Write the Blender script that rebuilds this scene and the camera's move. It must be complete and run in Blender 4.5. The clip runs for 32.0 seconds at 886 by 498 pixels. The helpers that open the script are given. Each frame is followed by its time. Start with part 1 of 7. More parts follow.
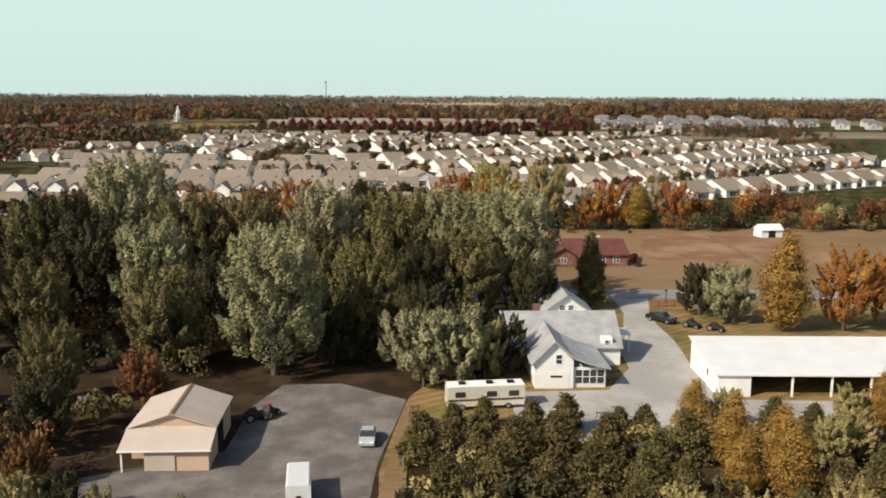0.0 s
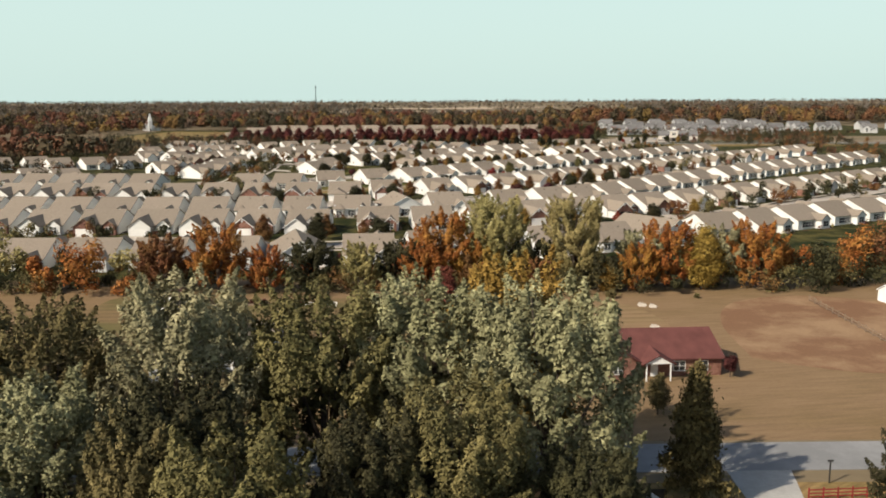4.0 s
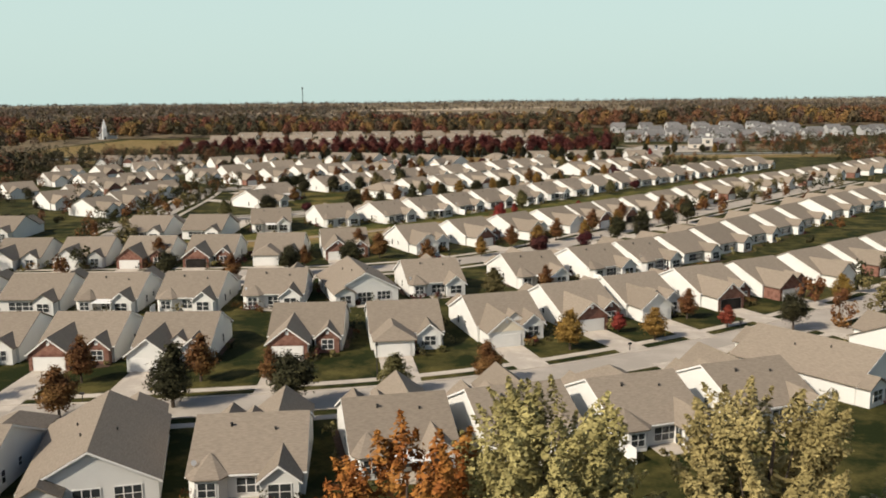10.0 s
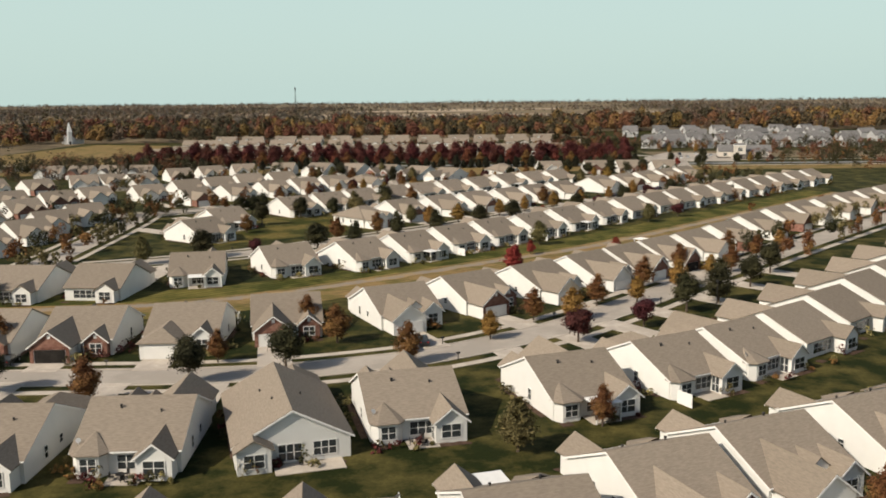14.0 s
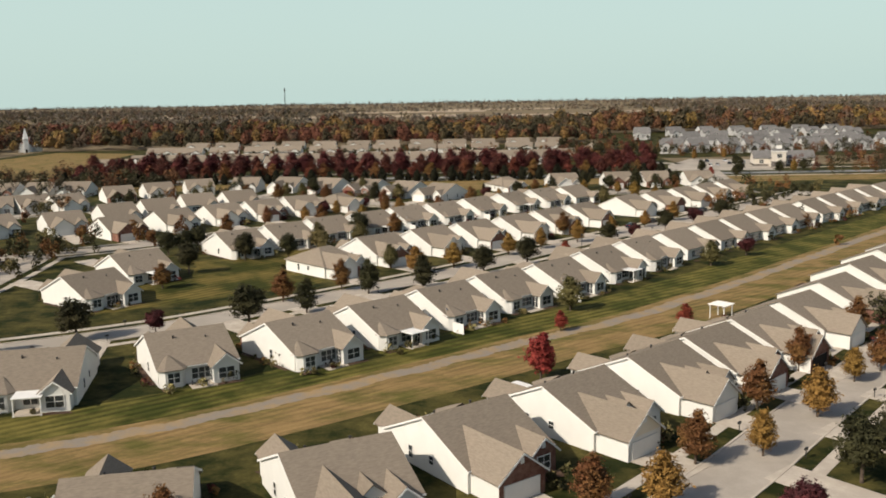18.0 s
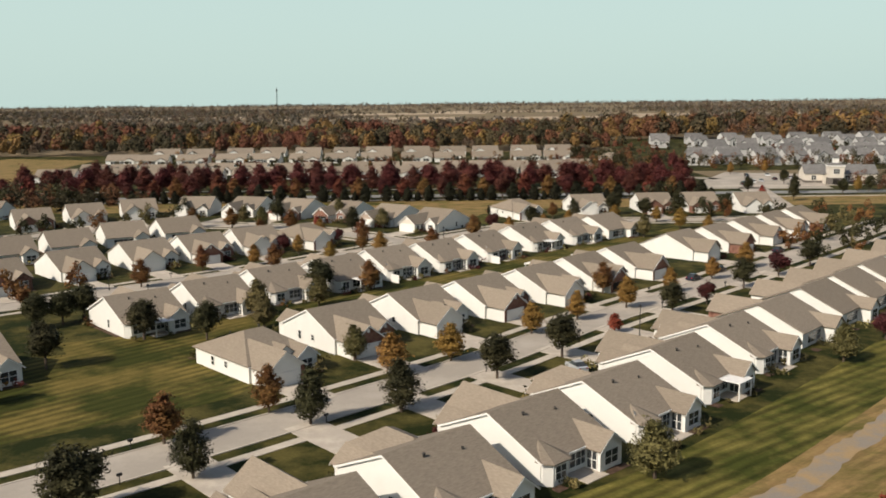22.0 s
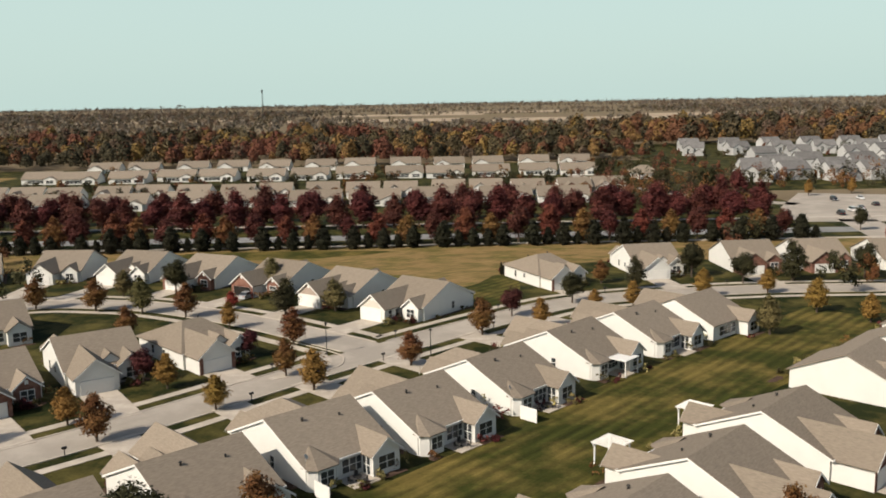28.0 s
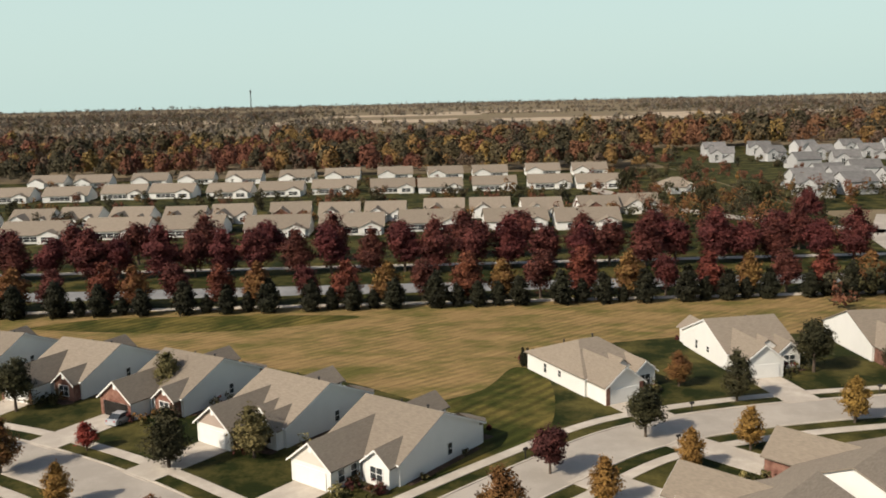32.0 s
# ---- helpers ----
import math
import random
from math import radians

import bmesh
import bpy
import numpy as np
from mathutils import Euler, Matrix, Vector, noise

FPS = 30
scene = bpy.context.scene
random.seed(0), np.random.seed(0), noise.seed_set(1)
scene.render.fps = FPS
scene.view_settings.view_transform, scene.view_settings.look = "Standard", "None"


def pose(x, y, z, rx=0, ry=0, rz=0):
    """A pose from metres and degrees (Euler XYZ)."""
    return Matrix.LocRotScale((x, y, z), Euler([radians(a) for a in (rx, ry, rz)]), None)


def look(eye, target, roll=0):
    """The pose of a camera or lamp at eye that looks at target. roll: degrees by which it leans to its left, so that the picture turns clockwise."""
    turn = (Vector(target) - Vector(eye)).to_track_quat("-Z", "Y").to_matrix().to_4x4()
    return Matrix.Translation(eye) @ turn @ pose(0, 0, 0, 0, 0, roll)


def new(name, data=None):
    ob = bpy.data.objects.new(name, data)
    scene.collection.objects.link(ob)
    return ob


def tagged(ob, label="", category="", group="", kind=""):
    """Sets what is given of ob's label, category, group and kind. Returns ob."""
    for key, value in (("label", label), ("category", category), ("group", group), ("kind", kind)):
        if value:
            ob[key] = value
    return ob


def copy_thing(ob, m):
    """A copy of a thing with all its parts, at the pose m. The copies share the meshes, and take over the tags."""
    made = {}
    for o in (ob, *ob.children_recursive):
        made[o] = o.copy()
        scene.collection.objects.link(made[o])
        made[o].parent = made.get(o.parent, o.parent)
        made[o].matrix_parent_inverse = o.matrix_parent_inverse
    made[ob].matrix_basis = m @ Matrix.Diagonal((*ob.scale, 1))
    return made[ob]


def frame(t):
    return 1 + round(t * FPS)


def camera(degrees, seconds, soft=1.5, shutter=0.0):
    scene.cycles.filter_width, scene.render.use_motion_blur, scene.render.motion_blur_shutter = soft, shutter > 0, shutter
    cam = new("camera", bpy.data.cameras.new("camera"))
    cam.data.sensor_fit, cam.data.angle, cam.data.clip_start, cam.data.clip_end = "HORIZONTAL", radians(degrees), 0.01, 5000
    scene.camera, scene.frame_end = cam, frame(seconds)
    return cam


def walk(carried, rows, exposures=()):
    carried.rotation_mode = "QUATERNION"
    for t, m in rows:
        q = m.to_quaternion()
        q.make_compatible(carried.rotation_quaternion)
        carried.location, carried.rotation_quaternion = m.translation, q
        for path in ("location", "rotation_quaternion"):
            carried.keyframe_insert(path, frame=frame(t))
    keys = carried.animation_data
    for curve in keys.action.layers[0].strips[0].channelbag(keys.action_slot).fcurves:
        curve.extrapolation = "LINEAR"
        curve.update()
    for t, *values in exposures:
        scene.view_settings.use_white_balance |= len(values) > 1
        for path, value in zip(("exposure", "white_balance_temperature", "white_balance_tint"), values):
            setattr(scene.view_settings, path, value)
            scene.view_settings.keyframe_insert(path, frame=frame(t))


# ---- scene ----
cam = camera(52.0, 32.0, soft=1.8)
# t, x, y, z in metres, then yaw, pitch and roll in degrees
ROWS = [
    (0.0, 0.00, -0.24, 39.62, 0.06, -9.89, -0.33),
    (0.5, 0.30, 10.05, 39.56, 0.01, -9.85, -0.25),
    (1.0, 0.59, 20.28, 39.50, -0.03, -9.81, -0.18),
    (1.5, 0.93, 30.38, 39.48, -0.07, -9.77, -0.13),
    (2.0, 1.23, 40.53, 39.46, -0.11, -9.74, -0.06),
    (2.5, 1.56, 50.61, 39.48, -0.15, -9.71, 0.01),
    (3.0, 1.90, 60.70, 39.50, -0.19, -9.67, 0.06),
    (3.5, 2.24, 70.90, 39.48, -0.23, -9.66, 0.12),
    (4.0, 2.62, 81.17, 39.51, -0.26, -9.63, 0.21),
    (4.5, 2.92, 91.35, 39.62, -0.30, -9.61, 0.3),
    (6.5, 3.80, 131.08, 40.31, -0.44, -9.60, 0.43),
    (7.0, 4.10, 141.31, 40.42, -0.45, -9.60, 0.45),
    (7.5, 4.40, 151.44, 40.61, -0.47, -9.61, 0.47),
    (8.0, 4.69, 161.67, 40.73, -0.48, -9.61, 0.47),
    (8.5, 4.99, 171.82, 40.88, -0.49, -9.61, 0.5),
    (9.0, 5.37, 182.00, 40.95, -0.51, -9.61, 0.52),
    (9.5, 5.66, 192.07, 41.10, -0.53, -9.63, 0.55),
    (10.0, 5.88, 202.19, 41.16, -0.56, -9.63, 0.55),
    (10.5, 6.17, 212.24, 41.19, -0.55, -9.63, 0.54),
    (11.0, 6.47, 222.24, 41.17, -0.55, -9.65, 0.51),
    (11.5, 6.72, 232.13, 41.14, -0.57, -9.63, 0.52),
    (12.0, 6.93, 242.05, 41.21, -0.57, -9.65, 0.49),
    (12.5, 7.23, 252.09, 41.10, -0.58, -9.62, 0.47),
    (13.0, 7.52, 261.96, 41.21, -0.60, -9.60, 0.46),
    (13.5, 7.82, 271.90, 41.19, -0.62, -9.60, 0.47),
    (14.0, 8.16, 281.77, 41.29, -0.64, -9.59, 0.52),
    (14.5, 8.45, 291.75, 41.32, -0.66, -9.60, 0.57),
    (16.5, 9.85, 330.34, 41.69, -0.76, -9.63, 0.7),
    (17.0, 10.23, 340.24, 41.62, -0.78, -9.61, 0.77),
    (17.5, 10.44, 350.01, 41.56, -0.83, -9.61, 0.82),
    (18.0, 10.74, 359.76, 41.62, -0.88, -9.60, 0.92),
    (18.5, 11.07, 369.44, 41.68, -0.91, -9.59, 0.99),
    (19.0, 11.33, 379.17, 41.79, -0.93, -9.59, 0.99),
    (19.5, 11.62, 388.73, 41.85, -0.94, -9.57, 0.94),
    (20.0, 11.79, 398.34, 41.91, -0.96, -9.57, 0.88),
    (20.5, 12.17, 408.04, 41.93, -0.95, -9.56, 0.81),
    (21.0, 12.38, 417.60, 41.99, -0.96, -9.54, 0.76),
    (21.5, 12.64, 427.17, 42.01, -0.97, -9.53, 0.65),
    (22.0, 12.89, 436.83, 41.94, -0.95, -9.51, 0.58),
    (22.5, 13.15, 446.46, 41.91, -0.95, -9.50, 0.58),
    (23.0, 13.44, 455.96, 41.97, -0.96, -9.50, 0.52),
    (23.5, 13.70, 465.66, 41.95, -0.98, -9.48, 0.55),
    (24.0, 13.99, 475.19, 42.05, -0.99, -9.50, 0.54),
    (24.5, 14.33, 484.67, 42.11, -0.99, -9.51, 0.53),
    (25.0, 14.63, 494.18, 42.08, -1.01, -9.50, 0.55),
    (25.5, 14.92, 503.52, 42.19, -1.03, -9.52, 0.59),
    (27.5, 16.36, 539.79, 42.45, -1.14, -9.51, 0.91),
    (28.0, 16.70, 549.21, 42.51, -1.16, -9.52, 0.99),
    (28.5, 17.08, 558.57, 42.57, -1.18, -9.52, 1.04),
    (29.0, 17.37, 567.93, 42.62, -1.21, -9.52, 1.09),
    (29.5, 17.71, 577.20, 42.77, -1.24, -9.54, 1.14),
    (30.0, 17.92, 586.49, 42.83, -1.28, -9.55, 1.16),
    (30.5, 18.34, 595.78, 42.88, -1.27, -9.56, 1.18),
    (31.0, 18.68, 605.06, 42.81, -1.29, -9.55, 1.24),
    (31.5, 18.98, 614.34, 42.96, -1.32, -9.56, 1.25),
    (32.0, 19.27, 623.59, 42.93, -1.36, -9.56, 1.3),
]
walk(cam, [(t, pose(x, y, z, 90 + pitch, roll, yaw)) for t, x, y, z, yaw, pitch, roll in ROWS],
     exposures=((0.0, 0.44), (4.0, 0.42), (7.0, 0.36), (9.0, 0.31), (13.0, 0.2), (17.0, 0.2), (24.0, 0.22), (28.0, 0.24), (32.0, 0.28)))

# ---- light ----
SUN_AZ, SUN_EL = 235.0, 37.0     # compass bearing that the sun stands at (0 = +y, 90 = +x), and its height
world = bpy.data.worlds.new("sky")
scene.world = world
world.use_nodes = True
wn, wl = world.node_tree.nodes, world.node_tree.links
wn.clear()
sky = wn.new("ShaderNodeTexSky")
sky.sky_type = "NISHITA"
sky.sun_disc = False
sky.sun_elevation = radians(SUN_EL)
sky.sun_rotation = radians(SUN_AZ)
sky.air_density, sky.dust_density, sky.ozone_density = 1.0, 2.5, 1.4
haze = wn.new("ShaderNodeMix")
haze.data_type = "RGBA"
# the haze thins out from the horizon upwards
up = wn.new("ShaderNodeTexCoord")
xyz = wn.new("ShaderNodeSeparateXYZ")
thin = wn.new("ShaderNodeMapRange")
thin.interpolation_type = "SMOOTHSTEP"
thin.inputs["From Min"].default_value, thin.inputs["From Max"].default_value = 0.12, 0.5
thin.inputs["To Min"].default_value, thin.inputs["To Max"].default_value = 0.88, 0.0
wl.new(up.outputs["Generated"], xyz.inputs[0])
wl.new(xyz.outputs["Z"], thin.inputs["Value"])
wl.new(thin.outputs[0], haze.inputs[0])
haze.inputs[7].default_value = (5.2, 6.65, 6.2, 1)
wl.new(sky.outputs[0], haze.inputs[6])
bg = wn.new("ShaderNodeBackground")
bg.inputs[1].default_value = 0.1
wo = wn.new("ShaderNodeOutputWorld")
wl.new(haze.outputs[2], bg.inputs[0])
wl.new(bg.outputs[0], wo.inputs[0])
sun = new("sun", bpy.data.lights.new("sun", "SUN"))
sun.data.energy, sun.data.angle, sun.data.color = 5.0, radians(0.6), (1.0, 0.89, 0.75)
a, e = radians(SUN_AZ), radians(SUN_EL)
sun.matrix_world = look((0, 0, 90), (-math.sin(a) * math.cos(e), -math.cos(a) * math.cos(e), 90 - math.sin(e)))


# ---- materials ----
def mat(name, rgb, rough=0.8, vary=0.25, scale=1.0, fine=14.0, bump=0.15, metal=0.0, island=0.0, obvary=0.0, second=None, coord="Object", stretch=(1, 1, 1), spec=0.08):
    """A surface with broad stains, fine grain and relief; second: a colour that shows in patches."""
    m = bpy.data.materials.new(name)
    m.use_nodes = True
    n, l = m.node_tree.nodes, m.node_tree.links
    b = n["Principled BSDF"]
    b.inputs["Roughness"].default_value = rough
    b.inputs["Metallic"].default_value = metal
    b.inputs["Specular IOR Level"].default_value = spec
    tc = n.new("ShaderNodeTexCoord")
    mp = n.new("ShaderNodeMapping")
    mp.inputs["Scale"].default_value = stretch
    l.new(tc.outputs[coord], mp.inputs[0])
    n1, n2 = n.new("ShaderNodeTexNoise"), n.new("ShaderNodeTexNoise")
    n1.inputs["Scale"].default_value, n2.inputs["Scale"].default_value = scale, fine
    n1.inputs["Detail"].default_value = n2.inputs["Detail"].default_value = 6
    l.new(mp.outputs[0], n1.inputs["Vector"])
    l.new(mp.outputs[0], n2.inputs["Vector"])
    ramp = n.new("ShaderNodeMapRange")
    ramp.inputs["From Min"].default_value, ramp.inputs["From Max"].default_value = (0.43, 0.63) if scale < 0.3 else (0.32, 0.68)
    n1.inputs["Roughness"].default_value = 0.66 if scale < 0.3 else 0.5
    l.new(n1.outputs["Fac"], ramp.inputs["Value"])
    mix = n.new("ShaderNodeMix")
    mix.data_type = "RGBA"
    lo = [c * (1 - vary) for c in rgb]
    hi = second or [min(1, c * (1 + vary)) for c in rgb]
    mix.inputs[6].default_value, mix.inputs[7].default_value = (*lo, 1), (*hi, 1)
    l.new(ramp.outputs[0], mix.inputs[0])
    out = mix.outputs[2]
    hsv = n.new("ShaderNodeHueSaturation")
    l.new(out, hsv.inputs["Color"])
    grain = n.new("ShaderNodeMath")
    grain.operation = "MULTIPLY_ADD"
    grain.inputs[1].default_value, grain.inputs[2].default_value = vary * 1.6, 1 - vary * 0.8
    l.new(n2.outputs["Fac"], grain.inputs[0])
    val = grain.outputs[0]
    if island or obvary:
        if island:
            geo = n.new("ShaderNodeNewGeometry")
            src = geo.outputs["Random Per Island"]
        else:
            src = n.new("ShaderNodeObjectInfo").outputs["Random"]
        k = n.new("ShaderNodeMath")
        k.operation = "MULTIPLY_ADD"
        k.inputs[1].default_value, k.inputs[2].default_value = 2 * (island or obvary), 1 - (island or obvary)
        l.new(src, k.inputs[0])
        mul = n.new("ShaderNodeMath")
        mul.operation = "MULTIPLY"
        l.new(k.outputs[0], mul.inputs[0])
        l.new(val, mul.inputs[1])
        val = mul.outputs[0]
    l.new(val, hsv.inputs["Value"])
    if island:
        oi = n.new("ShaderNodeObjectInfo")
        hk = n.new("ShaderNodeMath")
        hk.operation = "MULTIPLY_ADD"
        hk.inputs[1].default_value, hk.inputs[2].default_value = 0.022, 0.489
        l.new(oi.outputs["Random"], hk.inputs[0])
        l.new(hk.outputs[0], hsv.inputs["Hue"])
    l.new(hsv.outputs[0], b.inputs["Base Color"])
    if bump:
        bp = n.new("ShaderNodeBump")
        bp.inputs["Strength"].default_value = bump
        bp.inputs["Distance"].default_value = 0.05
        l.new(n2.outputs["Fac"], bp.inputs["Height"])
        l.new(bp.outputs[0], b.inputs["Normal"])
    return m


def courses(m, axis, pitch, depth):
    """Adds the relief of boards, bricks or shingle courses, pitch metres apart along the axis, to a material."""
    n, l = m.node_tree.nodes, m.node_tree.links
    b = n["Principled BSDF"]
    tc = n.new("ShaderNodeTexCoord")
    w = n.new("ShaderNodeTexWave")
    w.wave_profile, w.bands_direction = "SAW", axis
    w.inputs["Scale"].default_value = 0.3142 / pitch
    w.inputs["Distortion"].default_value = 0.0
    l.new(tc.outputs["Object"], w.inputs["Vector"])
    bp = n.new("ShaderNodeBump")
    bp.inputs["Strength"].default_value, bp.inputs["Distance"].default_value = depth, 0.03
    l.new(w.outputs["Fac"], bp.inputs["Height"])
    for link in list(b.inputs["Normal"].links):
        l.new(link.from_socket, bp.inputs["Normal"])
    l.new(bp.outputs[0], b.inputs["Normal"])
    return m


SHINGLE = courses(mat("taupe_shingles", (0.196, 0.163, 0.126), 0.92, 0.14, 2.8, 12, 0.4, obvary=0.1, stretch=(0.6, 0.6, 5)), "Z", 0.13, 0.5)
SHINGLE_RED = courses(mat("red_brown_shingles", (0.105, 0.042, 0.036), 0.9, 0.16, 0.5, 9, 0.25), "Z", 0.13, 0.4)
SIDING = courses(mat("white_vinyl_siding", (0.60, 0.592, 0.555), 0.55, 0.03, 0.4, 6, 0.04, obvary=0.04), "Z", 0.11, 0.35)
CREAM = courses(mat("cream_vinyl_siding", (0.62, 0.55, 0.43), 0.55, 0.05, 0.4, 6, 0.04, obvary=0.06), "Z", 0.11, 0.35)
BRICK = courses(mat("red_brick", (0.17, 0.078, 0.058), 0.85, 0.3, 1.4, 22, 0.3, obvary=0.15, second=(0.235, 0.128, 0.095)), "Z", 0.075, 0.4)
TAN = courses(mat("taupe_siding", (0.33, 0.265, 0.22), 0.55, 0.05, 0.4, 6, 0.04), "Z", 0.11, 0.35)
PALETAN = courses(mat("pale_tan_siding", (0.50, 0.46, 0.40), 0.55, 0.05, 0.4, 6, 0.04), "Z", 0.11, 0.35)
PALEGREY = courses(mat("pale_grey_siding", (0.36, 0.36, 0.35), 0.55, 0.05, 0.4, 6, 0.04, obvary=0.15), "Z", 0.11, 0.35)
TRIM = mat("white_trim", (0.64, 0.63, 0.595), 0.5, 0.04, 1, 12, 0.02)
DOORWHITE = courses(mat("white_garage_panels", (0.62, 0.61, 0.575), 0.5, 0.03, 1, 9, 0.02), "Z", 0.53, 0.5)
GLASS = mat("window_glass", (0.032, 0.036, 0.038), 0.1, 0.2, 0.8, 3, 0.0, spec=0.5)
DARK = mat("dark_opening", (0.02, 0.018, 0.016), 0.9, 0.3, 1, 8, 0.0)
METALDARK = mat("dark_metal", (0.04, 0.038, 0.036), 0.5, 0.2, 2, 12, 0.03, metal=0.4)
CONCRETE = mat("concrete", (0.404, 0.357, 0.296), 0.9, 0.12, 0.25, 7, 0.12)
ASPHALT = mat("pale_road_concrete", (0.321, 0.286, 0.240), 0.92, 0.11, 0.1, 5, 0.12)
ROADGREY = mat("country_asphalt", (0.20, 0.20, 0.195), 0.92, 0.14, 0.12, 6, 0.12)
GRAVEL = mat("gravel", (0.125, 0.112, 0.102), 0.95, 0.2, 0.18, 4, 0.4, second=(0.165, 0.150, 0.135))
PATHGREY = mat("gravel_track", (0.25, 0.215, 0.175), 0.95, 0.18, 0.25, 3, 0.3, second=(0.27, 0.19, 0.10))
LITTER = mat("forest_floor", (0.036, 0.024, 0.013), 0.95, 0.35, 0.2, 4, 0.4)
GRASS = mat("mown_lawn", (0.024, 0.033, 0.007), 0.95, 0.5, 0.13, 2.5, 0.4, second=(0.076, 0.064, 0.019))
DRYGRASS = mat("dry_grass", (0.238, 0.158, 0.087), 0.95, 0.24, 0.05, 3.0, 0.35, second=(0.145, 0.099, 0.048), stretch=(0.6, 1.4, 1))
MEADOW = mat("patchy_meadow", (0.305, 0.202, 0.086), 0.95, 0.34, 0.09, 1.9, 0.5, second=(0.090, 0.080, 0.022), stretch=(1, 1.9, 1))
FIELD = mat("far_fields", (0.20, 0.155, 0.095), 0.95, 0.2, 0.02, 0.6, 0.1, second=(0.13, 0.10, 0.06))
MOWN = mat("striped_lawn", (0.054, 0.060, 0.012), 0.95, 0.42, 0.09, 3.0, 0.3, second=(0.118, 0.090, 0.025))


def stripes(m, ang, pitch, amount, least=0.0, streak=0.14):
    """Mowing stripes: lanes of lighter and darker grass at an angle."""
    n, l = m.node_tree.nodes, m.node_tree.links
    bs = n["Principled BSDF"]
    tc, mp, w = n.new("ShaderNodeTexCoord"), n.new("ShaderNodeMapping"), n.new("ShaderNodeTexWave")
    mp.inputs["Rotation"].default_value = (0, 0, radians(-ang))
    w.bands_direction = "Y"
    w.inputs["Scale"].default_value, w.inputs["Distortion"].default_value, w.inputs["Detail Scale"].default_value = 0.3142 / pitch, 1.2, 0.4
    l.new(tc.outputs["Object"], mp.inputs[0])
    l.new(mp.outputs[0], w.inputs["Vector"])
    h = n.new("ShaderNodeHueSaturation")
    k = n.new("ShaderNodeMath")
    k.operation = "MULTIPLY_ADD"
    k.inputs[1].default_value, k.inputs[2].default_value = 2 * amount, -amount
    l.new(w.outputs["Fac"], k.inputs[0])
    # the lanes show in some places and are lost in others
    worn, fade, lane = n.new("ShaderNodeTexNoise"), n.new("ShaderNodeMapRange"), n.new("ShaderNodeMath")
    worn.inputs["Scale"].default_value, worn.inputs["Detail"].default_value = 0.055, 5
    fade.inputs["From Min"].default_value, fade.inputs["From Max"].default_value = 0.4, 0.62
    fade.inputs["To Min"].default_value = least
    lane.operation = "MULTIPLY_ADD"
    lane.inputs[2].default_value = 1.0
    l.new(tc.outputs["Object"], worn.inputs["Vector"])
    l.new(worn.outputs["Fac"], fade.inputs["Value"])
    l.new(k.outputs[0], lane.inputs[0])
    l.new(fade.outputs[0], lane.inputs[1])
    # thin streaks of thatch along the lanes
    long, thatch, spread, both = n.new("ShaderNodeMapping"), n.new("ShaderNodeTexNoise"), n.new("ShaderNodeMapRange"), n.new("ShaderNodeMath")
    long.inputs["Scale"].default_value = (0.16, 1.5, 1)
    thatch.inputs["Scale"].default_value, thatch.inputs["Detail"].default_value, thatch.inputs["Roughness"].default_value = 0.8, 6, 0.65
    spread.inputs["From Min"].default_value, spread.inputs["From Max"].default_value = 0.3, 0.7
    spread.inputs["To Min"].default_value, spread.inputs["To Max"].default_value = 1 - streak, 1 + streak
    both.operation = "MULTIPLY"
    l.new(mp.outputs[0], long.inputs["Vector"])
    l.new(long.outputs[0], thatch.inputs["Vector"])
    l.new(thatch.outputs["Fac"], spread.inputs["Value"])
    l.new(lane.outputs[0], both.inputs[0])
    l.new(spread.outputs[0], both.inputs[1])
    l.new(both.outputs[0], h.inputs["Value"])
    l.new(bs.inputs["Base Color"].links[0].from_socket, h.inputs["Color"])
    l.new(h.outputs[0], bs.inputs["Base Color"])
    return m


MOWN_LONG = stripes(mat("striped_strip", (0.060, 0.068, 0.013), 0.95, 0.4, 0.09, 3.0, 0.3, second=(0.118, 0.100, 0.026)), 37, 1.9, 0.4, 0.5, 0.3)
stripes(MOWN, 47.5, 2.1, 0.34, 0.35, 0.3)
stripes(DRYGRASS, 8, 5.5, 0.02)
PATCHY = stripes(mat("half_green_lawn", (0.211, 0.144, 0.072), 0.95, 0.3, 0.07, 2.4, 0.35, second=(0.103, 0.089, 0.036), stretch=(0.55, 1.5, 1)), 2, 2.8, 0.09)
COMBED = stripes(mat("mown_dry_lawn", (0.242, 0.162, 0.088), 0.95, 0.2, 0.06, 2.6, 0.35, second=(0.180, 0.128, 0.065), stretch=(0.5, 1.6, 1)), 3, 3.0, 0.16)
REDDRY = mat("bare_red_earth", (0.203, 0.113, 0.063), 0.95, 0.22, 0.08, 2.4, 0.35, second=(0.243, 0.158, 0.090))
stripes(MEADOW, 37, 1.7, 0.16, 0.2, 0.3)
BARK = mat("bark", (0.085, 0.065, 0.05), 0.95, 0.3, 2, 12, 0.4)
MULCH = mat("mulch", (0.07, 0.045, 0.032), 0.95, 0.3, 1.5, 14, 0.4)
METALROOF = mat("white_metal_roof", (0.58, 0.59, 0.575), 0.4, 0.05, 0.3, 5, 0.02, metal=0.1)
GREYROOF = courses(mat("weathered_metal_roof", (0.31, 0.315, 0.31), 0.5, 0.18, 0.5, 5, 0.05, metal=0.2), "X", 0.45, 0.5)
BEIGEROOF = mat("beige_metal_roof", (0.40, 0.34, 0.285), 0.5, 0.06, 0.3, 5, 0.03)
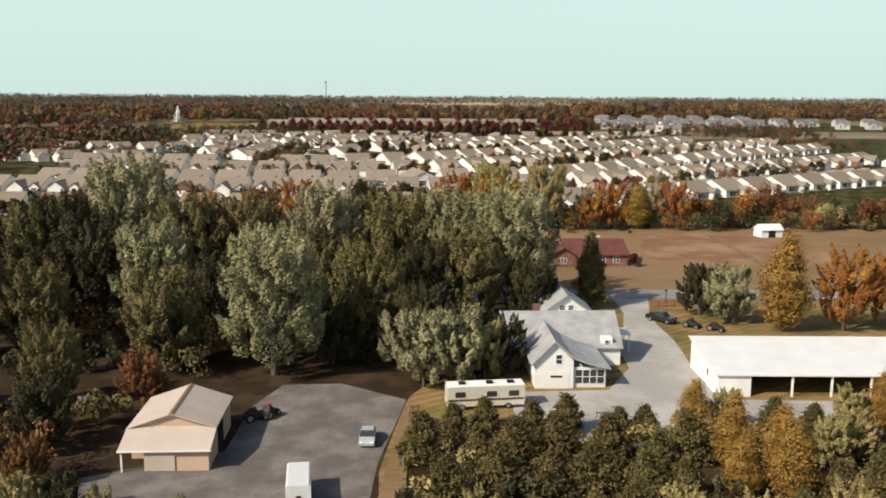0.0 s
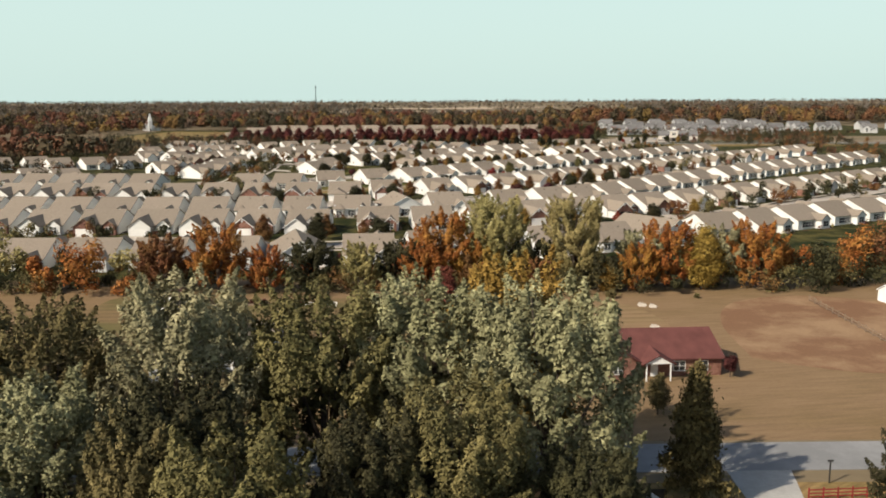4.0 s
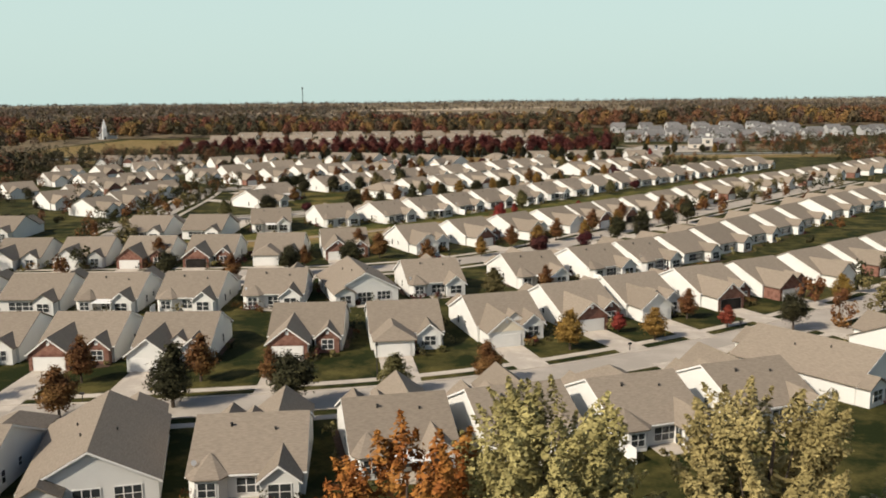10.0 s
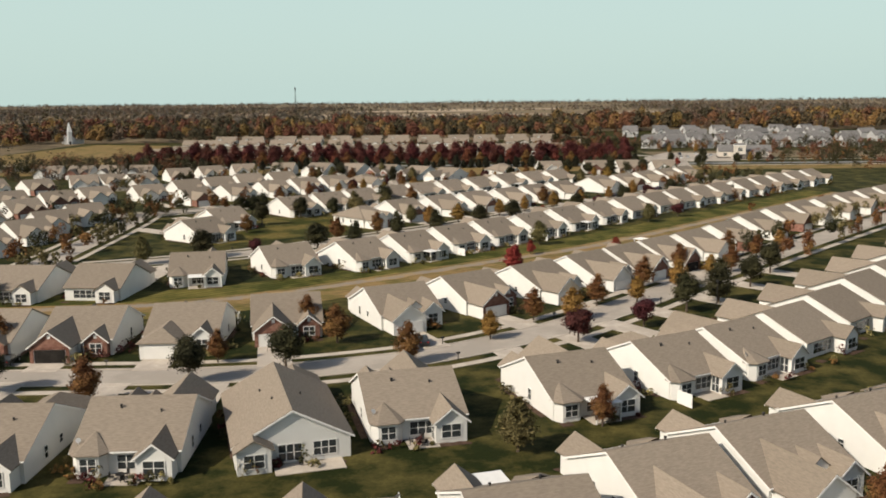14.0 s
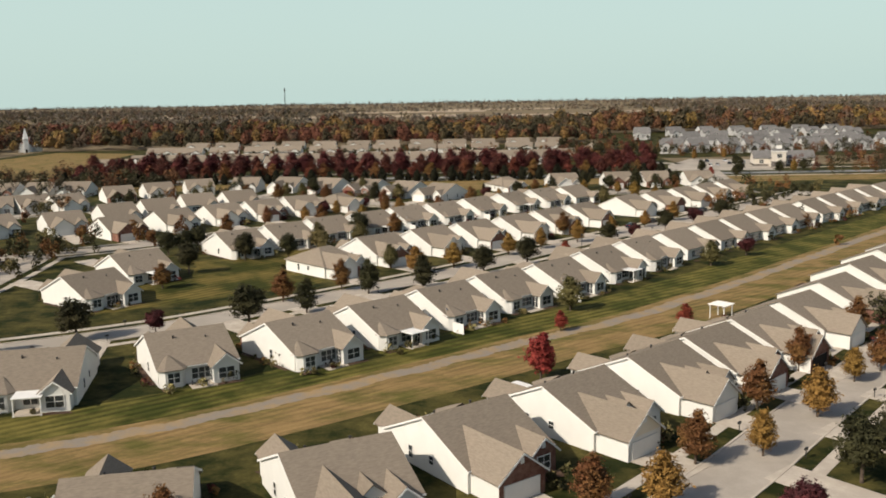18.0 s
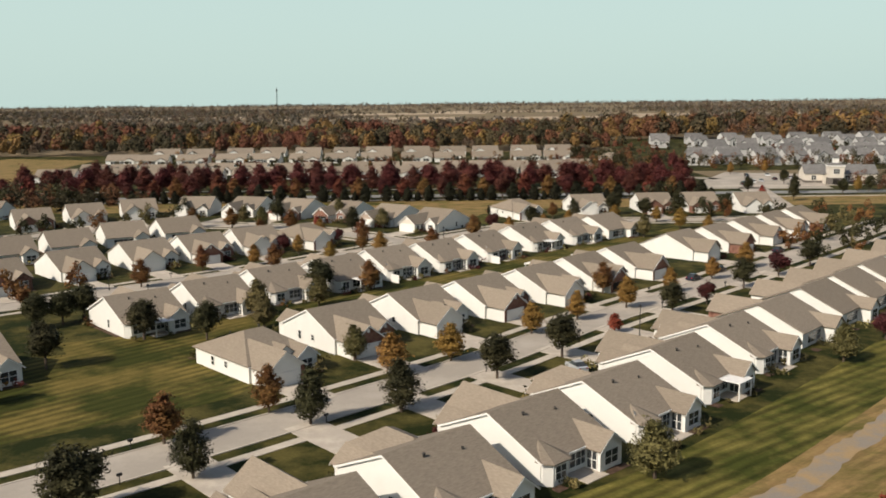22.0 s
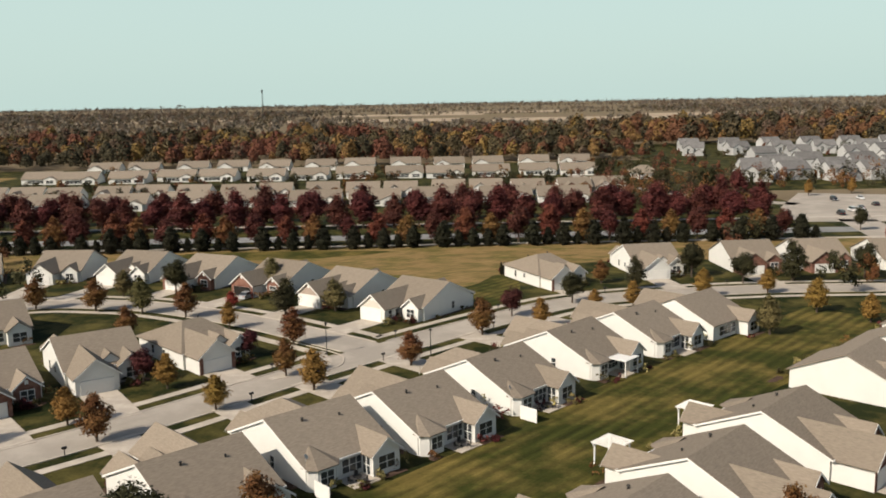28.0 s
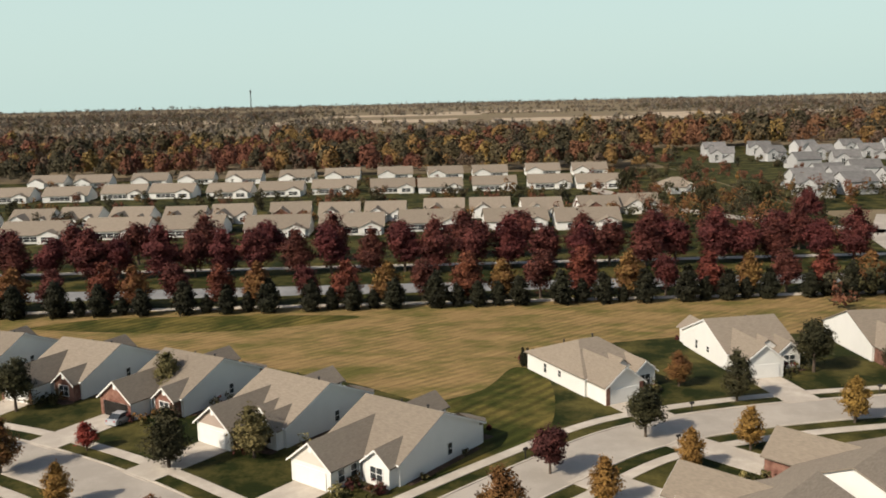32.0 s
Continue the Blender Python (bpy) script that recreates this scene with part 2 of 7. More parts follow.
BEIGEWALL = courses(mat("beige_metal_wall", (0.42, 0.31, 0.225), 0.55, 0.06, 0.4, 5, 0.03), "X", 0.25, 0.4)
WHITEWALL = mat("white_boards", (0.62, 0.62, 0.60), 0.6, 0.06, 0.5, 7, 0.05)
REDPAINT = mat("red_paint", (0.22, 0.035, 0.03), 0.6, 0.15, 2, 10, 0.05)
WOOD = mat("weathered_wood", (0.20, 0.145, 0.10), 0.85, 0.25, 2, 14, 0.2)


def leaf(name, a, b, island=0.35):
    return mat(name, a, 0.75, 0.2, 0.25, 2.0, 0.0, island=island * 0.55, second=b, spec=0.12)


L_GREEN = leaf("dark_green_leaves", (0.030, 0.029, 0.013), (0.058, 0.052, 0.022), 0.4)
L_SILVER = leaf("grey_green_leaves", (0.172, 0.162, 0.082), (0.285, 0.265, 0.142), 0.5)
L_OLIVE = leaf("olive_leaves", (0.092, 0.079, 0.031), (0.160, 0.130, 0.052), 0.5)
L_LIME = leaf("yellow_green_leaves", (0.216, 0.176, 0.068), (0.312, 0.256, 0.108), 0.45)
L_YELLOW = leaf("golden_leaves", (0.200, 0.120, 0.024), (0.275, 0.170, 0.042))
L_AMBER = leaf("amber_leaves", (0.195, 0.112, 0.029), (0.275, 0.162, 0.044), 0.35)
L_ORANGE = leaf("orange_leaves", (0.245, 0.082, 0.020), (0.300, 0.146, 0.034), 0.4)
L_RUST = leaf("rust_leaves", (0.125, 0.054, 0.022), (0.180, 0.098, 0.032), 0.4)
L_RED = leaf("dark_red_leaves", (0.066, 0.020, 0.018), (0.114, 0.034, 0.026), 0.4)
L_CRIMSON = leaf("crimson_leaves", (0.090, 0.026, 0.018), (0.150, 0.045, 0.026), 0.45)
L_BRIGHT = leaf("bright_red_leaves", (0.180, 0.030, 0.024), (0.260, 0.052, 0.034))
L_PLUM = leaf("plum_leaves", (0.050, 0.016, 0.016), (0.085, 0.024, 0.022))
L_PINE = leaf("olive_pine_needles", (0.090, 0.074, 0.028), (0.145, 0.115, 0.043), 0.4)
L_BLUE = leaf("blue_green_needles", (0.016, 0.016, 0.009), (0.028, 0.027, 0.014))
W_OLIVE = leaf("wood_edge_olive", (0.070, 0.053, 0.029), (0.100, 0.075, 0.039), 0.12)
W_RUST = leaf("wood_edge_rust", (0.112, 0.049, 0.028), (0.150, 0.066, 0.036), 0.12)
W_DARK = leaf("wood_edge_dark", (0.040, 0.035, 0.020), (0.062, 0.050, 0.028), 0.12)
W_GOLD = leaf("wood_edge_gold", (0.165, 0.098, 0.034), (0.215, 0.130, 0.048), 0.12)
# distance haze mixed into the leaf colour: greyer and paler brown
W_HAZED = leaf("far_wood_hazed", (0.097, 0.087, 0.071), (0.122, 0.103, 0.082), 0.12)
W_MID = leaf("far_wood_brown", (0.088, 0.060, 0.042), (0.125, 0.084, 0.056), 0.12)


# ---- mesh helpers ----
def quad_mesh(name, verts, faces, material):
    me = bpy.data.meshes.new(name)
    me.from_pydata([tuple(v) for v in verts], [], faces)
    me.materials.append(material)
    return me


class Shape:
    """Collects boxes, prisms and slabs for one mesh."""

    def __init__(self):
        self.v, self.f = [], []

    def add(self, verts, faces):
        k = len(self.v)
        self.v += verts
        self.f += [tuple(k + i for i in q) for q in faces]
        return self

    def box(self, x0, x1, y0, y1, z0, z1):
        return self.add([(x, y, z) for z in (z0, z1) for x, y in ((x0, y0), (x1, y0), (x1, y1), (x0, y1))],
                        [(3, 2, 1, 0), (4, 5, 6, 7), (0, 1, 5, 4), (1, 2, 6, 5), (2, 3, 7, 6), (3, 0, 4, 7)])

    def prism(self, ring, lo, hi, axis="x"):
        """A ring of (p, z) pushed from lo to hi along the axis."""
        n = len(ring)
        put = (lambda d, p, z: (d, p, z)) if axis == "x" else (lambda d, p, z: (p, d, z))
        v = [put(d, p, z) for d in (lo, hi) for p, z in ring]
        return self.add(v, [tuple(range(n - 1, -1, -1)), tuple(range(n, 2 * n))] + [(i, (i + 1) % n, n + (i + 1) % n, n + i) for i in range(n)])

    def gable_walls(self, c, half, ze, zr, lo, hi, axis="x"):
        return self.prism([(c - half, 0), (c + half, 0), (c + half, ze), (c, zr), (c - half, ze)], lo, hi, axis)

    def gable_roof(self, c, half, ze, zr, lo, hi, axis="x", over=0.4, thick=0.16):
        s = (zr - ze) / half
        zl = ze - over * s
        ring = [(c - half - over, zl), (c, zr), (c + half + over, zl), (c + half + over, zl + thick), (c, zr + thick * 1.1), (c - half - over, zl + thick)]
        return self.prism(ring, lo, hi, axis)

    def hip(self, x0, x1, y0, y1, z0, z1, inset, axis="x", thick=0.16):
        """A hipped roof over a rectangle; inset: how far its ridge ends stand in from the short sides."""
        b = [(x0, y0), (x1, y0), (x1, y1), (x0, y1)]
        if axis == "x":
            r = [(x0 + inset, (y0 + y1) / 2), (x1 - inset, (y0 + y1) / 2)]
            f = [(4, 5, 9, 8), (5, 6, 9), (6, 7, 8, 9), (7, 4, 8)]
        else:
            r = [((x0 + x1) / 2, y0 + inset), ((x0 + x1) / 2, y1 - inset)]
            f = [(4, 5, 8), (5, 6, 9, 8), (6, 7, 9), (7, 4, 8, 9)]
        v = [(*p, z0) for p in b] + [(*p, z0 + thick) for p in b] + [(*p, z1) for p in r]
        return self.add(v, [(3, 2, 1, 0), (0, 1, 5, 4), (1, 2, 6, 5), (2, 3, 7, 6), (3, 0, 4, 7)] + f)

    def tube(self, x, y, z0, z1, r0, r1, n=8):
        v = [(x + r * math.cos(6.2832 * i / n), y + r * math.sin(6.2832 * i / n), z) for z, r in ((z0, r0), (z1, r1)) for i in range(n)]
        return self.add(v, [tuple(range(n - 1, -1, -1)), tuple(range(n, 2 * n))] + [(i, (i + 1) % n, n + (i + 1) % n, n + i) for i in range(n)])

    def rod(self, p, q, r0, r1, n=6):
        p, q = Vector(p), Vector(q)
        d = (q - p).normalized()
        u = d.orthogonal().normalized()
        w = d.cross(u)
        v = [tuple(c + r * (math.cos(6.2832 * i / n) * u + math.sin(6.2832 * i / n) * w)) for c, r in ((p, r0), (q, r1)) for i in range(n)]
        return self.add(v, [tuple(range(n - 1, -1, -1)), tuple(range(n, 2 * n))] + [(i, (i + 1) % n, n + (i + 1) % n, n + i) for i in range(n)])

    def turned(self, m):
        self.v = [tuple(m @ Vector(p)) for p in self.v]
        return self

    def mesh(self, name, material):
        return quad_mesh(name, self.v, self.f, material)


def part(name, shape, material, parent, label=""):
    ob = new(name, shape.mesh(name, material))
    ob.parent = parent
    if label:
        ob["label"] = label
    return ob


def thing(name, label, category, group="", kind=""):
    return tagged(new(name), label, category, group, kind)


def single(name, shape, material, label, category, group="", kind="", at=None):
    ob = tagged(new(name, shape.mesh(name, material)), label, category, group, kind)
    if at is not None:
        ob.matrix_basis = at
    return ob


def sheet(name, ring, z, material, label, category, kind="structure"):
    """A flat piece of ground with a thin edge."""
    s = Shape()
    n = len(ring)
    s.add([(x, y, z - 0.12) for x, y in ring] + [(x, y, z) for x, y in ring], [tuple(range(n, 2 * n))] + [(i, (i + 1) % n, n + (i + 1) % n, n + i) for i in range(n)])
    return single(name, s, material, label, category, kind=kind)


def smooth(line, steps=6):
    """More points along a bent line."""
    out = []
    for i in range(len(line) - 1):
        p0, p1, p2, p3 = (Vector(line[max(0, min(len(line) - 1, i + k))]) for k in (-1, 0, 1, 2))
        for k in range(steps):
            t = k / steps
            out.append(0.5 * ((2 * p1) + (p2 - p0) * t + (2 * p0 - 5 * p1 + 4 * p2 - p3) * t * t + (3 * p1 - p0 - 3 * p2 + p3) * t ** 3))
    return out + [Vector(line[-1])]


def offset(pts, d):
    """The same line, d metres to its left."""
    out = []
    for i, p in enumerate(pts):
        t = (pts[min(i + 1, len(pts) - 1)] - pts[max(i - 1, 0)]).normalized()
        out.append(Vector((p.x - t.y * d, p.y + t.x * d)))
    return out


def band(name, pts, d0, d1, z, material, label, category, low=None):
    """A strip along a line between two offsets."""
    a, b = offset(pts, d0), offset(pts, d1)
    s = Shape()
    n = len(pts)
    zl = z - 0.15 if low is None else low
    s.add([(p.x, p.y, z) for p in a] + [(p.x, p.y, z) for p in b] + [(p.x, p.y, zl) for p in a] + [(p.x, p.y, zl) for p in b],
          [q for i in range(n - 1) for q in ((i, i + 1, n + i + 1, n + i), (i + 1, i, 2 * n + i, 2 * n + i + 1), (n + i, n + i + 1, 3 * n + i + 1, 3 * n + i))])
    return single(name, s, material, label, category, kind="structure")

# ---- houses ----
def window(parent, x, y, z, w, h, face, lights=2):
    """A window in a wall: a white frame with bars, and its glass. face: the way it looks, in degrees from -y."""
    m = pose(x, y, z, 0, 0, face)
    b = 0.1
    xs = [-w / 2 - b]
    for i in range(lights):
        xs += [-w / 2 + i * w / lights + (0.0 if i == 0 else 0.05), -w / 2 + (i + 1) * w / lights - (0.0 if i == lights - 1 else 0.05)]
    xs.append(w / 2 + b)
    zs = [-h / 2 - b, -h / 2, -0.04, 0.04, h / 2, h / 2 + b]
    n, k = len(xs), len(zs)
    v = [(xx, yy, zz) for yy in (-0.08, -0.02) for zz in zs for xx in xs]
    f = []
    for j in range(k - 1):
        for i in range(n - 1):
            if i % 2 == 0 or j % 2 == 0:
                q = (j * n + i, j * n + i + 1, (j + 1) * n + i + 1, (j + 1) * n + i)
                f += [q, tuple(t + n * k for t in reversed(q))]
    edge = [(i, i + 1) for i in range(n - 1)] + [((k - 1) * n + i + 1, (k - 1) * n + i) for i in range(n - 1)] + [((j + 1) * n, j * n) for j in range(k - 1)] + [(j * n + n - 1, (j + 1) * n + n - 1) for j in range(k - 1)]
    f += [(p, p + n * k, q + n * k, q) for p, q in edge]
    ob = part("window", Shape().add(v, f).turned(m), TRIM, parent)
    part("pane", Shape().box(-w / 2 - 0.02, w / 2 + 0.02, -0.05, -0.004, -h / 2 - 0.02, h / 2 + 0.02).turned(m), GLASS, ob)
    return ob


ZE, ZR, HD = 2.8, 6.3, 7.9
SL = (ZR - ZE) / HD


def chevron(c, half, zr, slope):
    """The ring of a gable's edge boards."""
    zl = zr - half * slope
    return [(c, zr - 0.14), (c + half, zl - 0.14), (c + half, zl + 0.1), (c, zr + 0.1), (c - half, zl + 0.1), (c - half, zl - 0.14)]


def wing(parent, cx, w, y0, y1, slope, material, name, front=-1, gable=None):
    """A cross wing with its own gable; it runs from y0 (outer end) to y1 under the main roof."""
    zr = ZE + w / 2 * slope
    part(name, Shape().gable_walls(cx, w / 2, ZE, zr, min(y0, y1 - 0), max(y0, y1), "y"), material, parent)
    inner = front * (ZR - zr) / SL * 0.97
    lo, hi = sorted((y0 + front * 0.35, inner))
    part("wing_roof", Shape().gable_roof(cx, w / 2, ZE, zr, lo, hi, "y"), SHINGLE, parent)
    o = y0 + front * 0.36
    part("rake_trim", Shape().prism(chevron(cx, w / 2 + 0.42, zr, slope), min(o, o + front * 0.04), max(o, o + front * 0.04), "y"), TRIM, parent)
    if gable:
        part("gable_wall", Shape().add([(cx - w / 2, y0 - 0.03, ZE - 0.1), (cx + w / 2, y0 - 0.03, ZE - 0.1), (cx, y0 - 0.03, zr - 0.06), (cx - w / 2, y0, ZE - 0.1), (cx + w / 2, y0, ZE - 0.1), (cx, y0, zr - 0.06)],
                                       [(0, 1, 2), (0, 3, 4, 1), (1, 4, 5, 2), (2, 5, 3, 0)]), gable, parent)
        part("gable_vent", Shape().box(cx - 0.25, cx + 0.25, y0 - 0.07, y0 - 0.02, zr - 1.15, zr - 0.55), TRIM, parent)
    return zr


def far_house(front, side, label):
    """A house of the same kind in fewer parts, for the rows that stay far off; side: which of its long sides has parts."""
    h = thing("house", label, "house", "houses of the estate")
    w = 11.9
    x0, x1 = -w / 2, w / 2
    part("wall", Shape().gable_walls(0, HD, ZE, ZR, x0, x1), SIDING, h)
    part("roof", Shape().gable_roof(0, HD, ZE, ZR, x0 - 0.28, x1 + 0.28), SHINGLE, h)
    gx, gz = x0 + 3.56, ZE + 3.15 * 0.74
    yg = -HD - 4.0
    part("garage_roof", Shape().gable_roof(gx, 3.15, ZE, gz, yg - 0.35, -1.6, "y"), SHINGLE, h)
    part("garage_wall", Shape().gable_walls(gx, 3.15, ZE, gz, yg, -HD + 0.4, "y"), BRICK if front == "brick" else SIDING, h)
    if side == "street":
        part("garage_door", Shape().box(gx - 2.45, gx + 2.45, yg - 0.10, yg - 0.01, 0.02, 2.2), DOORWHITE, h)
        part("front_bay", Shape().gable_walls(x1 - 2.3, 1.85, ZE, ZE + 1.4, -HD - 1.3, -HD + 0.3, "y"), BRICK if front == "brick" else SIDING, h)
        part("bay_roof", Shape().gable_roof(x1 - 2.3, 1.85, ZE, ZE + 1.4, -HD - 1.6, -3.6, "y"), SHINGLE, h)
        window(h, x1 - 2.3, -HD - 1.3, 1.5, 1.8, 1.5, 0)
    else:
        part("sunroom_wall", Shape().gable_walls(x0 + 2.4, 1.95, ZE, ZE + 1.4, HD - 0.3, HD + 2.3, "y"), SIDING, h)
        part("sunroom_roof", Shape().gable_roof(x0 + 2.4, 1.95, ZE, ZE + 1.4, 3.6, HD + 2.6, "y"), SHINGLE, h)
        window(h, x0 + 2.4, HD + 2.3, 1.5, 2.3, 1.6, 180)
        window(h, 1.4, HD, 1.4, 5.2, 1.6, 180, 4)
    return h


def house(front="brick", rear="sunroom", w=11.9, wall=None, hip=False, open_garage=False, far=False, label="", plain_end=False, gd=4.6, dish=False, piers=False):
    """One ranch house. Ridge along x at the origin, street side towards -y."""
    wall = wall or SIDING
    h = thing("house", label, "house", "houses of the estate")
    x0, x1 = -w / 2, w / 2
    if hip:
        part("wall", Shape().box(x0, x1, -HD, HD, 0, ZE), wall, h)
        part("roof", Shape().hip(x0 - 0.4, x1 + 0.4, -HD - 0.4, HD + 0.4, ZE - 0.1, ZR - 0.2, 4.6), SHINGLE, h)
    else:
        part("wall", Shape().gable_walls(0, HD, ZE, ZR, x0, x1), wall, h)
        part("roof", Shape().gable_roof(0, HD, ZE, ZR, x0 - 0.28, x1 + 0.28), SHINGLE, h)
        for sx in (x0 - 0.29, x1 + 0.25):
            part("rake_trim", Shape().prism(chevron(0, HD + 0.42, ZR, SL), sx, sx + 0.04), TRIM, h)
    zl = ZE - 0.42 * SL
    for sg in (-1, 1):
        y = sg * (HD + 0.42)
        part("gutter", Shape().box(x0 - 0.28, x1 + 0.28, min(y, y + sg * 0.12), max(y, y + sg * 0.12), zl - 0.02, zl + 0.13), TRIM, h)
    # street side: garage wing, porch and a small gabled bay
    gw, gx = 6.3, x0 + 3.56
    yg = -HD - gd
    gmat = {"brick": BRICK, "cream": CREAM, "white": wall, "hip": wall, "long": wall, "tan": TAN}[front]
    if front == "hip":
        part("garage_wall", Shape().box(gx - gw / 2, gx + gw / 2, yg, -HD + 0.3, 0, ZE), wall, h)
        part("garage_roof", Shape().hip(gx - gw / 2 - 0.4, gx + gw / 2 + 0.4, yg - 0.4, -2.0, ZE - 0.2, ZE + 1.75, 3.0, "y"), SHINGLE, h)
    else:
        wing(h, gx, gw, yg, -HD + 0.4, 0.76, wall, "garage_wall", -1, gmat if gmat is not wall else PALETAN if front == "long" else None)
        if piers:
            for px in (gx - 2.85, gx + 2.85):
                part("brick_pier", Shape().box(px - 0.32, px + 0.32, yg - 0.08, yg, 0, ZE - 0.15), BRICK, h)
        if front == "brick" and not far:
            part("brick_face", Shape().prism([(gx - gw / 2, 0), (gx - 2.55, 0), (gx - 2.55, 2.25), (gx + 2.55, 2.25), (gx + 2.55, 0), (gx + gw / 2, 0), (gx + gw / 2, ZE - 0.1), (gx - gw / 2, ZE - 0.1)], yg - 0.06, yg, "y"), BRICK, h)
    if open_garage:
        # no room behind: a near-black slab paints the garage's shaded inside
        part("garage_opening", Shape().box(gx - 2.45, gx + 2.45, yg - 0.06, yg - 0.01, 0.02, 2.2), DARK, h, "dark panel painted as the shade inside an open garage")
    else:
        d = part("garage_door", Shape().box(gx - 2.45, gx + 2.45, yg - 0.10, yg - 0.01, 0.02, 2.2), DOORWHITE, h)
    if front == "long":
        for yy in (yg + 1.6, yg + 3.6):
            window(h, gx + gw / 2, yy, 1.5, 0.95, 1.5, 90, 1)
    bx, bw = x1 - 2.3, 3.7
    yb = -HD - 1.3
    bz = wing(h, bx, bw, yb, -HD + 0.3, 0.82, BRICK if front == "brick" else wall, "front_bay", -1, BRICK if front == "brick" else None)
    window(h, bx, yb, 1.5, 1.8, 1.5, 0)
    part("entry_door", Shape().box(0.85, 1.75, -HD - 0.06, -HD, 0.05, 2.1), METALDARK if front == "brick" else REDPAINT, h)
    if not far:
        part("porch_slab", Shape().box(0.85, x1 - 4.2, -HD - 1.4, -HD, 0, 0.14), CONCRETE, h)
        for px in (1.0, x1 - 4.3):
            part("porch_post", Shape().box(px - 0.09, px + 0.09, -HD - 1.3, -HD - 1.12, 0.14, ZE - 0.2), TRIM, h)
        if front in ("white", "cream", "tan"):
            part("dormer", Shape().gable_walls(0.9, 1.5, 3.3, 4.5, -HD + 0.3, -3.4, "y"), wall, h)
            part("dormer_roof", Shape().gable_roof(0.9, 1.5, 3.3, 4.5, -HD + 0.1, -3.0, "y", 0.25, 0.12), SHINGLE, h)
    # garden side
    sx = x0 + 2.4
    if rear in ("sunroom", "cover", "wall"):
        wing(h, sx, 3.9, HD + 2.3, HD - 0.3, 0.78, wall, "sunroom_wall", 1)
        window(h, sx, HD + 2.3, 1.5, 2.3, 1.6, 180)
        window(h, sx + 1.95, HD + 1.15, 1.3, 1.3, 2.1, 90)
        bay = [(x1 - 3.9, HD - 0.2), (x1 - 0.1, HD - 0.2), (x1 - 0.1, HD + 0.3), (x1 - 0.8, HD + 1.2), (x1 - 3.2, HD + 1.2), (x1 - 3.9, HD + 0.3)]
        s = Shape()
        s.add([(x, y, 0) for x, y in bay] + [(x, y, ZE - 0.1) for x, y in bay], [(0, 1, 2, 3, 4, 5), (11, 10, 9, 8, 7, 6)] + [((i + 1) % 6, i, 6 + i, 6 + (i + 1) % 6) for i in range(6)])
        part("bay_wall", s, wall, h)
        s = Shape()
        top = (x1 - 2.0, HD - 2.2, 4.25)
        wide = [(x1 - 4.2, HD - 0.6), (x1 + 0.2, HD - 0.6), (x1 + 0.25, HD + 0.45), (x1 - 0.6, HD + 1.55), (x1 - 3.4, HD + 1.55), (x1 - 4.25, HD + 0.45)]
        s.add([(x, y, ZE - 0.2) for x, y in wide] + [(x, y, ZE - 0.06) for x, y in wide] + [top], [(0, 1, 2, 3, 4, 5)] + [((i + 1) % 6, i, 6 + i, 6 + (i + 1) % 6) for i in range(6)] + [((i + 1) % 6 + 6, i + 6, 12) for i in range(6)])
        part("bay_roof", s, SHINGLE, h)
        window(h, x1 - 2.0, HD + 1.2, 1.5, 1.7, 1.5, 180)
        window(h, -0.4, HD, 1.4, 2.9, 1.6, 180, 3)
        if not far:
            part("patio_slab", Shape().box(x0 + 4.0, 1.8, HD + 0.05, HD + 3.3, 0.0, 0.09), CONCRETE, h)
        if rear == "cover":
            part("patio_cover", Shape().box(x0 + 3.8, x1 - 4.2, HD + 0.3, HD + 3.6, 2.55, 2.67), TRIM, h, "white aluminium patio cover")
            for px in (x0 + 4.0, x1 - 4.4):
                part("cover_post", Shape().box(px - 0.07, px + 0.07, HD + 3.35, HD + 3.5, 0.05, 2.55), TRIM, h)
        if rear == "wall":
            part("privacy_screen", Shape().box(x1 - 0.06, x1 + 0.02, HD + 1.6, HD + 4.4, 0.05, 1.9), TRIM, h)
    else:
        window(h, -3.0, HD, 1.5, 2.4, 1.5, 180)
        window(h, 1.0, HD, 1.3, 1.9, 2.1, 180)
        window(h, 4.2, HD, 1.5, 1.6, 1.5, 180)
    # end walls and roof fittings
    if not plain_end:
        window(h, x0, 2.6, 1.55, 0.8, 1.4, -90, 1)
        if not far:
            window(h, x0, -1.4, 1.7, 0.8, 0.9, -90, 1)
        window(h, x1, 1.2, 1.55, 0.8, 1.4, 90, 1)
    if not far:
        for px, py, pr, ph in ((-2.6, 2.6, 0.1, 0.5), (2.2, 1.9, 0.13, 0.6)):
            zz = ZR - abs(py) * SL
            part("vent_pipe", Shape().tube(px, py, zz - 0.1, zz + ph, pr, pr, 8).tube(px, py, zz + ph - 0.12, zz + ph, pr * 1.6, pr * 1.2, 8), METALDARK, h)
        if dish:
            m = pose(x1 - 0.5, HD - 0.6, ZE + 0.95, -55, 0, 25)
            part("satellite_dish", Shape().tube(0, 0, 0, 0.08, 0.05, 0.3, 12).turned(m).rod((x1 - 0.5, HD - 0.6, ZE + 0.3), (x1 - 0.5, HD - 0.6, ZE + 0.95), 0.03, 0.03), PALEGREY, h)
    return h


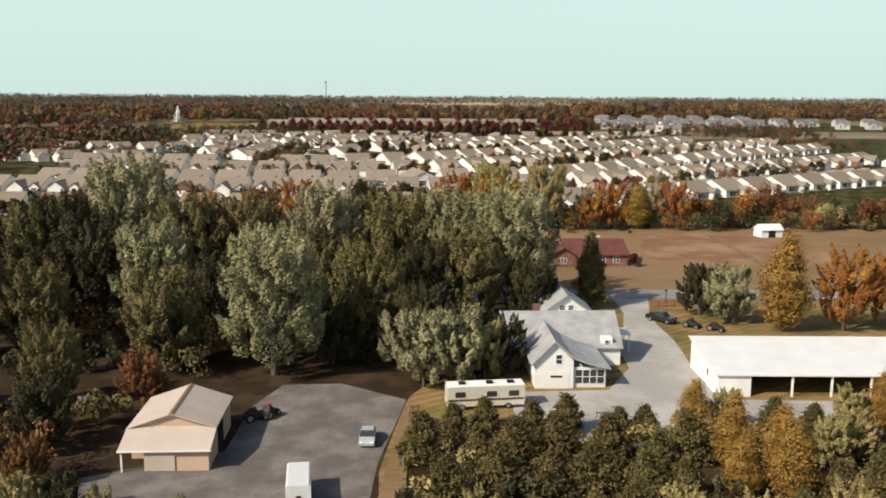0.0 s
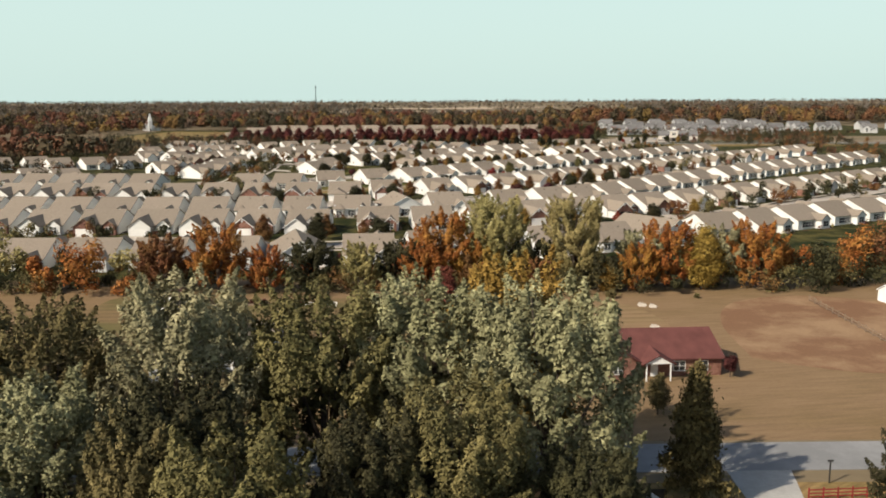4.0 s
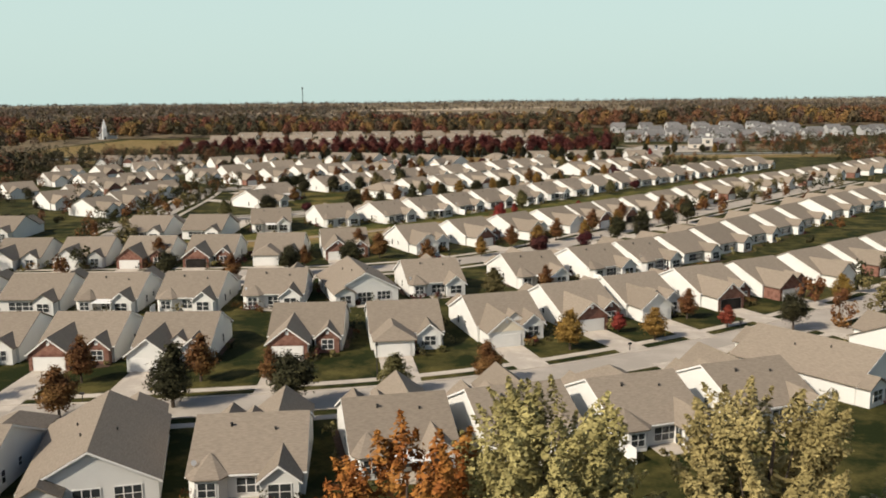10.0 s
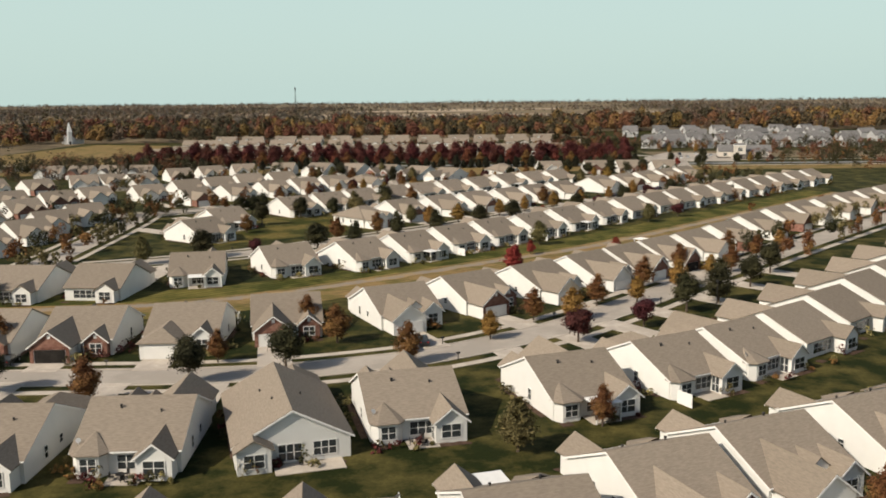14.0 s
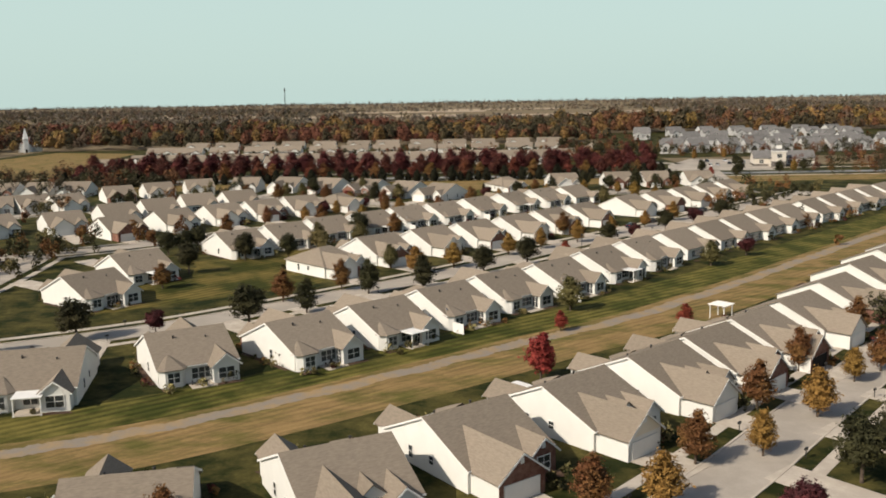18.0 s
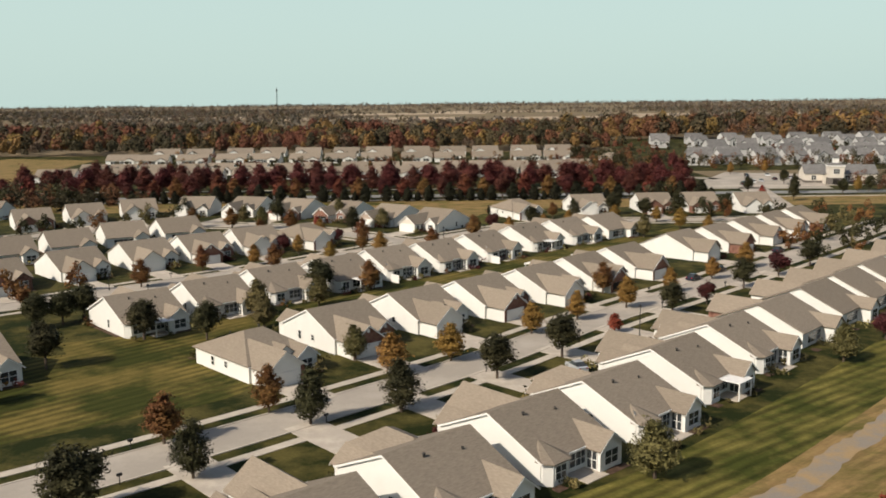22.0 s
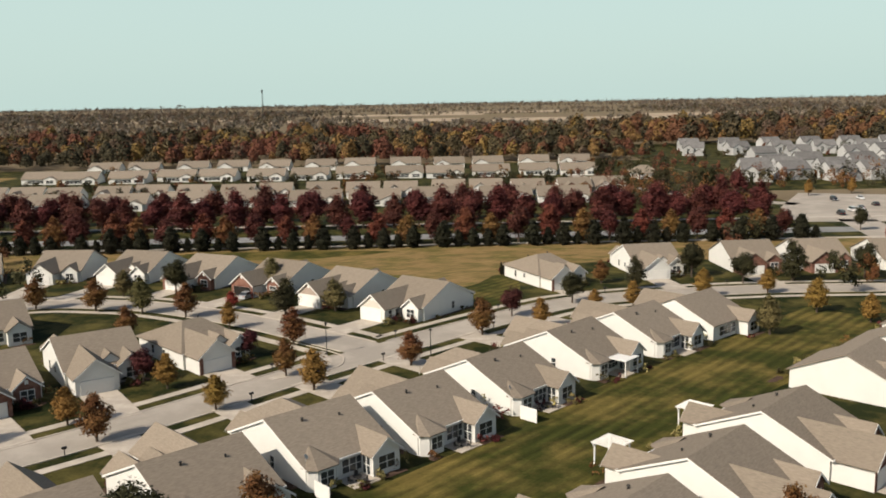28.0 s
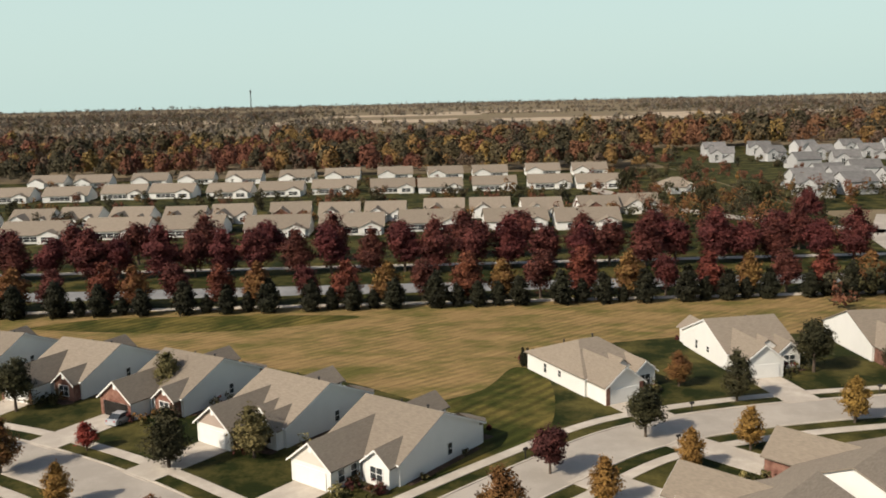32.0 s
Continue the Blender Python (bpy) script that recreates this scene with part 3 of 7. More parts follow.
def end_house(wall=None, label="", far=False):
    """A house whose main ridge runs from street to garden (along y), with broad gables."""
    wall = wall or SIDING
    h = thing("house", label, "house", "houses of the estate")
    hw, dl = 6.6, 9.6
    part("wall", Shape().gable_walls(0, hw, ZE, ZR, -dl, dl, "y"), wall, h)
    part("roof", Shape().gable_roof(0, hw, ZE, ZR, -dl - 0.35, dl + 0.35, "y"), SHINGLE, h)
    for y in (-dl - 0.39, dl + 0.35):
        part("rake_trim", Shape().prism(chevron(0, hw + 0.42, ZR, (ZR - ZE) / hw), y, y + 0.04, "y"), TRIM, h)
    gx = -3.0
    part("garage_wall", Shape().gable_walls(gx, 3.1, ZE, ZE + 1.65, -dl - 4.2, -dl + 0.3, "y"), wall, h)
    part("garage_roof", Shape().gable_roof(gx, 3.1, ZE, ZE + 1.65, -dl - 4.55, -dl + 2.5, "y"), SHINGLE, h)
    part("garage_door", Shape().box(gx - 2.45, gx + 2.45, -dl - 4.3, -dl - 4.2, 0.02, 2.2), DOORWHITE, h)
    part("sunroom_wall", Shape().gable_walls(4.6, 1.9, ZE, ZE + 1.1, dl - 0.3, dl + 2.0, "y"), wall, h)
    part("sunroom_roof", Shape().gable_roof(4.6, 1.9, ZE, ZE + 1.1, dl - 1.5, dl + 2.35, "y"), SHINGLE, h)
    window(h, 4.6, dl + 2.0, 1.5, 2.2, 1.5, 180)
    window(h, -3.6, dl, 1.5, 2.6, 1.6, 180, 3)
    window(h, 0.4, dl, 1.35, 2.6, 1.9, 180, 3)
    window(h, -hw, 2.0, 1.5, 0.8, 1.4, -90, 1)
    window(h, hw, 0.0, 1.5, 0.8, 1.4, 90, 1)
    window(h, hw, -4.0, 1.5, 0.8, 1.4, 90, 1)
    part("patio_slab", Shape().box(-5.5, 2.4, dl + 0.05, dl + 3.2, 0, 0.09), CONCRETE, h)
    for px, py in ((-2.0, 1.5), (2.6, -2.0), (1.6, 3.0)):
        zz = ZR - abs(px) * (ZR - ZE) / hw
        part("vent_pipe", Shape().tube(px, py, zz - 0.1, zz + 0.5, 0.1, 0.1, 8), METALDARK, h)
    return h


def distant_house(side, label):
    h = thing("house", label, "house", "houses of the estate")
    part("wall", Shape().gable_walls(0, HD, ZE, ZR, -6, 6), SIDING, h)
    part("roof", Shape().gable_roof(0, HD, ZE, ZR, -6.3, 6.3), SHINGLE, h)
    sg = -1 if side == "street" else 1
    lo, hi = sorted((sg * (HD + 2.6), sg * (HD - 0.4)))
    part("wing_wall", Shape().gable_walls(-3, 2.9, ZE, ZE + 2.1, lo, hi, "y"), SIDING, h)
    lo, hi = sorted((sg * (HD + 2.9), sg * 2.6))
    part("wing_roof", Shape().gable_roof(-3, 2.9, ZE, ZE + 2.1, lo, hi, "y"), SHINGLE, h)
    window(h, 2.6, sg * HD, 1.5, 3.4, 1.5, 0 if sg < 0 else 180, 3)
    return h


WHITEISH = "taupe-roofed ranch house with white siding"
KINDS = {
    "brick": house("brick", "sunroom", label=WHITEISH + " and red brick garage gable"),
    "white": house("white", "sunroom", label=WHITEISH + " and a white garage gable"),
    "cream": house("cream", "cover", label=WHITEISH + ", cream gable, patio cover"),
    "hipg": house("hip", "wall", dish=True, label=WHITEISH + " and hipped garage wing"),
    "open": house("brick", "sunroom", open_garage=True, label=WHITEISH + ", brick gable and open garage"),
    "white_s": house("white", "sunroom", dish=True, gd=4.6, label=WHITEISH + " and a bay over the garden"),
    "cream_s": house("cream", "cover", gd=4.6, label=WHITEISH + " and a white patio cover"),
    "hipg_s": house("hip", "wall", gd=4.6, label=WHITEISH + " and a garden privacy screen"),
    "long": house("long", "sunroom", gd=5.6, label=WHITEISH + " and long garage wing"),
    "tan": house("tan", "sunroom", label=WHITEISH + " and a taupe garage gable"),
    "pier": house("white", "plain", hip=True, piers=True, label="hip-roofed white ranch house with brick garage piers"),
    "hip": house("hip", "plain", hip=True, label="white-sided ranch house under a hipped taupe roof"),
    "end": end_house(label=WHITEISH + ", broad garden gable"),
    "distant_f": distant_house("street", WHITEISH + " far across the avenue"),
    "distant_b": distant_house("garden", WHITEISH + " with a garden wing"),
    "far_brick_f": far_house("brick", "street", WHITEISH + ", brick gable"),
    "far_white_f": far_house("white", "street", WHITEISH + ", white gable"),
    "far_brick_b": far_house("brick", "garden", WHITEISH + " and garden room"),
    "far_white_b": far_house("white", "garden", WHITEISH + " and sunroom"),
}
USED = set()
DRIVES = []


def put_house(kind, x, y, ang, mirror=False, z=0.0):
    """Sets a house with its ridge's middle at x, y; ang: the way its ridge runs; street side to the right of that way."""
    m = pose(x, y, z, 0, 0, ang)
    if mirror:
        m = m @ Matrix.Diagonal((-1, 1, 1, 1))
    if kind in USED:
        ob = copy_thing(KINDS[kind], m)
        ob.matrix_basis = m
    else:
        ob = KINDS[kind]
        ob.matrix_basis = m
        USED.add(kind)
    gx = -2.4 if kind != "end" else -3.0
    y0 = -13.9 if kind == "end" else -HD - 5.6 if kind == "long" else -HD - 4.6
    DRIVES.append((m, gx, y0))
    return ob

# ---- trees ----
rng = np.random.default_rng(7)


def leaf_quads(pts, size, up=0.35, out=None, long=1.5, shell=False):
    """A small pointed leaf spray at every point."""
    n = len(pts)
    d = rng.normal(size=(n, 3))
    if out is not None:
        d = d * 0.75 + out * 0.7
    d[:, 2] += up
    d /= np.linalg.norm(d, axis=1)[:, None]
    r = rng.normal(size=(n, 3))
    if shell:
        nrm = out + r * 0.42
        d = np.cross(nrm, d)
        d /= np.linalg.norm(d, axis=1)[:, None] + 1e-9
        r = nrm
    s = np.cross(d, r)
    s /= np.linalg.norm(s, axis=1)[:, None] + 1e-9
    k = size * rng.uniform(0.6, 1.4, n)[:, None]
    a = pts - d * k * long * 0.35 + s * k * 0.55
    b = pts - d * k * long * 0.35 - s * k * 0.55
    c = pts + d * k * long * 0.75
    return np.stack([a, b, c], 1).reshape(-1, 3)


def mesh_np(name, v, material, per=3):
    me = bpy.data.meshes.new(name)
    n = len(v) // per
    me.vertices.add(len(v))
    me.vertices.foreach_set("co", v.astype(np.float32).ravel())
    me.loops.add(len(v))
    me.loops.foreach_set("vertex_index", np.arange(len(v), dtype=np.int32))
    me.polygons.add(n)
    me.polygons.foreach_set("loop_start", np.arange(0, len(v), per, dtype=np.int32))
    me.polygons.foreach_set("loop_total", np.full(n, per, dtype=np.int32))
    me.materials.append(material)
    me.update()
    me.validate()
    return me


def crown_points(n, lobes):
    """Points in the outer shell of several lobes (x, y, z, rx, rz), and the way out from each."""
    w = np.array([l[3] * l[3] + l[3] * l[4] for l in lobes])
    pick = rng.choice(len(lobes), n, p=w / w.sum())
    L = np.array(lobes)[pick]
    d = rng.normal(size=(n, 3))
    d /= np.linalg.norm(d, axis=1)[:, None]
    r = rng.uniform(0.55, 1.0, n) ** 0.6
    r *= 1 + 0.12 * np.sin(d[:, 0] * 9 + L[:, 0]) * np.cos(d[:, 2] * 7 + L[:, 1])
    p = L[:, :3] + d * np.stack([L[:, 3], L[:, 3], L[:, 4]], 1) * r[:, None]
    return p, d


def plume_points(n, h, w, bare, count):
    """Leaf places on many upswept plumes that fill a broad crown, and the way out of the plume at each."""
    ch = h - bare
    q = 0.08 + 0.8 * rng.random(count) ** 0.9
    a = np.arange(count) * 2.39996 + rng.uniform(-0.3, 0.3, count)
    env = np.sin(np.pi * np.minimum(0.97, 0.2 + 0.7 * q)) ** 0.8 * 0.44
    k = rng.uniform(0.35, 1.0, count) ** 0.5 * env * w
    base = np.stack([np.cos(a) * k, np.sin(a) * k, bare + ch * q], 1)
    axis = np.stack([np.cos(a) * 0.55 * k / (0.44 * w), np.sin(a) * 0.55 * k / (0.44 * w), np.full(count, 0.95)], 1) + rng.normal(size=(count, 3)) * 0.16
    axis /= np.linalg.norm(axis, axis=1)[:, None]
    long = ch * rng.uniform(0.15, 0.28, count)
    fat = w * rng.uniform(0.042, 0.078, count)
    pick = rng.choice(count, n, p=long * fat / (long * fat).sum())
    t = rng.uniform(0, 1, n)
    d = rng.normal(size=(n, 3))
    ax = axis[pick]
    d -= ax * (d * ax).sum(1)[:, None]
    d /= np.linalg.norm(d, axis=1)[:, None]
    r = fat[pick] * np.sin(np.pi * np.clip(t, 0.03, 0.97) ** 0.75) * rng.uniform(0.55, 1.1, n)
    p = base[pick] + ax * ((t - 0.45) * long[pick])[:, None] + d * r[:, None]
    out = d * 0.8 + ax * (t - 0.2)[:, None] * 0.9
    heart = np.array([0, 0, bare + ch * 0.4])
    far = p - heart
    out += far / (np.linalg.norm(far, axis=1)[:, None] + 1e-6) * 0.35
    return p, out / np.linalg.norm(out, axis=1)[:, None]


def tree_kind(seed, h, w, bare, shape, leafmat, n, size, label, up=0.35, trunk=None):
    """A tree: a tapered trunk with limbs, and a crown of many small leaf sprays."""
    global rng
    rng = np.random.default_rng(seed)
    t = thing("tree", label, "tree")
    s = Shape()
    tr = trunk or h * 0.018
    if h < 2:
        p, d = crown_points(n, [(0, 0, h * 0.5, w * 0.45, h * 0.5), (w * 0.2, 0, h * 0.4, w * 0.3, h * 0.4), (-w * 0.1, w * 0.2, h * 0.45, w * 0.3, h * 0.4)])
        bpy.data.objects.remove(t)
        return tagged(new("shrub", mesh_np("shrub", leaf_quads(p, size, up, d), leafmat)), label, "shrub")
    s.tube(0, 0, -0.2, bare + h * 0.15, tr * 1.4, tr, 8)
    s.rod((0, 0, bare + h * 0.13), (0.05 * w, 0, h * 0.8), tr, tr * 0.2)
    lobes = []
    ch = h - bare
    if shape == "round":
        lobes = [(0, 0, bare + ch * 0.5, w * 0.36, ch * 0.46)]
        for i in range(7):
            a = i * 0.9 + rng.uniform(0, 0.5)
            q = rng.uniform(0.3, 0.75)
            rr = w * 0.24 * math.sin(math.pi * min(0.9, q + 0.1))
            lobes.append((math.cos(a) * rr, math.sin(a) * rr, bare + ch * q, w * 0.25, ch * 0.22))
    elif shape == "cone":
        for i in range(9):
            q = i / 8
            lobes.append((0, 0, bare + ch * (0.06 + 0.86 * q), w * 0.5 * (1.05 - q) + 0.1, ch * 0.1))
    elif shape == "tiers":
        # whorls of branches, each ending in a flat tuft
        for i in range(46):
            q = (i + rng.uniform(0, 1)) / 46
            a = i * 2.4 + rng.uniform(-0.3, 0.3)
            rr = w * 0.46 * (1.04 - q ** 1.3) * rng.uniform(0.45, 1.0)
            lobes.append((math.cos(a) * rr, math.sin(a) * rr, bare + ch * (0.05 + 0.9 * q) - rr * 0.12, w * 0.105 * (1.15 - 0.6 * q), ch * 0.04))
        lobes.append((0, 0, bare + ch * 0.42, w * 0.2, ch * 0.36))
    elif shape == "egg":
        for q, k in ((0.16, 0.36), (0.34, 0.47), (0.55, 0.42), (0.74, 0.29), (0.9, 0.15)):
            lobes.append((rng.uniform(-.06, .06) * w, rng.uniform(-.06, .06) * w, bare + ch * q, w * k, ch * 0.16))
    elif shape == "pillar":
        for q in (0.12, 0.3, 0.5, 0.7, 0.88):
            lobes.append((0, 0, bare + ch * q, w * (0.5 - 0.25 * abs(q - 0.4)), ch * 0.14))
    else:  # broad crown of upswept limbs
        for i in range(20):
            a = i * 2.4
            q = rng.uniform(0.18, 0.92)
            env = math.sin(math.pi * min(0.97, 0.18 + 0.72 * q)) * 0.42
            rr = w * env * rng.uniform(0.35, 1.0)
            lobes.append((math.cos(a) * rr, math.sin(a) * rr, bare + ch * q, w * rng.uniform(0.09, 0.17), ch * rng.uniform(0.09, 0.17)))
        lobes.append((0, 0, bare + ch * 0.5, w * 0.26, ch * 0.36))
    for L in lobes[1:9]:
        s.rod((0, 0, bare + ch * 0.1), (L[0] * 0.9, L[1] * 0.9, L[2]), tr * 0.45, tr * 0.12, 5)
    part("trunk", s, BARK, t)
    if shape == "broad":
        p, d = plume_points(int(n * 1.25), h, w, bare, 150 if n > 12000 else 80)
    else:
        tuft = 12 if shape in ("round", "egg") else 5
        p, d = crown_points(max(20, n // tuft), lobes)
        spread = (0.05 if shape == "round" else 0.055) * w
        p, d = np.repeat(p, tuft, 0), np.repeat(d, tuft, 0)
        p = p + rng.normal(size=p.shape) * spread * np.array([1, 1, 0.8])
    # a few larger leaves fill the heart of the crown
    inner = [lobes[-1]] * 5 if shape == "broad" else lobes
    core = np.concatenate([np.array([L[:3]]) + np.clip(rng.normal(size=(60, 3)), -1.7, 1.7) * np.array([L[3], L[3], L[4]]) * 0.3 for L in inner])
    v = np.concatenate([leaf_quads(p, size, up, d, shell=shape in ("round", "egg", "broad", "tiers")), leaf_quads(core, size * 2.4, 0.0)])
    ob = new("crown", mesh_np("crown", v, leafmat))
    ob.parent = t
    return t


TREES = {
    "st_green": tree_kind(11, 7.6, 4.9, 1.3, "round", L_GREEN, 4600, 0.17, "dark green rounded street tree on a bare trunk"),
    "st_green_b": tree_kind(12, 8.0, 4.7, 1.1, "egg", L_GREEN, 4600, 0.17, "dark green egg-shaped street tree"),
    "st_orange": tree_kind(13, 6.8, 4.0, 1.2, "egg", L_RUST, 3400, 0.17, "rust-orange young street tree in autumn leaf"),
    "st_gold": tree_kind(14, 6.6, 4.0, 1.2, "egg", L_AMBER, 3400, 0.17, "golden-yellow young street tree"),
    "st_red": tree_kind(15, 5.4, 3.2, 1.0, "egg", L_BRIGHT, 3000, 0.17, "bright red young maple"),
    "st_plum": tree_kind(16, 5.6, 3.8, 1.0, "round", L_PLUM, 3400, 0.17, "dark plum-coloured ornamental tree"),
    "st_olive": tree_kind(17, 6.6, 4.2, 1.0, "egg", L_OLIVE, 3400, 0.17, "olive green young street tree turning brown"),
    "maple_a": tree_kind(21, 14.0, 8.6, 1.6, "egg", L_RED, 4600, 0.32, "dark red maple of the avenue"),
    "maple_b": tree_kind(22, 13.2, 8.0, 1.4, "round", L_RED, 4400, 0.32, "dark red maple with a narrow crown"),
    "maple_c": tree_kind(23, 12.0, 8.0, 1.2, "egg", L_RUST, 3400, 0.36, "maple half turned from green to red"),
    "maple_d": tree_kind(25, 12.5, 8.0, 1.2, "egg", L_CRIMSON, 3400, 0.36, "crimson maple of the avenue's near row"),
    "ever": tree_kind(24, 5.0, 3.8, 0.0, "egg", L_BLUE, 2600, 0.22, "dark evergreen of the screen planting"),
    "big_silver": tree_kind(31, 20.0, 15.0, 2.5, "broad", L_SILVER, 30000, 0.2, "tall silver maple with grey-green leaves", 0.8),
    "big_olive": tree_kind(32, 19.0, 14.0, 2.5, "broad", L_OLIVE, 30000, 0.2, "tall broadleaf tree with olive leaves", 0.6),
    "big_green": tree_kind(33, 18.0, 14.0, 2.0, "broad", L_GREEN, 30000, 0.2, "tall dark green broadleaf tree", 0.5),
    "big_lime": tree_kind(34, 21.0, 12.5, 1.5, "broad", L_LIME, 30000, 0.2, "tall yellow-green willow-like tree of the hedgerow", 1.0),
    "big_gold": tree_kind(47, 20.0, 12.0, 2.0, "broad", L_YELLOW, 16000, 0.22, "tall broadleaf tree with golden-yellow top", 0.6),
    "mid_orange": tree_kind(35, 14, 9.5, 0.8, "broad", L_ORANGE, 11000, 0.2, "orange autumn tree of the hedgerow"),
    "mid_rust": tree_kind(36, 11.0, 8.5, 0.8, "broad", L_RUST, 11000, 0.2, "rust-brown autumn tree of the hedgerow"),
    "mid_green": tree_kind(37, 11.0, 9.5, 0.5, "broad", L_GREEN, 11000, 0.2, "dark green bushy tree of the hedgerow"),
    "mid_gold": tree_kind(38, 15, 8.5, 0.8, "egg", L_YELLOW, 10000, 0.22, "golden-yellow tree in full autumn colour"),
    "mid_lime": tree_kind(39, 12.0, 7.5, 0.8, "broad", L_LIME, 11000, 0.2, "yellow-green tree with airy foliage", 0.8),
    "mid_silver": tree_kind(40, 11.0, 9.0, 0.8, "broad", L_SILVER, 11000, 0.2, "grey-green bushy tree with a rounded crown"),
    "pine": tree_kind(41, 13.0, 8.0, 0.8, "tiers", L_PINE, 9000, 0.24, "olive conifer with layered drooping branches", 0.0),
    "young_pine": tree_kind(46, 6.6, 7.2, 0.0, "tiers", L_PINE, 5600, 0.2, "bushy young pine with tiers of olive needles", 0.0),
    "red_pillar": tree_kind(42, 15, 6.0, 1.0, "pillar", L_CRIMSON, 6500, 0.28, "columnar tree in deep crimson leaf on the lawn"),
    "bush": tree_kind(43, 1.1, 1.4, 0.0, "round", L_OLIVE, 170, 0.22, "clipped olive-green foundation shrub"),
    "bush_red": tree_kind(44, 1.2, 1.5, 0.0, "round", L_RED, 170, 0.22, "dark red garden shrub"),
    "bush_tan": tree_kind(45, 1.3, 1.3, 0.0, "round", L_LIME, 170, 0.22, "tuft of straw-coloured ornamental grass"),
}
NAMES = {"young_pine": "pine_tree", "bush": "shrub", "bush_red": "shrub", "bush_tan": "shrub", "ever": "evergreen_tree", "pine": "conifer"}
for k, o in TREES.items():
    if k in NAMES:
        o.name = NAMES[k]
        o["category"] = "shrub" if NAMES[k] == "shrub" else "tree"
        if NAMES[k] == "shrub":
            o["group"] = "garden shrubs"
    else:
        o["group"] = "street trees" if k.startswith("st_") else "avenue maples" if k.startswith("maple") else "big trees"
PLANTED = set()


def plant(kind, x, y, k=1.0, z=0.0, wide=1.0):
    m = pose(x, y, z, 0, 0, (x * 37.7 + y * 91.3) % 360) @ Matrix.Diagonal((k * wide, k * wide, k, 1))
    if kind in PLANTED:
        ob = copy_thing(TREES[kind], m)
        ob.matrix_basis = m
        return ob
    TREES[kind].matrix_basis = m
    PLANTED.add(kind)
    return TREES[kind]

# ---- ground and streets ----
def rect(x0, x1, y0, y1):
    return [(x0, y0), (x1, y0), (x1, y1), (x0, y1)]


single("ground", Shape().add([(-15000, -600, 0), (15000, -600, 0), (15000, 16000, 0), (-15000, 16000, 0)], [(0, 1, 2, 3)]), FIELD, "flat farmland of brown fields to the horizon", "ground", kind="structure")
sheet("lawn", rect(-412.9, 412.9, 273.9, 821.9), 0.015, GRASS, "mown green lawns between the houses", "lawn")
sheet("dry_lawn", rect(-294.9, 294.9, 180.9, 275.4), 0.02, DRYGRASS, "large sun-dried lawn behind the brick house", "lawn")
sheet("farmyard_grass", rect(-294.9, 294.9, -79.3, 169.3), 0.02, MEADOW, "rough grass round the farmyard", "lawn")

def rounded(ring):
    """The same outline with its corners rounded off."""
    return [tuple(p) for p in smooth(ring + ring[:1])[:-1]]


S1 = smooth([(-147.4, 316.1), (-59, 316.8), (-22.6, 320.2), (0, 324.1), (19.7, 330.6), (39.3, 340.1), (59, 351.7), (78.6, 365.5), (108.1, 388.8), (157.3, 429.5), (226.1, 487.6)])
S2 = smooth([(-186.8, 412), (-62.9, 413.5), (-23.6, 414.2), (-2, 419.3), (11.8, 425.8), (28.5, 438.2), (43.3, 453.4), (58, 470.2), (90.4, 506.5), (127.8, 547.2), (196.6, 619.9)])
S3 = smooth([(-108.1, 496.3), (-73.7, 506.5), (-44.2, 521), (-24.6, 535.6), (0, 557.4), (21.6, 578.4), (42.3, 601.7), (62.9, 622.8), (87.5, 647.5), (120.9, 682.4), (167.1, 731.8)])
S4 = smooth([(-122.9, 592.3), (-78.6, 618.4), (-49.1, 643.1), (-33.4, 656.2), (-19.7, 669.3), (-4.9, 685.3), (7.9, 698.4), (19.7, 710), (31.5, 720.9), (45.2, 731.8), (61.9, 737.6), (80.6, 740.5), (99.3, 741.2), (147.4, 739.1)])
S5 = smooth([(7.5, 699), (0.5, 705.6), (-6.9, 712.3), (-15.9, 720.2), (-26.2, 727.8), (-38.4, 735.1), (-50, 739.3), (-68.8, 740), (-108.1, 724), (-147.4, 691)])
S6 = smooth([(-80.6, 432), (-90.5, 468), (-92, 490), (-91.5, 512), (-92.4, 542), (-93.6, 573), (-96.3, 606)])


ALL = [S1, S2, S3, S4, S5, S6]


def pieces(pts, d, others, gap):
    """The stretches of a line that keep clear of the other roads, d metres to its side."""
    off = offset(pts, d)
    runs, cur = [], []
    for q, o in zip(pts, off):
        if all(min((o - r).length for r in other) > gap for other in others):
            cur.append(q)
        else:
            if len(cur) > 1:
                runs.append(cur)
            cur = []
    return runs + ([cur] if len(cur) > 1 else [])


def street(pts, half=3.9, z=0.04):
    others = [smooth([tuple(q) for q in s], 3) for s in ALL if s is not pts]
    band("road", pts, -half, half, z, ASPHALT, "pale concrete estate road", "road", 0.0)
    for sg in (1, -1):
        a, b = sorted((sg * half, sg * (half + 0.28)))
        for run in pieces(pts, sg * half, others, 4.6):
            band("kerb", run, a, b, 0.13, CONCRETE, "low concrete kerb along the road", "kerb", 0.0)
        a, b = sorted((sg * (half + 2.4), sg * (half + 4.0)))
        for run in pieces(pts, sg * (half + 3.2), others, 5.2):
            band("pavement", run, a, b, 0.075, CONCRETE, "pale concrete footpath beside the road", "footpath", 0.0)


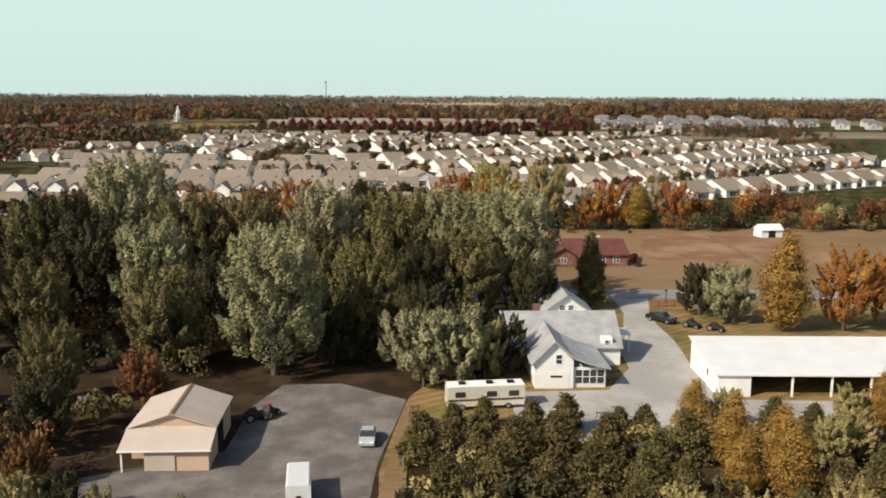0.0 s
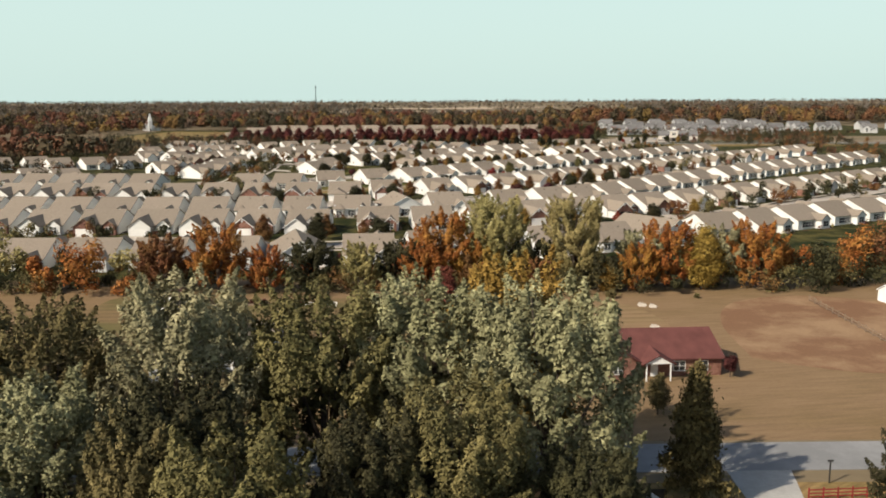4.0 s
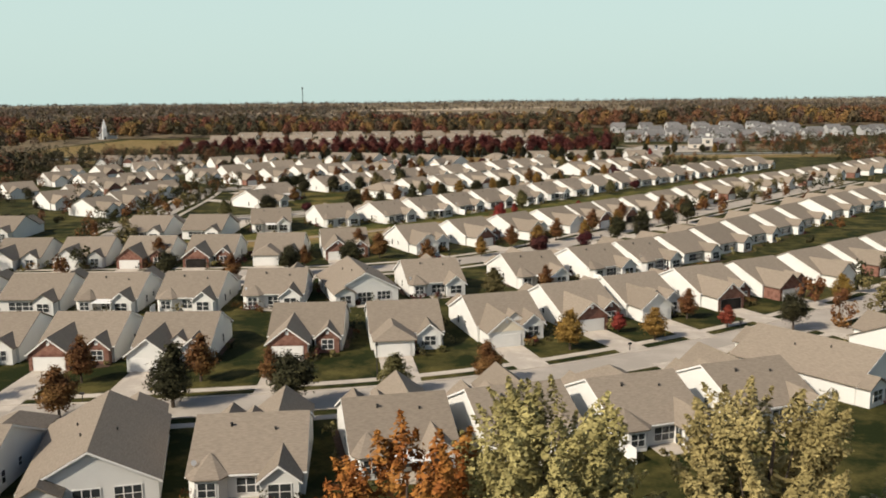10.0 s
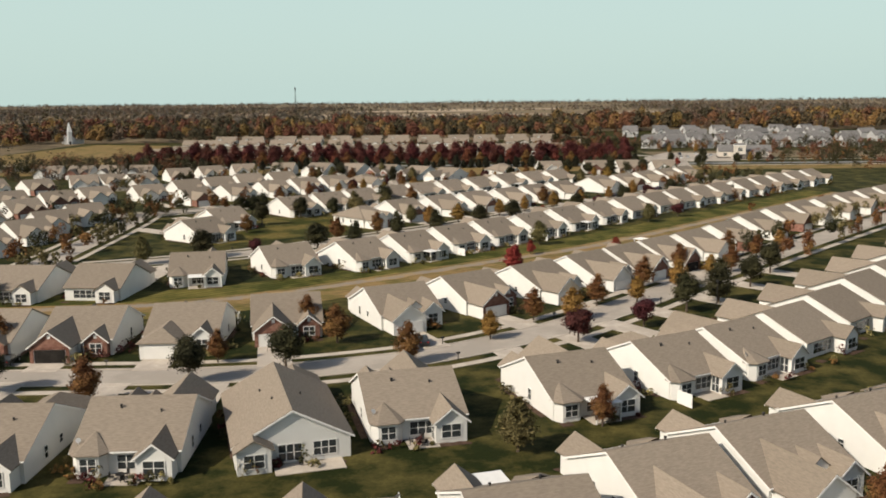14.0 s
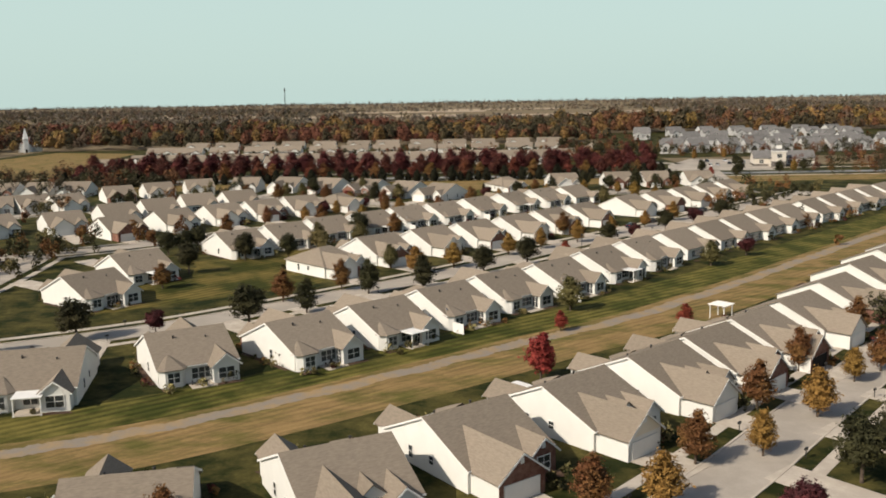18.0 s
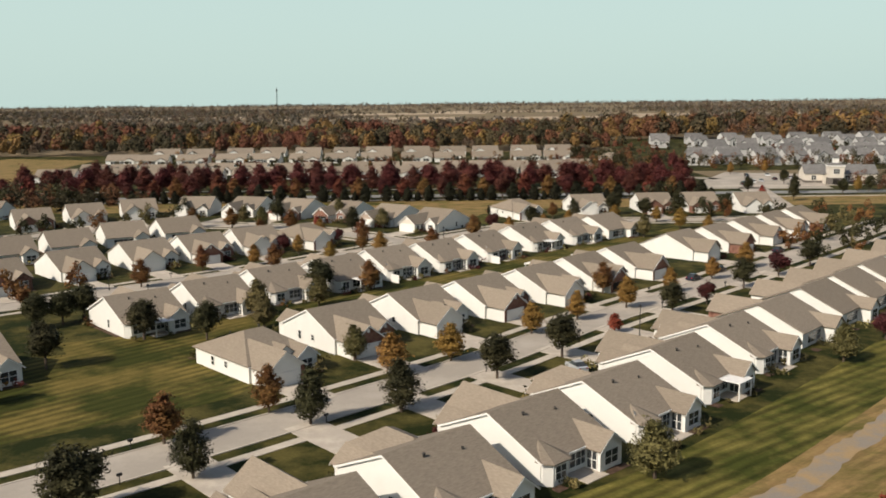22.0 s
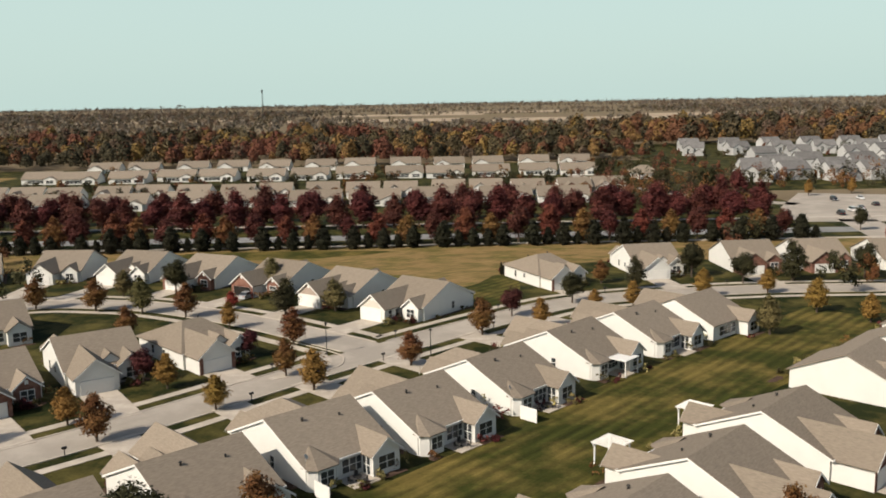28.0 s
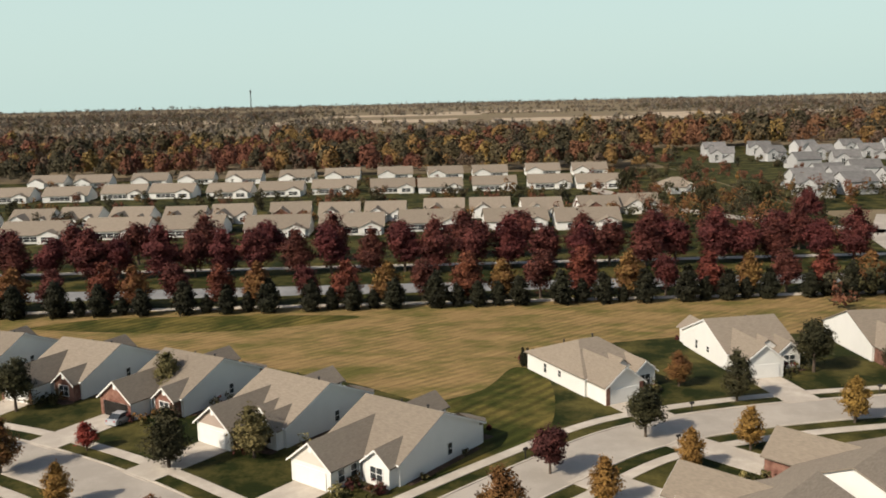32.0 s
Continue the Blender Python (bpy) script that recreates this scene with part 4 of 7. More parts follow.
street(S1)
street(S2)
street(S3)
street(S4)
street(S5, 3.9, 0.046)
street(S6, 3.9, 0.052)
CORNER = smooth([(-14, 708.8), (-4.5, 700.3), (-0.9, 696.1), (-0.1, 692.3), (-2.1, 689), (-8, 684.4)])
band("pavement", CORNER, -0.75, 0.75, 0.078, CONCRETE, "footpath round the street corner", "footpath", 0.0)
band("kerb", smooth([(-8, 706.4), (1.0, 698), (2.5, 694), (1.7, 690), (-3.6, 684.6)]), -0.14, 0.14, 0.13, CONCRETE, "rounded kerb at the street corner", "kerb", 0.0)
# the easement between two rows: dry grass with a gravel track
TRACK = smooth([(-137.6, 457.1), (-88.5, 457.1), (-51.1, 461.4), (-30.5, 468.7), (-11.8, 480.3), (12.8, 498.5), (26.5, 509.4), (48.2, 525.4), (79.6, 555.9), (106.2, 583.5), (176.9, 656.2)])
band("easement", TRACK, -12, 3.4, 0.025, MEADOW, "strip of half-dry rough grass", "grass", 0.0)
band("mown_strip", TRACK, 3.4, 14, 0.026, MOWN_LONG, "green mown strip along the gardens", "lawn", 0.0)
GARDENS = smooth([(-47.2, 583.5), (-19.7, 601), (0, 620.6), (23.6, 643.9), (47.2, 669.3), (70.8, 691.1), (98.3, 717.3)])
band("mown_strip", GARDENS, -9.5, 9.5, 0.028, MOWN, "green striped lawn between two rows of gardens", "lawn", 0.0)
sheet("green_lawn", rounded([(-59, 534.1), (-29.5, 551.6), (-13.8, 566.1), (-23.6, 592.3), (-51.1, 583.5), (-68.8, 567.5)]), 0.027, MOWN, "broad striped lawn at the corner", "lawn")
sheet("green_lawn", rounded([(-62, 186), (-30, 184), (0.2, 186), (0.4, 222), (0.2, 254), (-14, 256.5), (-40, 254), (-62, 256)]), 0.032, PATCHY, "half-dry lawn with green patches round the play tower", "lawn")
sheet("mown_lawn", rounded([(6, 212), (20, 218), (36, 217), (42, 228), (41, 243), (34, 252), (14, 251), (5.5, 244)]), 0.034, COMBED, "dry lawn combed by the mower", "lawn")
sheet("bare_earth", rounded([(50, 214), (66, 206), (92, 212), (96, 240), (78, 256), (60, 252), (52, 236)]), 0.033, REDDRY, "patch of bare reddish earth in the dry field", "earth")
sheet("woodland_floor", [(-3.6, 62), (82, 62), (82, 104), (52, 103.5), (24, 96.5), (9, 99), (-3.6, 108)], 0.032, LITTER, "needle litter under the young pines", "woodland floor")
sheet("woodland_floor", rounded([(-60, 58), (-8, 60), (-6.6, 90), (-4.6, 112), (-3, 124), (-30, 126), (-60, 118)]), 0.03, LITTER, "fallen leaves and bare earth round the lot", "woodland floor")
sheet("woodland_floor", [(-140, 60), (-39, 60), (-38.5, 92.5), (-140, 92)], 0.034, LITTER, "leaf litter round the barn", "woodland floor")
sheet("woodland_floor", [(-137.6, 95.2), (-39.3, 92.3), (-39.3, 112.6), (-23.6, 119.9), (-4.9, 118.4), (11.8, 127.1), (21.6, 153.3), (25.6, 167.8), (-137.6, 167.8)], 0.035, LITTER, "dark leaf litter under the trees", "woodland floor")
# its edges wander where the grass grows in
rt = random.Random(3)
long_track = smooth([tuple(p) for p in TRACK], 6)
edge_a, edge_b = [], []
for i, (p, q) in enumerate(zip(offset(long_track, -1.0), offset(long_track, 1.0))):
    k = 0.55 * math.sin(i * 0.37) + rt.uniform(-0.45, 0.45)
    n = (q - p).normalized()
    edge_a.append(p - n * (0.55 + 0.5 * k))
    edge_b.append(q + n * (0.55 - 0.4 * k + rt.uniform(-0.3, 0.3)))
s = Shape()
n = len(edge_a)
s.add([(p.x, p.y, 0.034) for p in edge_a + edge_b], [(i, i + 1, n + i + 1, n + i) for i in range(n - 1)])
single("track", s, PATHGREY, "worn gravel track with ragged edges", "track", kind="structure")
# the berm, the avenue and its two roads
sheet("berm", rect(-314.6, 314.6, 778.3, 810.3), 0.03, MEADOW, "broad strip of dry meadow behind the last gardens", "meadow")
AVE = [Vector((-400, 839.3)), Vector((0, 836.4)), Vector((400, 830.6))]
band("pavement", AVE, -26.9, -24.4, 0.06, CONCRETE, "pale footpath in front of the hedge", "footpath", 0.0)
band("road", AVE, -15, -5, 0.045, ROADGREY, "grey avenue between the maple rows", "road", 0.0)
band("pavement", AVE, 16.7, 20, 0.06, CONCRETE, "pale footpath beyond the maples", "footpath", 0.0)
sheet("avenue_verge", rect(-314.6, 314.6, 810.6, 868.1), 0.028, GRASS, "dark shaded grass under the maples", "lawn")
sheet("back_meadow", [(-140, 800), (-75, 790), (-50, 786), (-28, 779), (-10, 769), (8, 757), (22, 744), (28, 736), (33, 741), (35, 752), (37, 768), (52, 776), (80, 782), (140, 782), (140, 800)], 0.034, MEADOW, "half-dry rough meadow behind the gardens", "meadow")
sheet("far_lawn", rect(158.3, 511.2, 938.2, 1316.1), 0.02, GRASS, "grass round the two-storey houses", "lawn")
sheet("green_lawn", rounded([(20, 722), (31, 731), (36, 740), (37.5, 757), (33, 763), (27, 752), (15, 742)]), 0.038, MOWN, "striped green lawn between two houses", "lawn")
sheet("green_strip", rounded([(-60, 797), (-30, 791), (-8, 793), (6, 800), (-12, 803), (-45, 804)]), 0.04, MOWN, "greener patch of the meadow", "lawn")
S7 = smooth([(82.6, 1063.2), (96.3, 1025.4), (104.2, 984.7), (116, 945.5), (135.7, 912), (157.3, 888.8)])
band("road", S7, -4, 4, 0.05, ASPHALT, "pale road up to the far houses", "road", 0.0)
sheet("far_lawn", rect(-314.6, 157.3, 868.4, 1134.4), 0.02, GRASS, "lawns between the far houses", "lawn")

# ---- the estate's houses, row by row ----
CYC_F = ["brick", "cream", "white", "brick", "open", "hipg", "brick", "white"]
CYC_B = ["white", "hipg", "cream", "white", "brick", "cream", "hipg"]


def row(places, facing, cycle, start=0, reach=62):
    for i, (x, y, a) in enumerate(places):
        kind = cycle[(i + start) % len(cycle)]
        if abs(x) > reach or (y > 632 and x < -54):
            kind = ("far_brick_" if "brick" in kind else "far_white_") + facing
        put_house(kind, x, y, a if facing == "f" else a + 180)


ROW_A = [(-62.9, 294.5, 0), (-46.4, 296.5, 0), (-14.6, 299.3, 4.4), (0.7, 305, 11.7), (15.1, 308.3, 16), (30.1, 311.9, 17.4), (45.9, 317.3, 18.8), (80, 336.6, 21.6)]
ROW_B = [(-96.3, 349.7, 0), (-80.6, 349.7, 0), (-65.9, 349.7, -1.5), (-50.7, 349.3, -1.5), (-35.7, 348.3, 0), (-15.7, 354.1, 1.5), (0, 355.1, 7.4), (16.3, 359.9, 16), (30.7, 369.1, 21.6), (43.5, 375.9, 23), (59.3, 383.7, 24.3), (73.2, 391.2, 29.6), (88.5, 402.1, 34.6), (102.2, 413.7, 37)]
ROW_C = [(-88.5, 382.4, 0), (-73.2, 383.2, 0), (-58, 383.2, -1.5), (-42.4, 383.6, -1.5), (-26.5, 385.9, 1.5), (4.2, 395.1, 13.2), (26, 402.3, 20.2), (41.5, 410.3, 28.3), (53.7, 418.3, 34.6), (65.9, 428.2, 38.2), (78.1, 441, 40.5), (90.7, 455.3, 42.7), (103.2, 468.9, 43.8), (116, 484.2, 43.8), (133.7, 503.8, 43.8)]
ROW_D = [(-97.3, 431.1, 0), (-81.6, 431.8, 0), (-66.1, 432.4, -1.5), (-50.4, 433.7, 0), (-34, 435.5, 1.5), (-18.8, 442.5, 10.3), (0.5, 449.3, 25.7), (14.3, 459.9, 35.8), (28.5, 470.4, 41.6), (41.5, 482, 42.7), (51.7, 491.6, 43.8), (61.9, 501.6, 43.8), (73.7, 513.2, 43.8), (87, 528.5, 43.8), (100.7, 545.9, 43.8), (114.4, 561.9, 43.8), (126.3, 575, 43.8), (139.6, 586.6, 43.8)]
ROW_E = [(-78.6, 473.3, -4.4), (-62.1, 474.4, -4.4), (-46.1, 488.1, 10.3), (-28.1, 498, 28.3), (-11.4, 504.7, 41.6), (0.9, 515.6, 41.6), (12.4, 527.9, 41.6), (23.8, 539.8, 41.6), (36.4, 551.2, 43.8), (48.4, 565.4, 44.9), (60.5, 578.8, 44.9), (73.2, 591.7, 44.9), (85.7, 604.7, 44.9), (96.9, 616.2, 44.9), (108.1, 627.8, 44.9), (119.4, 638.7, 44.9), (133, 652.1, 44.9)]
ROW_F = [(-3.6, 592.3, 40.5), (9.6, 604.5, 42.7), (22.1, 615.4, 43.8), (35.0, 626.9, 44.9), (46.7, 639.4, 44.9), (58.9, 652.3, 44.9), (78.6, 673.7, 44.9), (91.4, 684.8, 44.9), (104.2, 697.8, 44.9)]
ROW_G = [(-42.5, 604.8, 41.6), (-31.7, 617.6, 40.5), (-21.2, 630, 42.7), (-8.8, 641, 42.7), (2.1, 653.2, 41.6), (13.9, 662.5, 43.8), (26.1, 675.6, 44.9), (39.2, 690.1, 46), (52.1, 701.2, 43.8), (64.9, 710.2, 41.6)]
ROW_H = [(-86.8, 641.2, 43.8), (-74.5, 656.4, 43.8), (-61.4, 669.5, 40.5), (-49.3, 679.7, 38.2), (-37.4, 691.3, 33.4)]
ROW_I = [(-99.7, 677.2, 37), (-89, 690.6, 34.6), (-78.6, 705.8, 30.9), (-64.9, 714.6, 33.4)]
ROW_J = [(-120.9, 742.2, 30.9), (-108.1, 755.3, 30.9), (-93.4, 768.3, 23), (-72.4, 774.1, -3), (-52.1, 771, -20.2), (-33.4, 763, -27), (-15.2, 754.1, -33.4), (1.6, 741.6, -38.2), (16.2, 729.1, -39.3)]
ROW_K = [(70.1, 766.6, 8.8), (94.9, 768.9, 3), (111.9, 769.5, 3), (130.7, 767.6, 1.5)]
ROW_L = [(-113, 549.3, 50), (-114.3, 570.8, 45), (-110.8, 589, 43), (-115.5, 527, 58), (-137.8, 633, 40), (-129.3, 648.3, 45), (-109.7, 655.4, 36), (-157, 633.8, 45), (-177.4, 643, 45), (-168.2, 685.6, 45), (-155, 706.5, 25), (-144.2, 712.2, 40), (-131.2, 712.6, 45), (-189, 686.2, 45), (-139, 605, 45), (-141, 578, 45), (-140, 552, 45)]
# the rows run on at even distances beyond the nearest houses
def run_on(start, ang, step, n):
    c, s = math.cos(radians(ang)) * step, math.sin(radians(ang)) * step
    return [(start[0] + c * (i + 1), start[1] + s * (i + 1), ang) for i in range(n)]


for start, ang, step, n, facing in (((79.6, 336.6), 30.9, 17.0, 10, "b"), ((102.2, 413.7), 38.2, 17.1, 10, "f"), ((133.7, 503.8), 43.8, 17.7, 9, "b"), ((139.6, 586.6), 43.8, 17.4, 8, "f"), ((132.7, 652.1), 44.9, 16.7, 4, "b"), ((104.2, 697.8), 44.9, 17.3, 2, "f"), ((235.9, 486.4), 35.8, 17.4, 7, "f"), ((231.0, 442.8), 33.4, 17.2, 7, "b"), ((-62.9, 294.5), 180.0, 15.7, 7, "b"), ((-96.3, 349.7), 177.0, 15.7, 5, "f"), ((-88.5, 382.4), 177.0, 15.2, 5, "b"), ((-97.3, 431.1), 177.0, 15.7, 5, "f"), ((-108.1, 474.7), 177.0, 15.7, 5, "b"), ((-130.7, 766.9), 1.5, -15.7, 4, "f")):
    for i, (x, y, a) in enumerate(run_on(start, ang, step, n)):
        a = a - 180 if a > 90 else a
        put_house(("far_brick_" if (i + n) % 3 == 0 else "far_white_") + facing, x, y, a if facing == "f" else a + 180)
row(ROW_A, "b", ["white_s", "hipg_s", "white_s", "cream_s"])
put_house("end", -31.4, 298.1, 193.2)
put_house("end", 60.9, 328.7, 216)
row(ROW_B, "f", ["brick", "white", "open", "brick", "white", "brick", "hipg", "cream"], 0)
row(ROW_C, "b", ["white_s", "white_s", "cream_s", "hipg_s"])
put_house("end", -10.8, 389.6, 196)
row(ROW_D, "f", CYC_F, 1)
row(ROW_E, "b", CYC_B, 0)
row(ROW_F, "f", ["brick", "white", "brick", "white", "open", "brick", "hipg"], 0)
put_house("pier", -15.2, 577.2, 42.7)
row(ROW_G, "b", CYC_B, 2)
row(ROW_H, "f", CYC_F, 3)
row(ROW_I, "b", CYC_B, 1)
row(ROW_J, "f", ["brick", "white", "tan", "cream", "white", "brick", "open", "tan", "long"], 0, 90)
put_house("white", -61.4, 547.7, 232)
put_house("cream", -59.7, 572.8, 225)
put_house("pier", -23.6, 700.2, 42)
put_house("pier", 43.7, 757.4, 24.3)
put_house("hip", 128.8, 1015.4, 3)
row(ROW_K, "f", ["white", "brick", "brick", "white"], 0, 90)
row(ROW_L, "f", ["white", "cream", "white", "white", "brick"], 0, 30)
# across the avenue: two rows of broad paired houses, two of single ones
FAR_ROWS = ((918, "b", 25.5, 1.7, -182), (950, "f", 18.3, 1.2, -176), (1040, "b", 24.2, 1.65, -190), (1108, "f", 26.0, 1.5, -178))
for k, (y, facing, pitch, broad, x0) in enumerate(FAR_ROWS):
    for i in range(18):
        x = x0 + pitch * i
        if x < (96 if k == 0 else 112):
            kind = ("far_white_" if (i * 7 + k) % 3 else "far_brick_") + facing if k < 3 else "distant_" + facing
            ob = put_house(kind, x + 1.5 * math.sin(i * 2.3 + k), y + 3 * math.sin(i * 1.7 + k), (0 if facing == "f" else 180) + 3 * math.sin(i))
            ob.matrix_basis = ob.matrix_basis @ Matrix.Diagonal((broad, 0.85, 1, 1))

for i in range(5):
    for k, y in enumerate((505, 585)):
        put_house("distant_f" if (i + k) % 2 else "distant_b", -172 - 17 * i, y + 6 * math.sin(i * 2.2 + k), 40 + 180 * ((i + k + 1) % 2))

# driveways run from every garage to the road
DRIVE_MESH = {}
ROADLINE = [q for line in ALL for q in line]
for m, gx, y0 in DRIVES:
    if abs(m.translation.x) > 110 or m.translation.y > 815:
        continue
    o, away = m @ Vector((gx, y0, 0)), (m @ Vector((0, -1, 0)) - m.translation).normalized()
    long = 3.0
    while long < 19 and min(((o + away * long).xy - q).length for q in ROADLINE) > 5.3:
        long += 0.5
    if long not in DRIVE_MESH:
        DRIVE_MESH[long] = Shape().box(-2.7, 2.7, -long - 1.6, 0.1, -0.05, 0.085).mesh("driveway", CONCRETE)
    d = new("driveway", DRIVE_MESH[long])
    d.matrix_basis = pose(o.x, o.y, 0, 0, 0, math.degrees(math.atan2(away.x, -away.y)))
    tagged(d, "pale concrete driveway in front of a garage", "driveway", kind="structure")

# ---- trees ----
rnd = random.Random(4)
STREET_TREES = (
    ("st_plum", [(-13.6, 697), (-27.4, 684.6), (-39.2, 519.3), (32.3, 430.2), (32.9, 721.6), (45.6, 439.9), (68.8, 615.4), (91, 586.9), (93.9, 642.8)]),
    ("st_green", [(-39.6, 748.9), (-55.5, 406.6), (-52.2, 516.2), (-48.1, 576.7), (-37.9, 593.9), (-27.9, 410), (-26.6, 593.1), (-23.3, 523.9), (-14.7, 415.8), (-13.2, 318), (-10.8, 627.9), (22.8, 568.3), (34.2, 579.3), (46.4, 731.9), (56.3, 450.8), (59.9, 608.2), (67.8, 354.9), (76.1, 472.6), (78.2, 756.2), (81.3, 629.9), (85.9, 487.6), (87.4, 747.9), (106, 654.3), (116.6, 751.1)]),
    ("st_gold", [(-21, 716.8), (-0.5, 678.6), (-22.7, 681), (-31.9, 666.2), (-13.2, 670.9), (6.9, 571.5), (16.1, 577.9), (17.6, 432.7), (27.6, 345.2), (30.9, 594.3), (33.7, 445.9), (37.4, 712.9), (40.6, 603.6), (42.6, 350.1), (48.5, 458.5), (49, 721.3), (52, 613.2), (57.8, 726.6), (60, 470.7), (64.3, 627), (71.2, 484.6), (74.3, 734.6), (77.7, 640.8), (86.3, 377.7), (88.9, 736.9), (90, 653.7), (92, 719.6), (98.2, 710.7), (100.5, 520.9)]),
    ("st_green_b", [(-11.9, 726.7), (-29.7, 319.6), (-13.9, 533.4), (-2.9, 550.1), (8.8, 554.3), (62.2, 744.1), (64.7, 458.2), (99, 748.8)]),
    ("st_orange", [(-31.7, 726.5), (-7.1, 704), (-5.7, 685.9), (13.7, 690.1), (-51.9, 733.4), (-38.5, 711.8), (-65.3, 736), (-63.2, 427), (-52.6, 639.8), (-49.6, 559.7), (-46.3, 330.9), (-43.6, 316.2), (-43.4, 658.7), (-39.6, 401.3), (-28.8, 330.9), (-26.2, 420.6), (-25.8, 660), (-20.2, 544.1), (-18.1, 328.6), (-14.3, 438.3), (-9.1, 554.6), (-8.5, 431.6), (-0.3, 633.1), (3.9, 419), (13.2, 328), (26.3, 708.1), (26.4, 445.6), (29.1, 390.7), (40.1, 456.5), (49.9, 626.7), (52.1, 364.8), (53.4, 474.2), (56.1, 751.3), (65.4, 490.1), (77.3, 489.2), (83.1, 509.7), (89.6, 507.5)]),
    ("st_olive", [(-41.6, 730.8), (-50.8, 747.4), (-18.4, 750.9), (-2.2, 729), (-65.2, 507.7), (-20.7, 610.6), (-17.9, 600.8), (-9.9, 618.6), (0, 323.5), (0.6, 578.9), (17.7, 382.8), (37.5, 531.5), (76.9, 704), (78.1, 574.5)]),
    ("st_red", [(-23.9, 733.1), (33.4, 516.1), (37.6, 355.9), (45.8, 594.1), (55.8, 516.8), (57.4, 358.2)]),
)
for x, y, k in ((-60.5, 603, 0.95), (-57, 606, 0.9), (-54, 609, 1.0)):
    plant("st_green", x, y, k, wide=1.3)
for kind, spots in STREET_TREES:
    for x, y in spots:
        plant(kind, x, y, rnd.uniform(0.86, 1.14) * {"st_red": 0.68, "st_gold": 0.88, "st_orange": 0.88}.get(kind, 1.0), wide=rnd.uniform(1.1, 1.4))
plant("st_red", 26.5, 488.3, 1.3, wide=1.15)
# the streets' far ends, where trees stand at even distances
ENDS = []
for line, sides, spans in ((S1, (6.0, -6.0), ((-130, -50), (75, 200))), (S2, (6.0, -6.0), ((-130, -68), (90, 190))), (S3, (6.0, -6.0), ((108, 170),)), (S4, (6.0, -6.0), ((-120, -60), (104, 150))), (S5, (5.6, -5.6), ((-140, -70),)), (S6, (5.6, -5.6), ((-110, -60),))):
    for sd in sides:
        pts = offset(line, sd)
        run, nxt = 0.0, 4.0
        for p, q in zip(pts, pts[1:]):
            run += (q - p).length
            if run >= nxt and any(a < q.x < b for a, b in spans):
                ENDS.append((q.x, q.y))
                nxt = run + rnd.uniform(8, 12)
for i in range(35):
    x = -170 + 8.6 * i
    plant(("maple_c", "maple_b", "maple_d")[i % 3], x + rnd.uniform(-1.5, 1.5), 812 + rnd.uniform(-0.8, 0.8), rnd.uniform(0.66, 0.86), wide=1.2)
    plant(("maple_a", "maple_b")[i % 2], x + 3 + rnd.uniform(-1.5, 1.5), 846 + rnd.uniform(-1.5, 1.5), rnd.uniform(0.78, 0.98), wide=1.3)
    if i % 2:
        plant(("maple_b", "maple_a")[i % 4 // 2], x + 1 + rnd.uniform(-1.5, 1.5), 864 + rnd.uniform(-1.5, 1.5), rnd.uniform(0.78, 0.98), wide=1.45)
    plant("ever", x + 2.2, 806 + rnd.uniform(-0.3, 0.3), rnd.uniform(1.05, 1.5))
    if i % 3:
        plant("ever", x + 6.4, 806.7 + rnd.uniform(-0.3, 0.3), rnd.uniform(0.7, 1.05))

HEDGE = [("mid_rust", -54.1, 265.2, 1.15), ("mid_orange", -42.3, 262.3, 1.1), ("mid_orange", -32.4, 262.3, 0.75), ("mid_green", -23.6, 265.2, 1.0), ("mid_lime", -13.3, 263, 0.95), ("mid_green", -4.9, 265.2, 1.0), ("mid_orange", 3.4, 265.9, 1.25), ("mid_orange", -1.2, 262.6, 0.82), ("mid_orange", 9.6, 264.2, 0.9), ("mid_rust", 22.6, 261.8, 0.72),
         ("big_lime", 14.7, 266.7, 1.0), ("mid_rust", 9.3, 262.3, 0.85), ("mid_green", 21.6, 265.2, 1.0), ("big_lime", 30.5, 266.7, 0.98), ("mid_green", 35.4, 262.3, 0.75), ("mid_gold", 36.4, 260.9, 0.42), ("mid_orange", 42.8, 261.6, 0.75), ("mid_silver", 45.2, 268.1, 1.15), ("mid_orange", 49.6, 265.2, 1.1), ("mid_gold", 56.5, 263.8, 0.9),
         ("mid_silver", 61.4, 268.1, 1.2), ("mid_orange", 67.8, 265.2, 1.1)]
for k, x, y, s in HEDGE:
    plant(k, x, y, s * 0.95, wide=1.25 if k == "big_lime" else 1.3)
WOODS = [("big_silver", -23.6, 122.8, 1.05), ("big_silver", 12.3, 159.1, 1.18), ("big_gold", 10.5, 170.5, 1.24), ("big_olive", -11.8, 138.8, 0.95), ("big_green", -2.9, 128.6, 0.72), ("big_olive", -8.8, 166.4, 1.18), ("big_silver", -21.6, 164.9, 1.16), ("big_olive", -39.3, 124.2, 0.85), ("big_silver", -48.2, 147.5, 0.95),
         ("big_green", -34.4, 138.8, 0.85), ("big_olive", -60, 130, 0.8), ("big_silver", -62.9, 180.9, 1.35), ("big_green", -76.7, 144.6, 0.85), ("big_olive", -49.1, 109.7, 0.6), ("big_olive", -83.6, 121.3, 0.8), ("big_green", -2, 148.9, 0.9), ("big_green", 14.7, 148.9, 0.7), ("big_silver", 2, 167.8, 1.13), ("big_green", -49.1, 167.8, 1.05), ("big_olive", -35.4, 164.9, 1.12)]
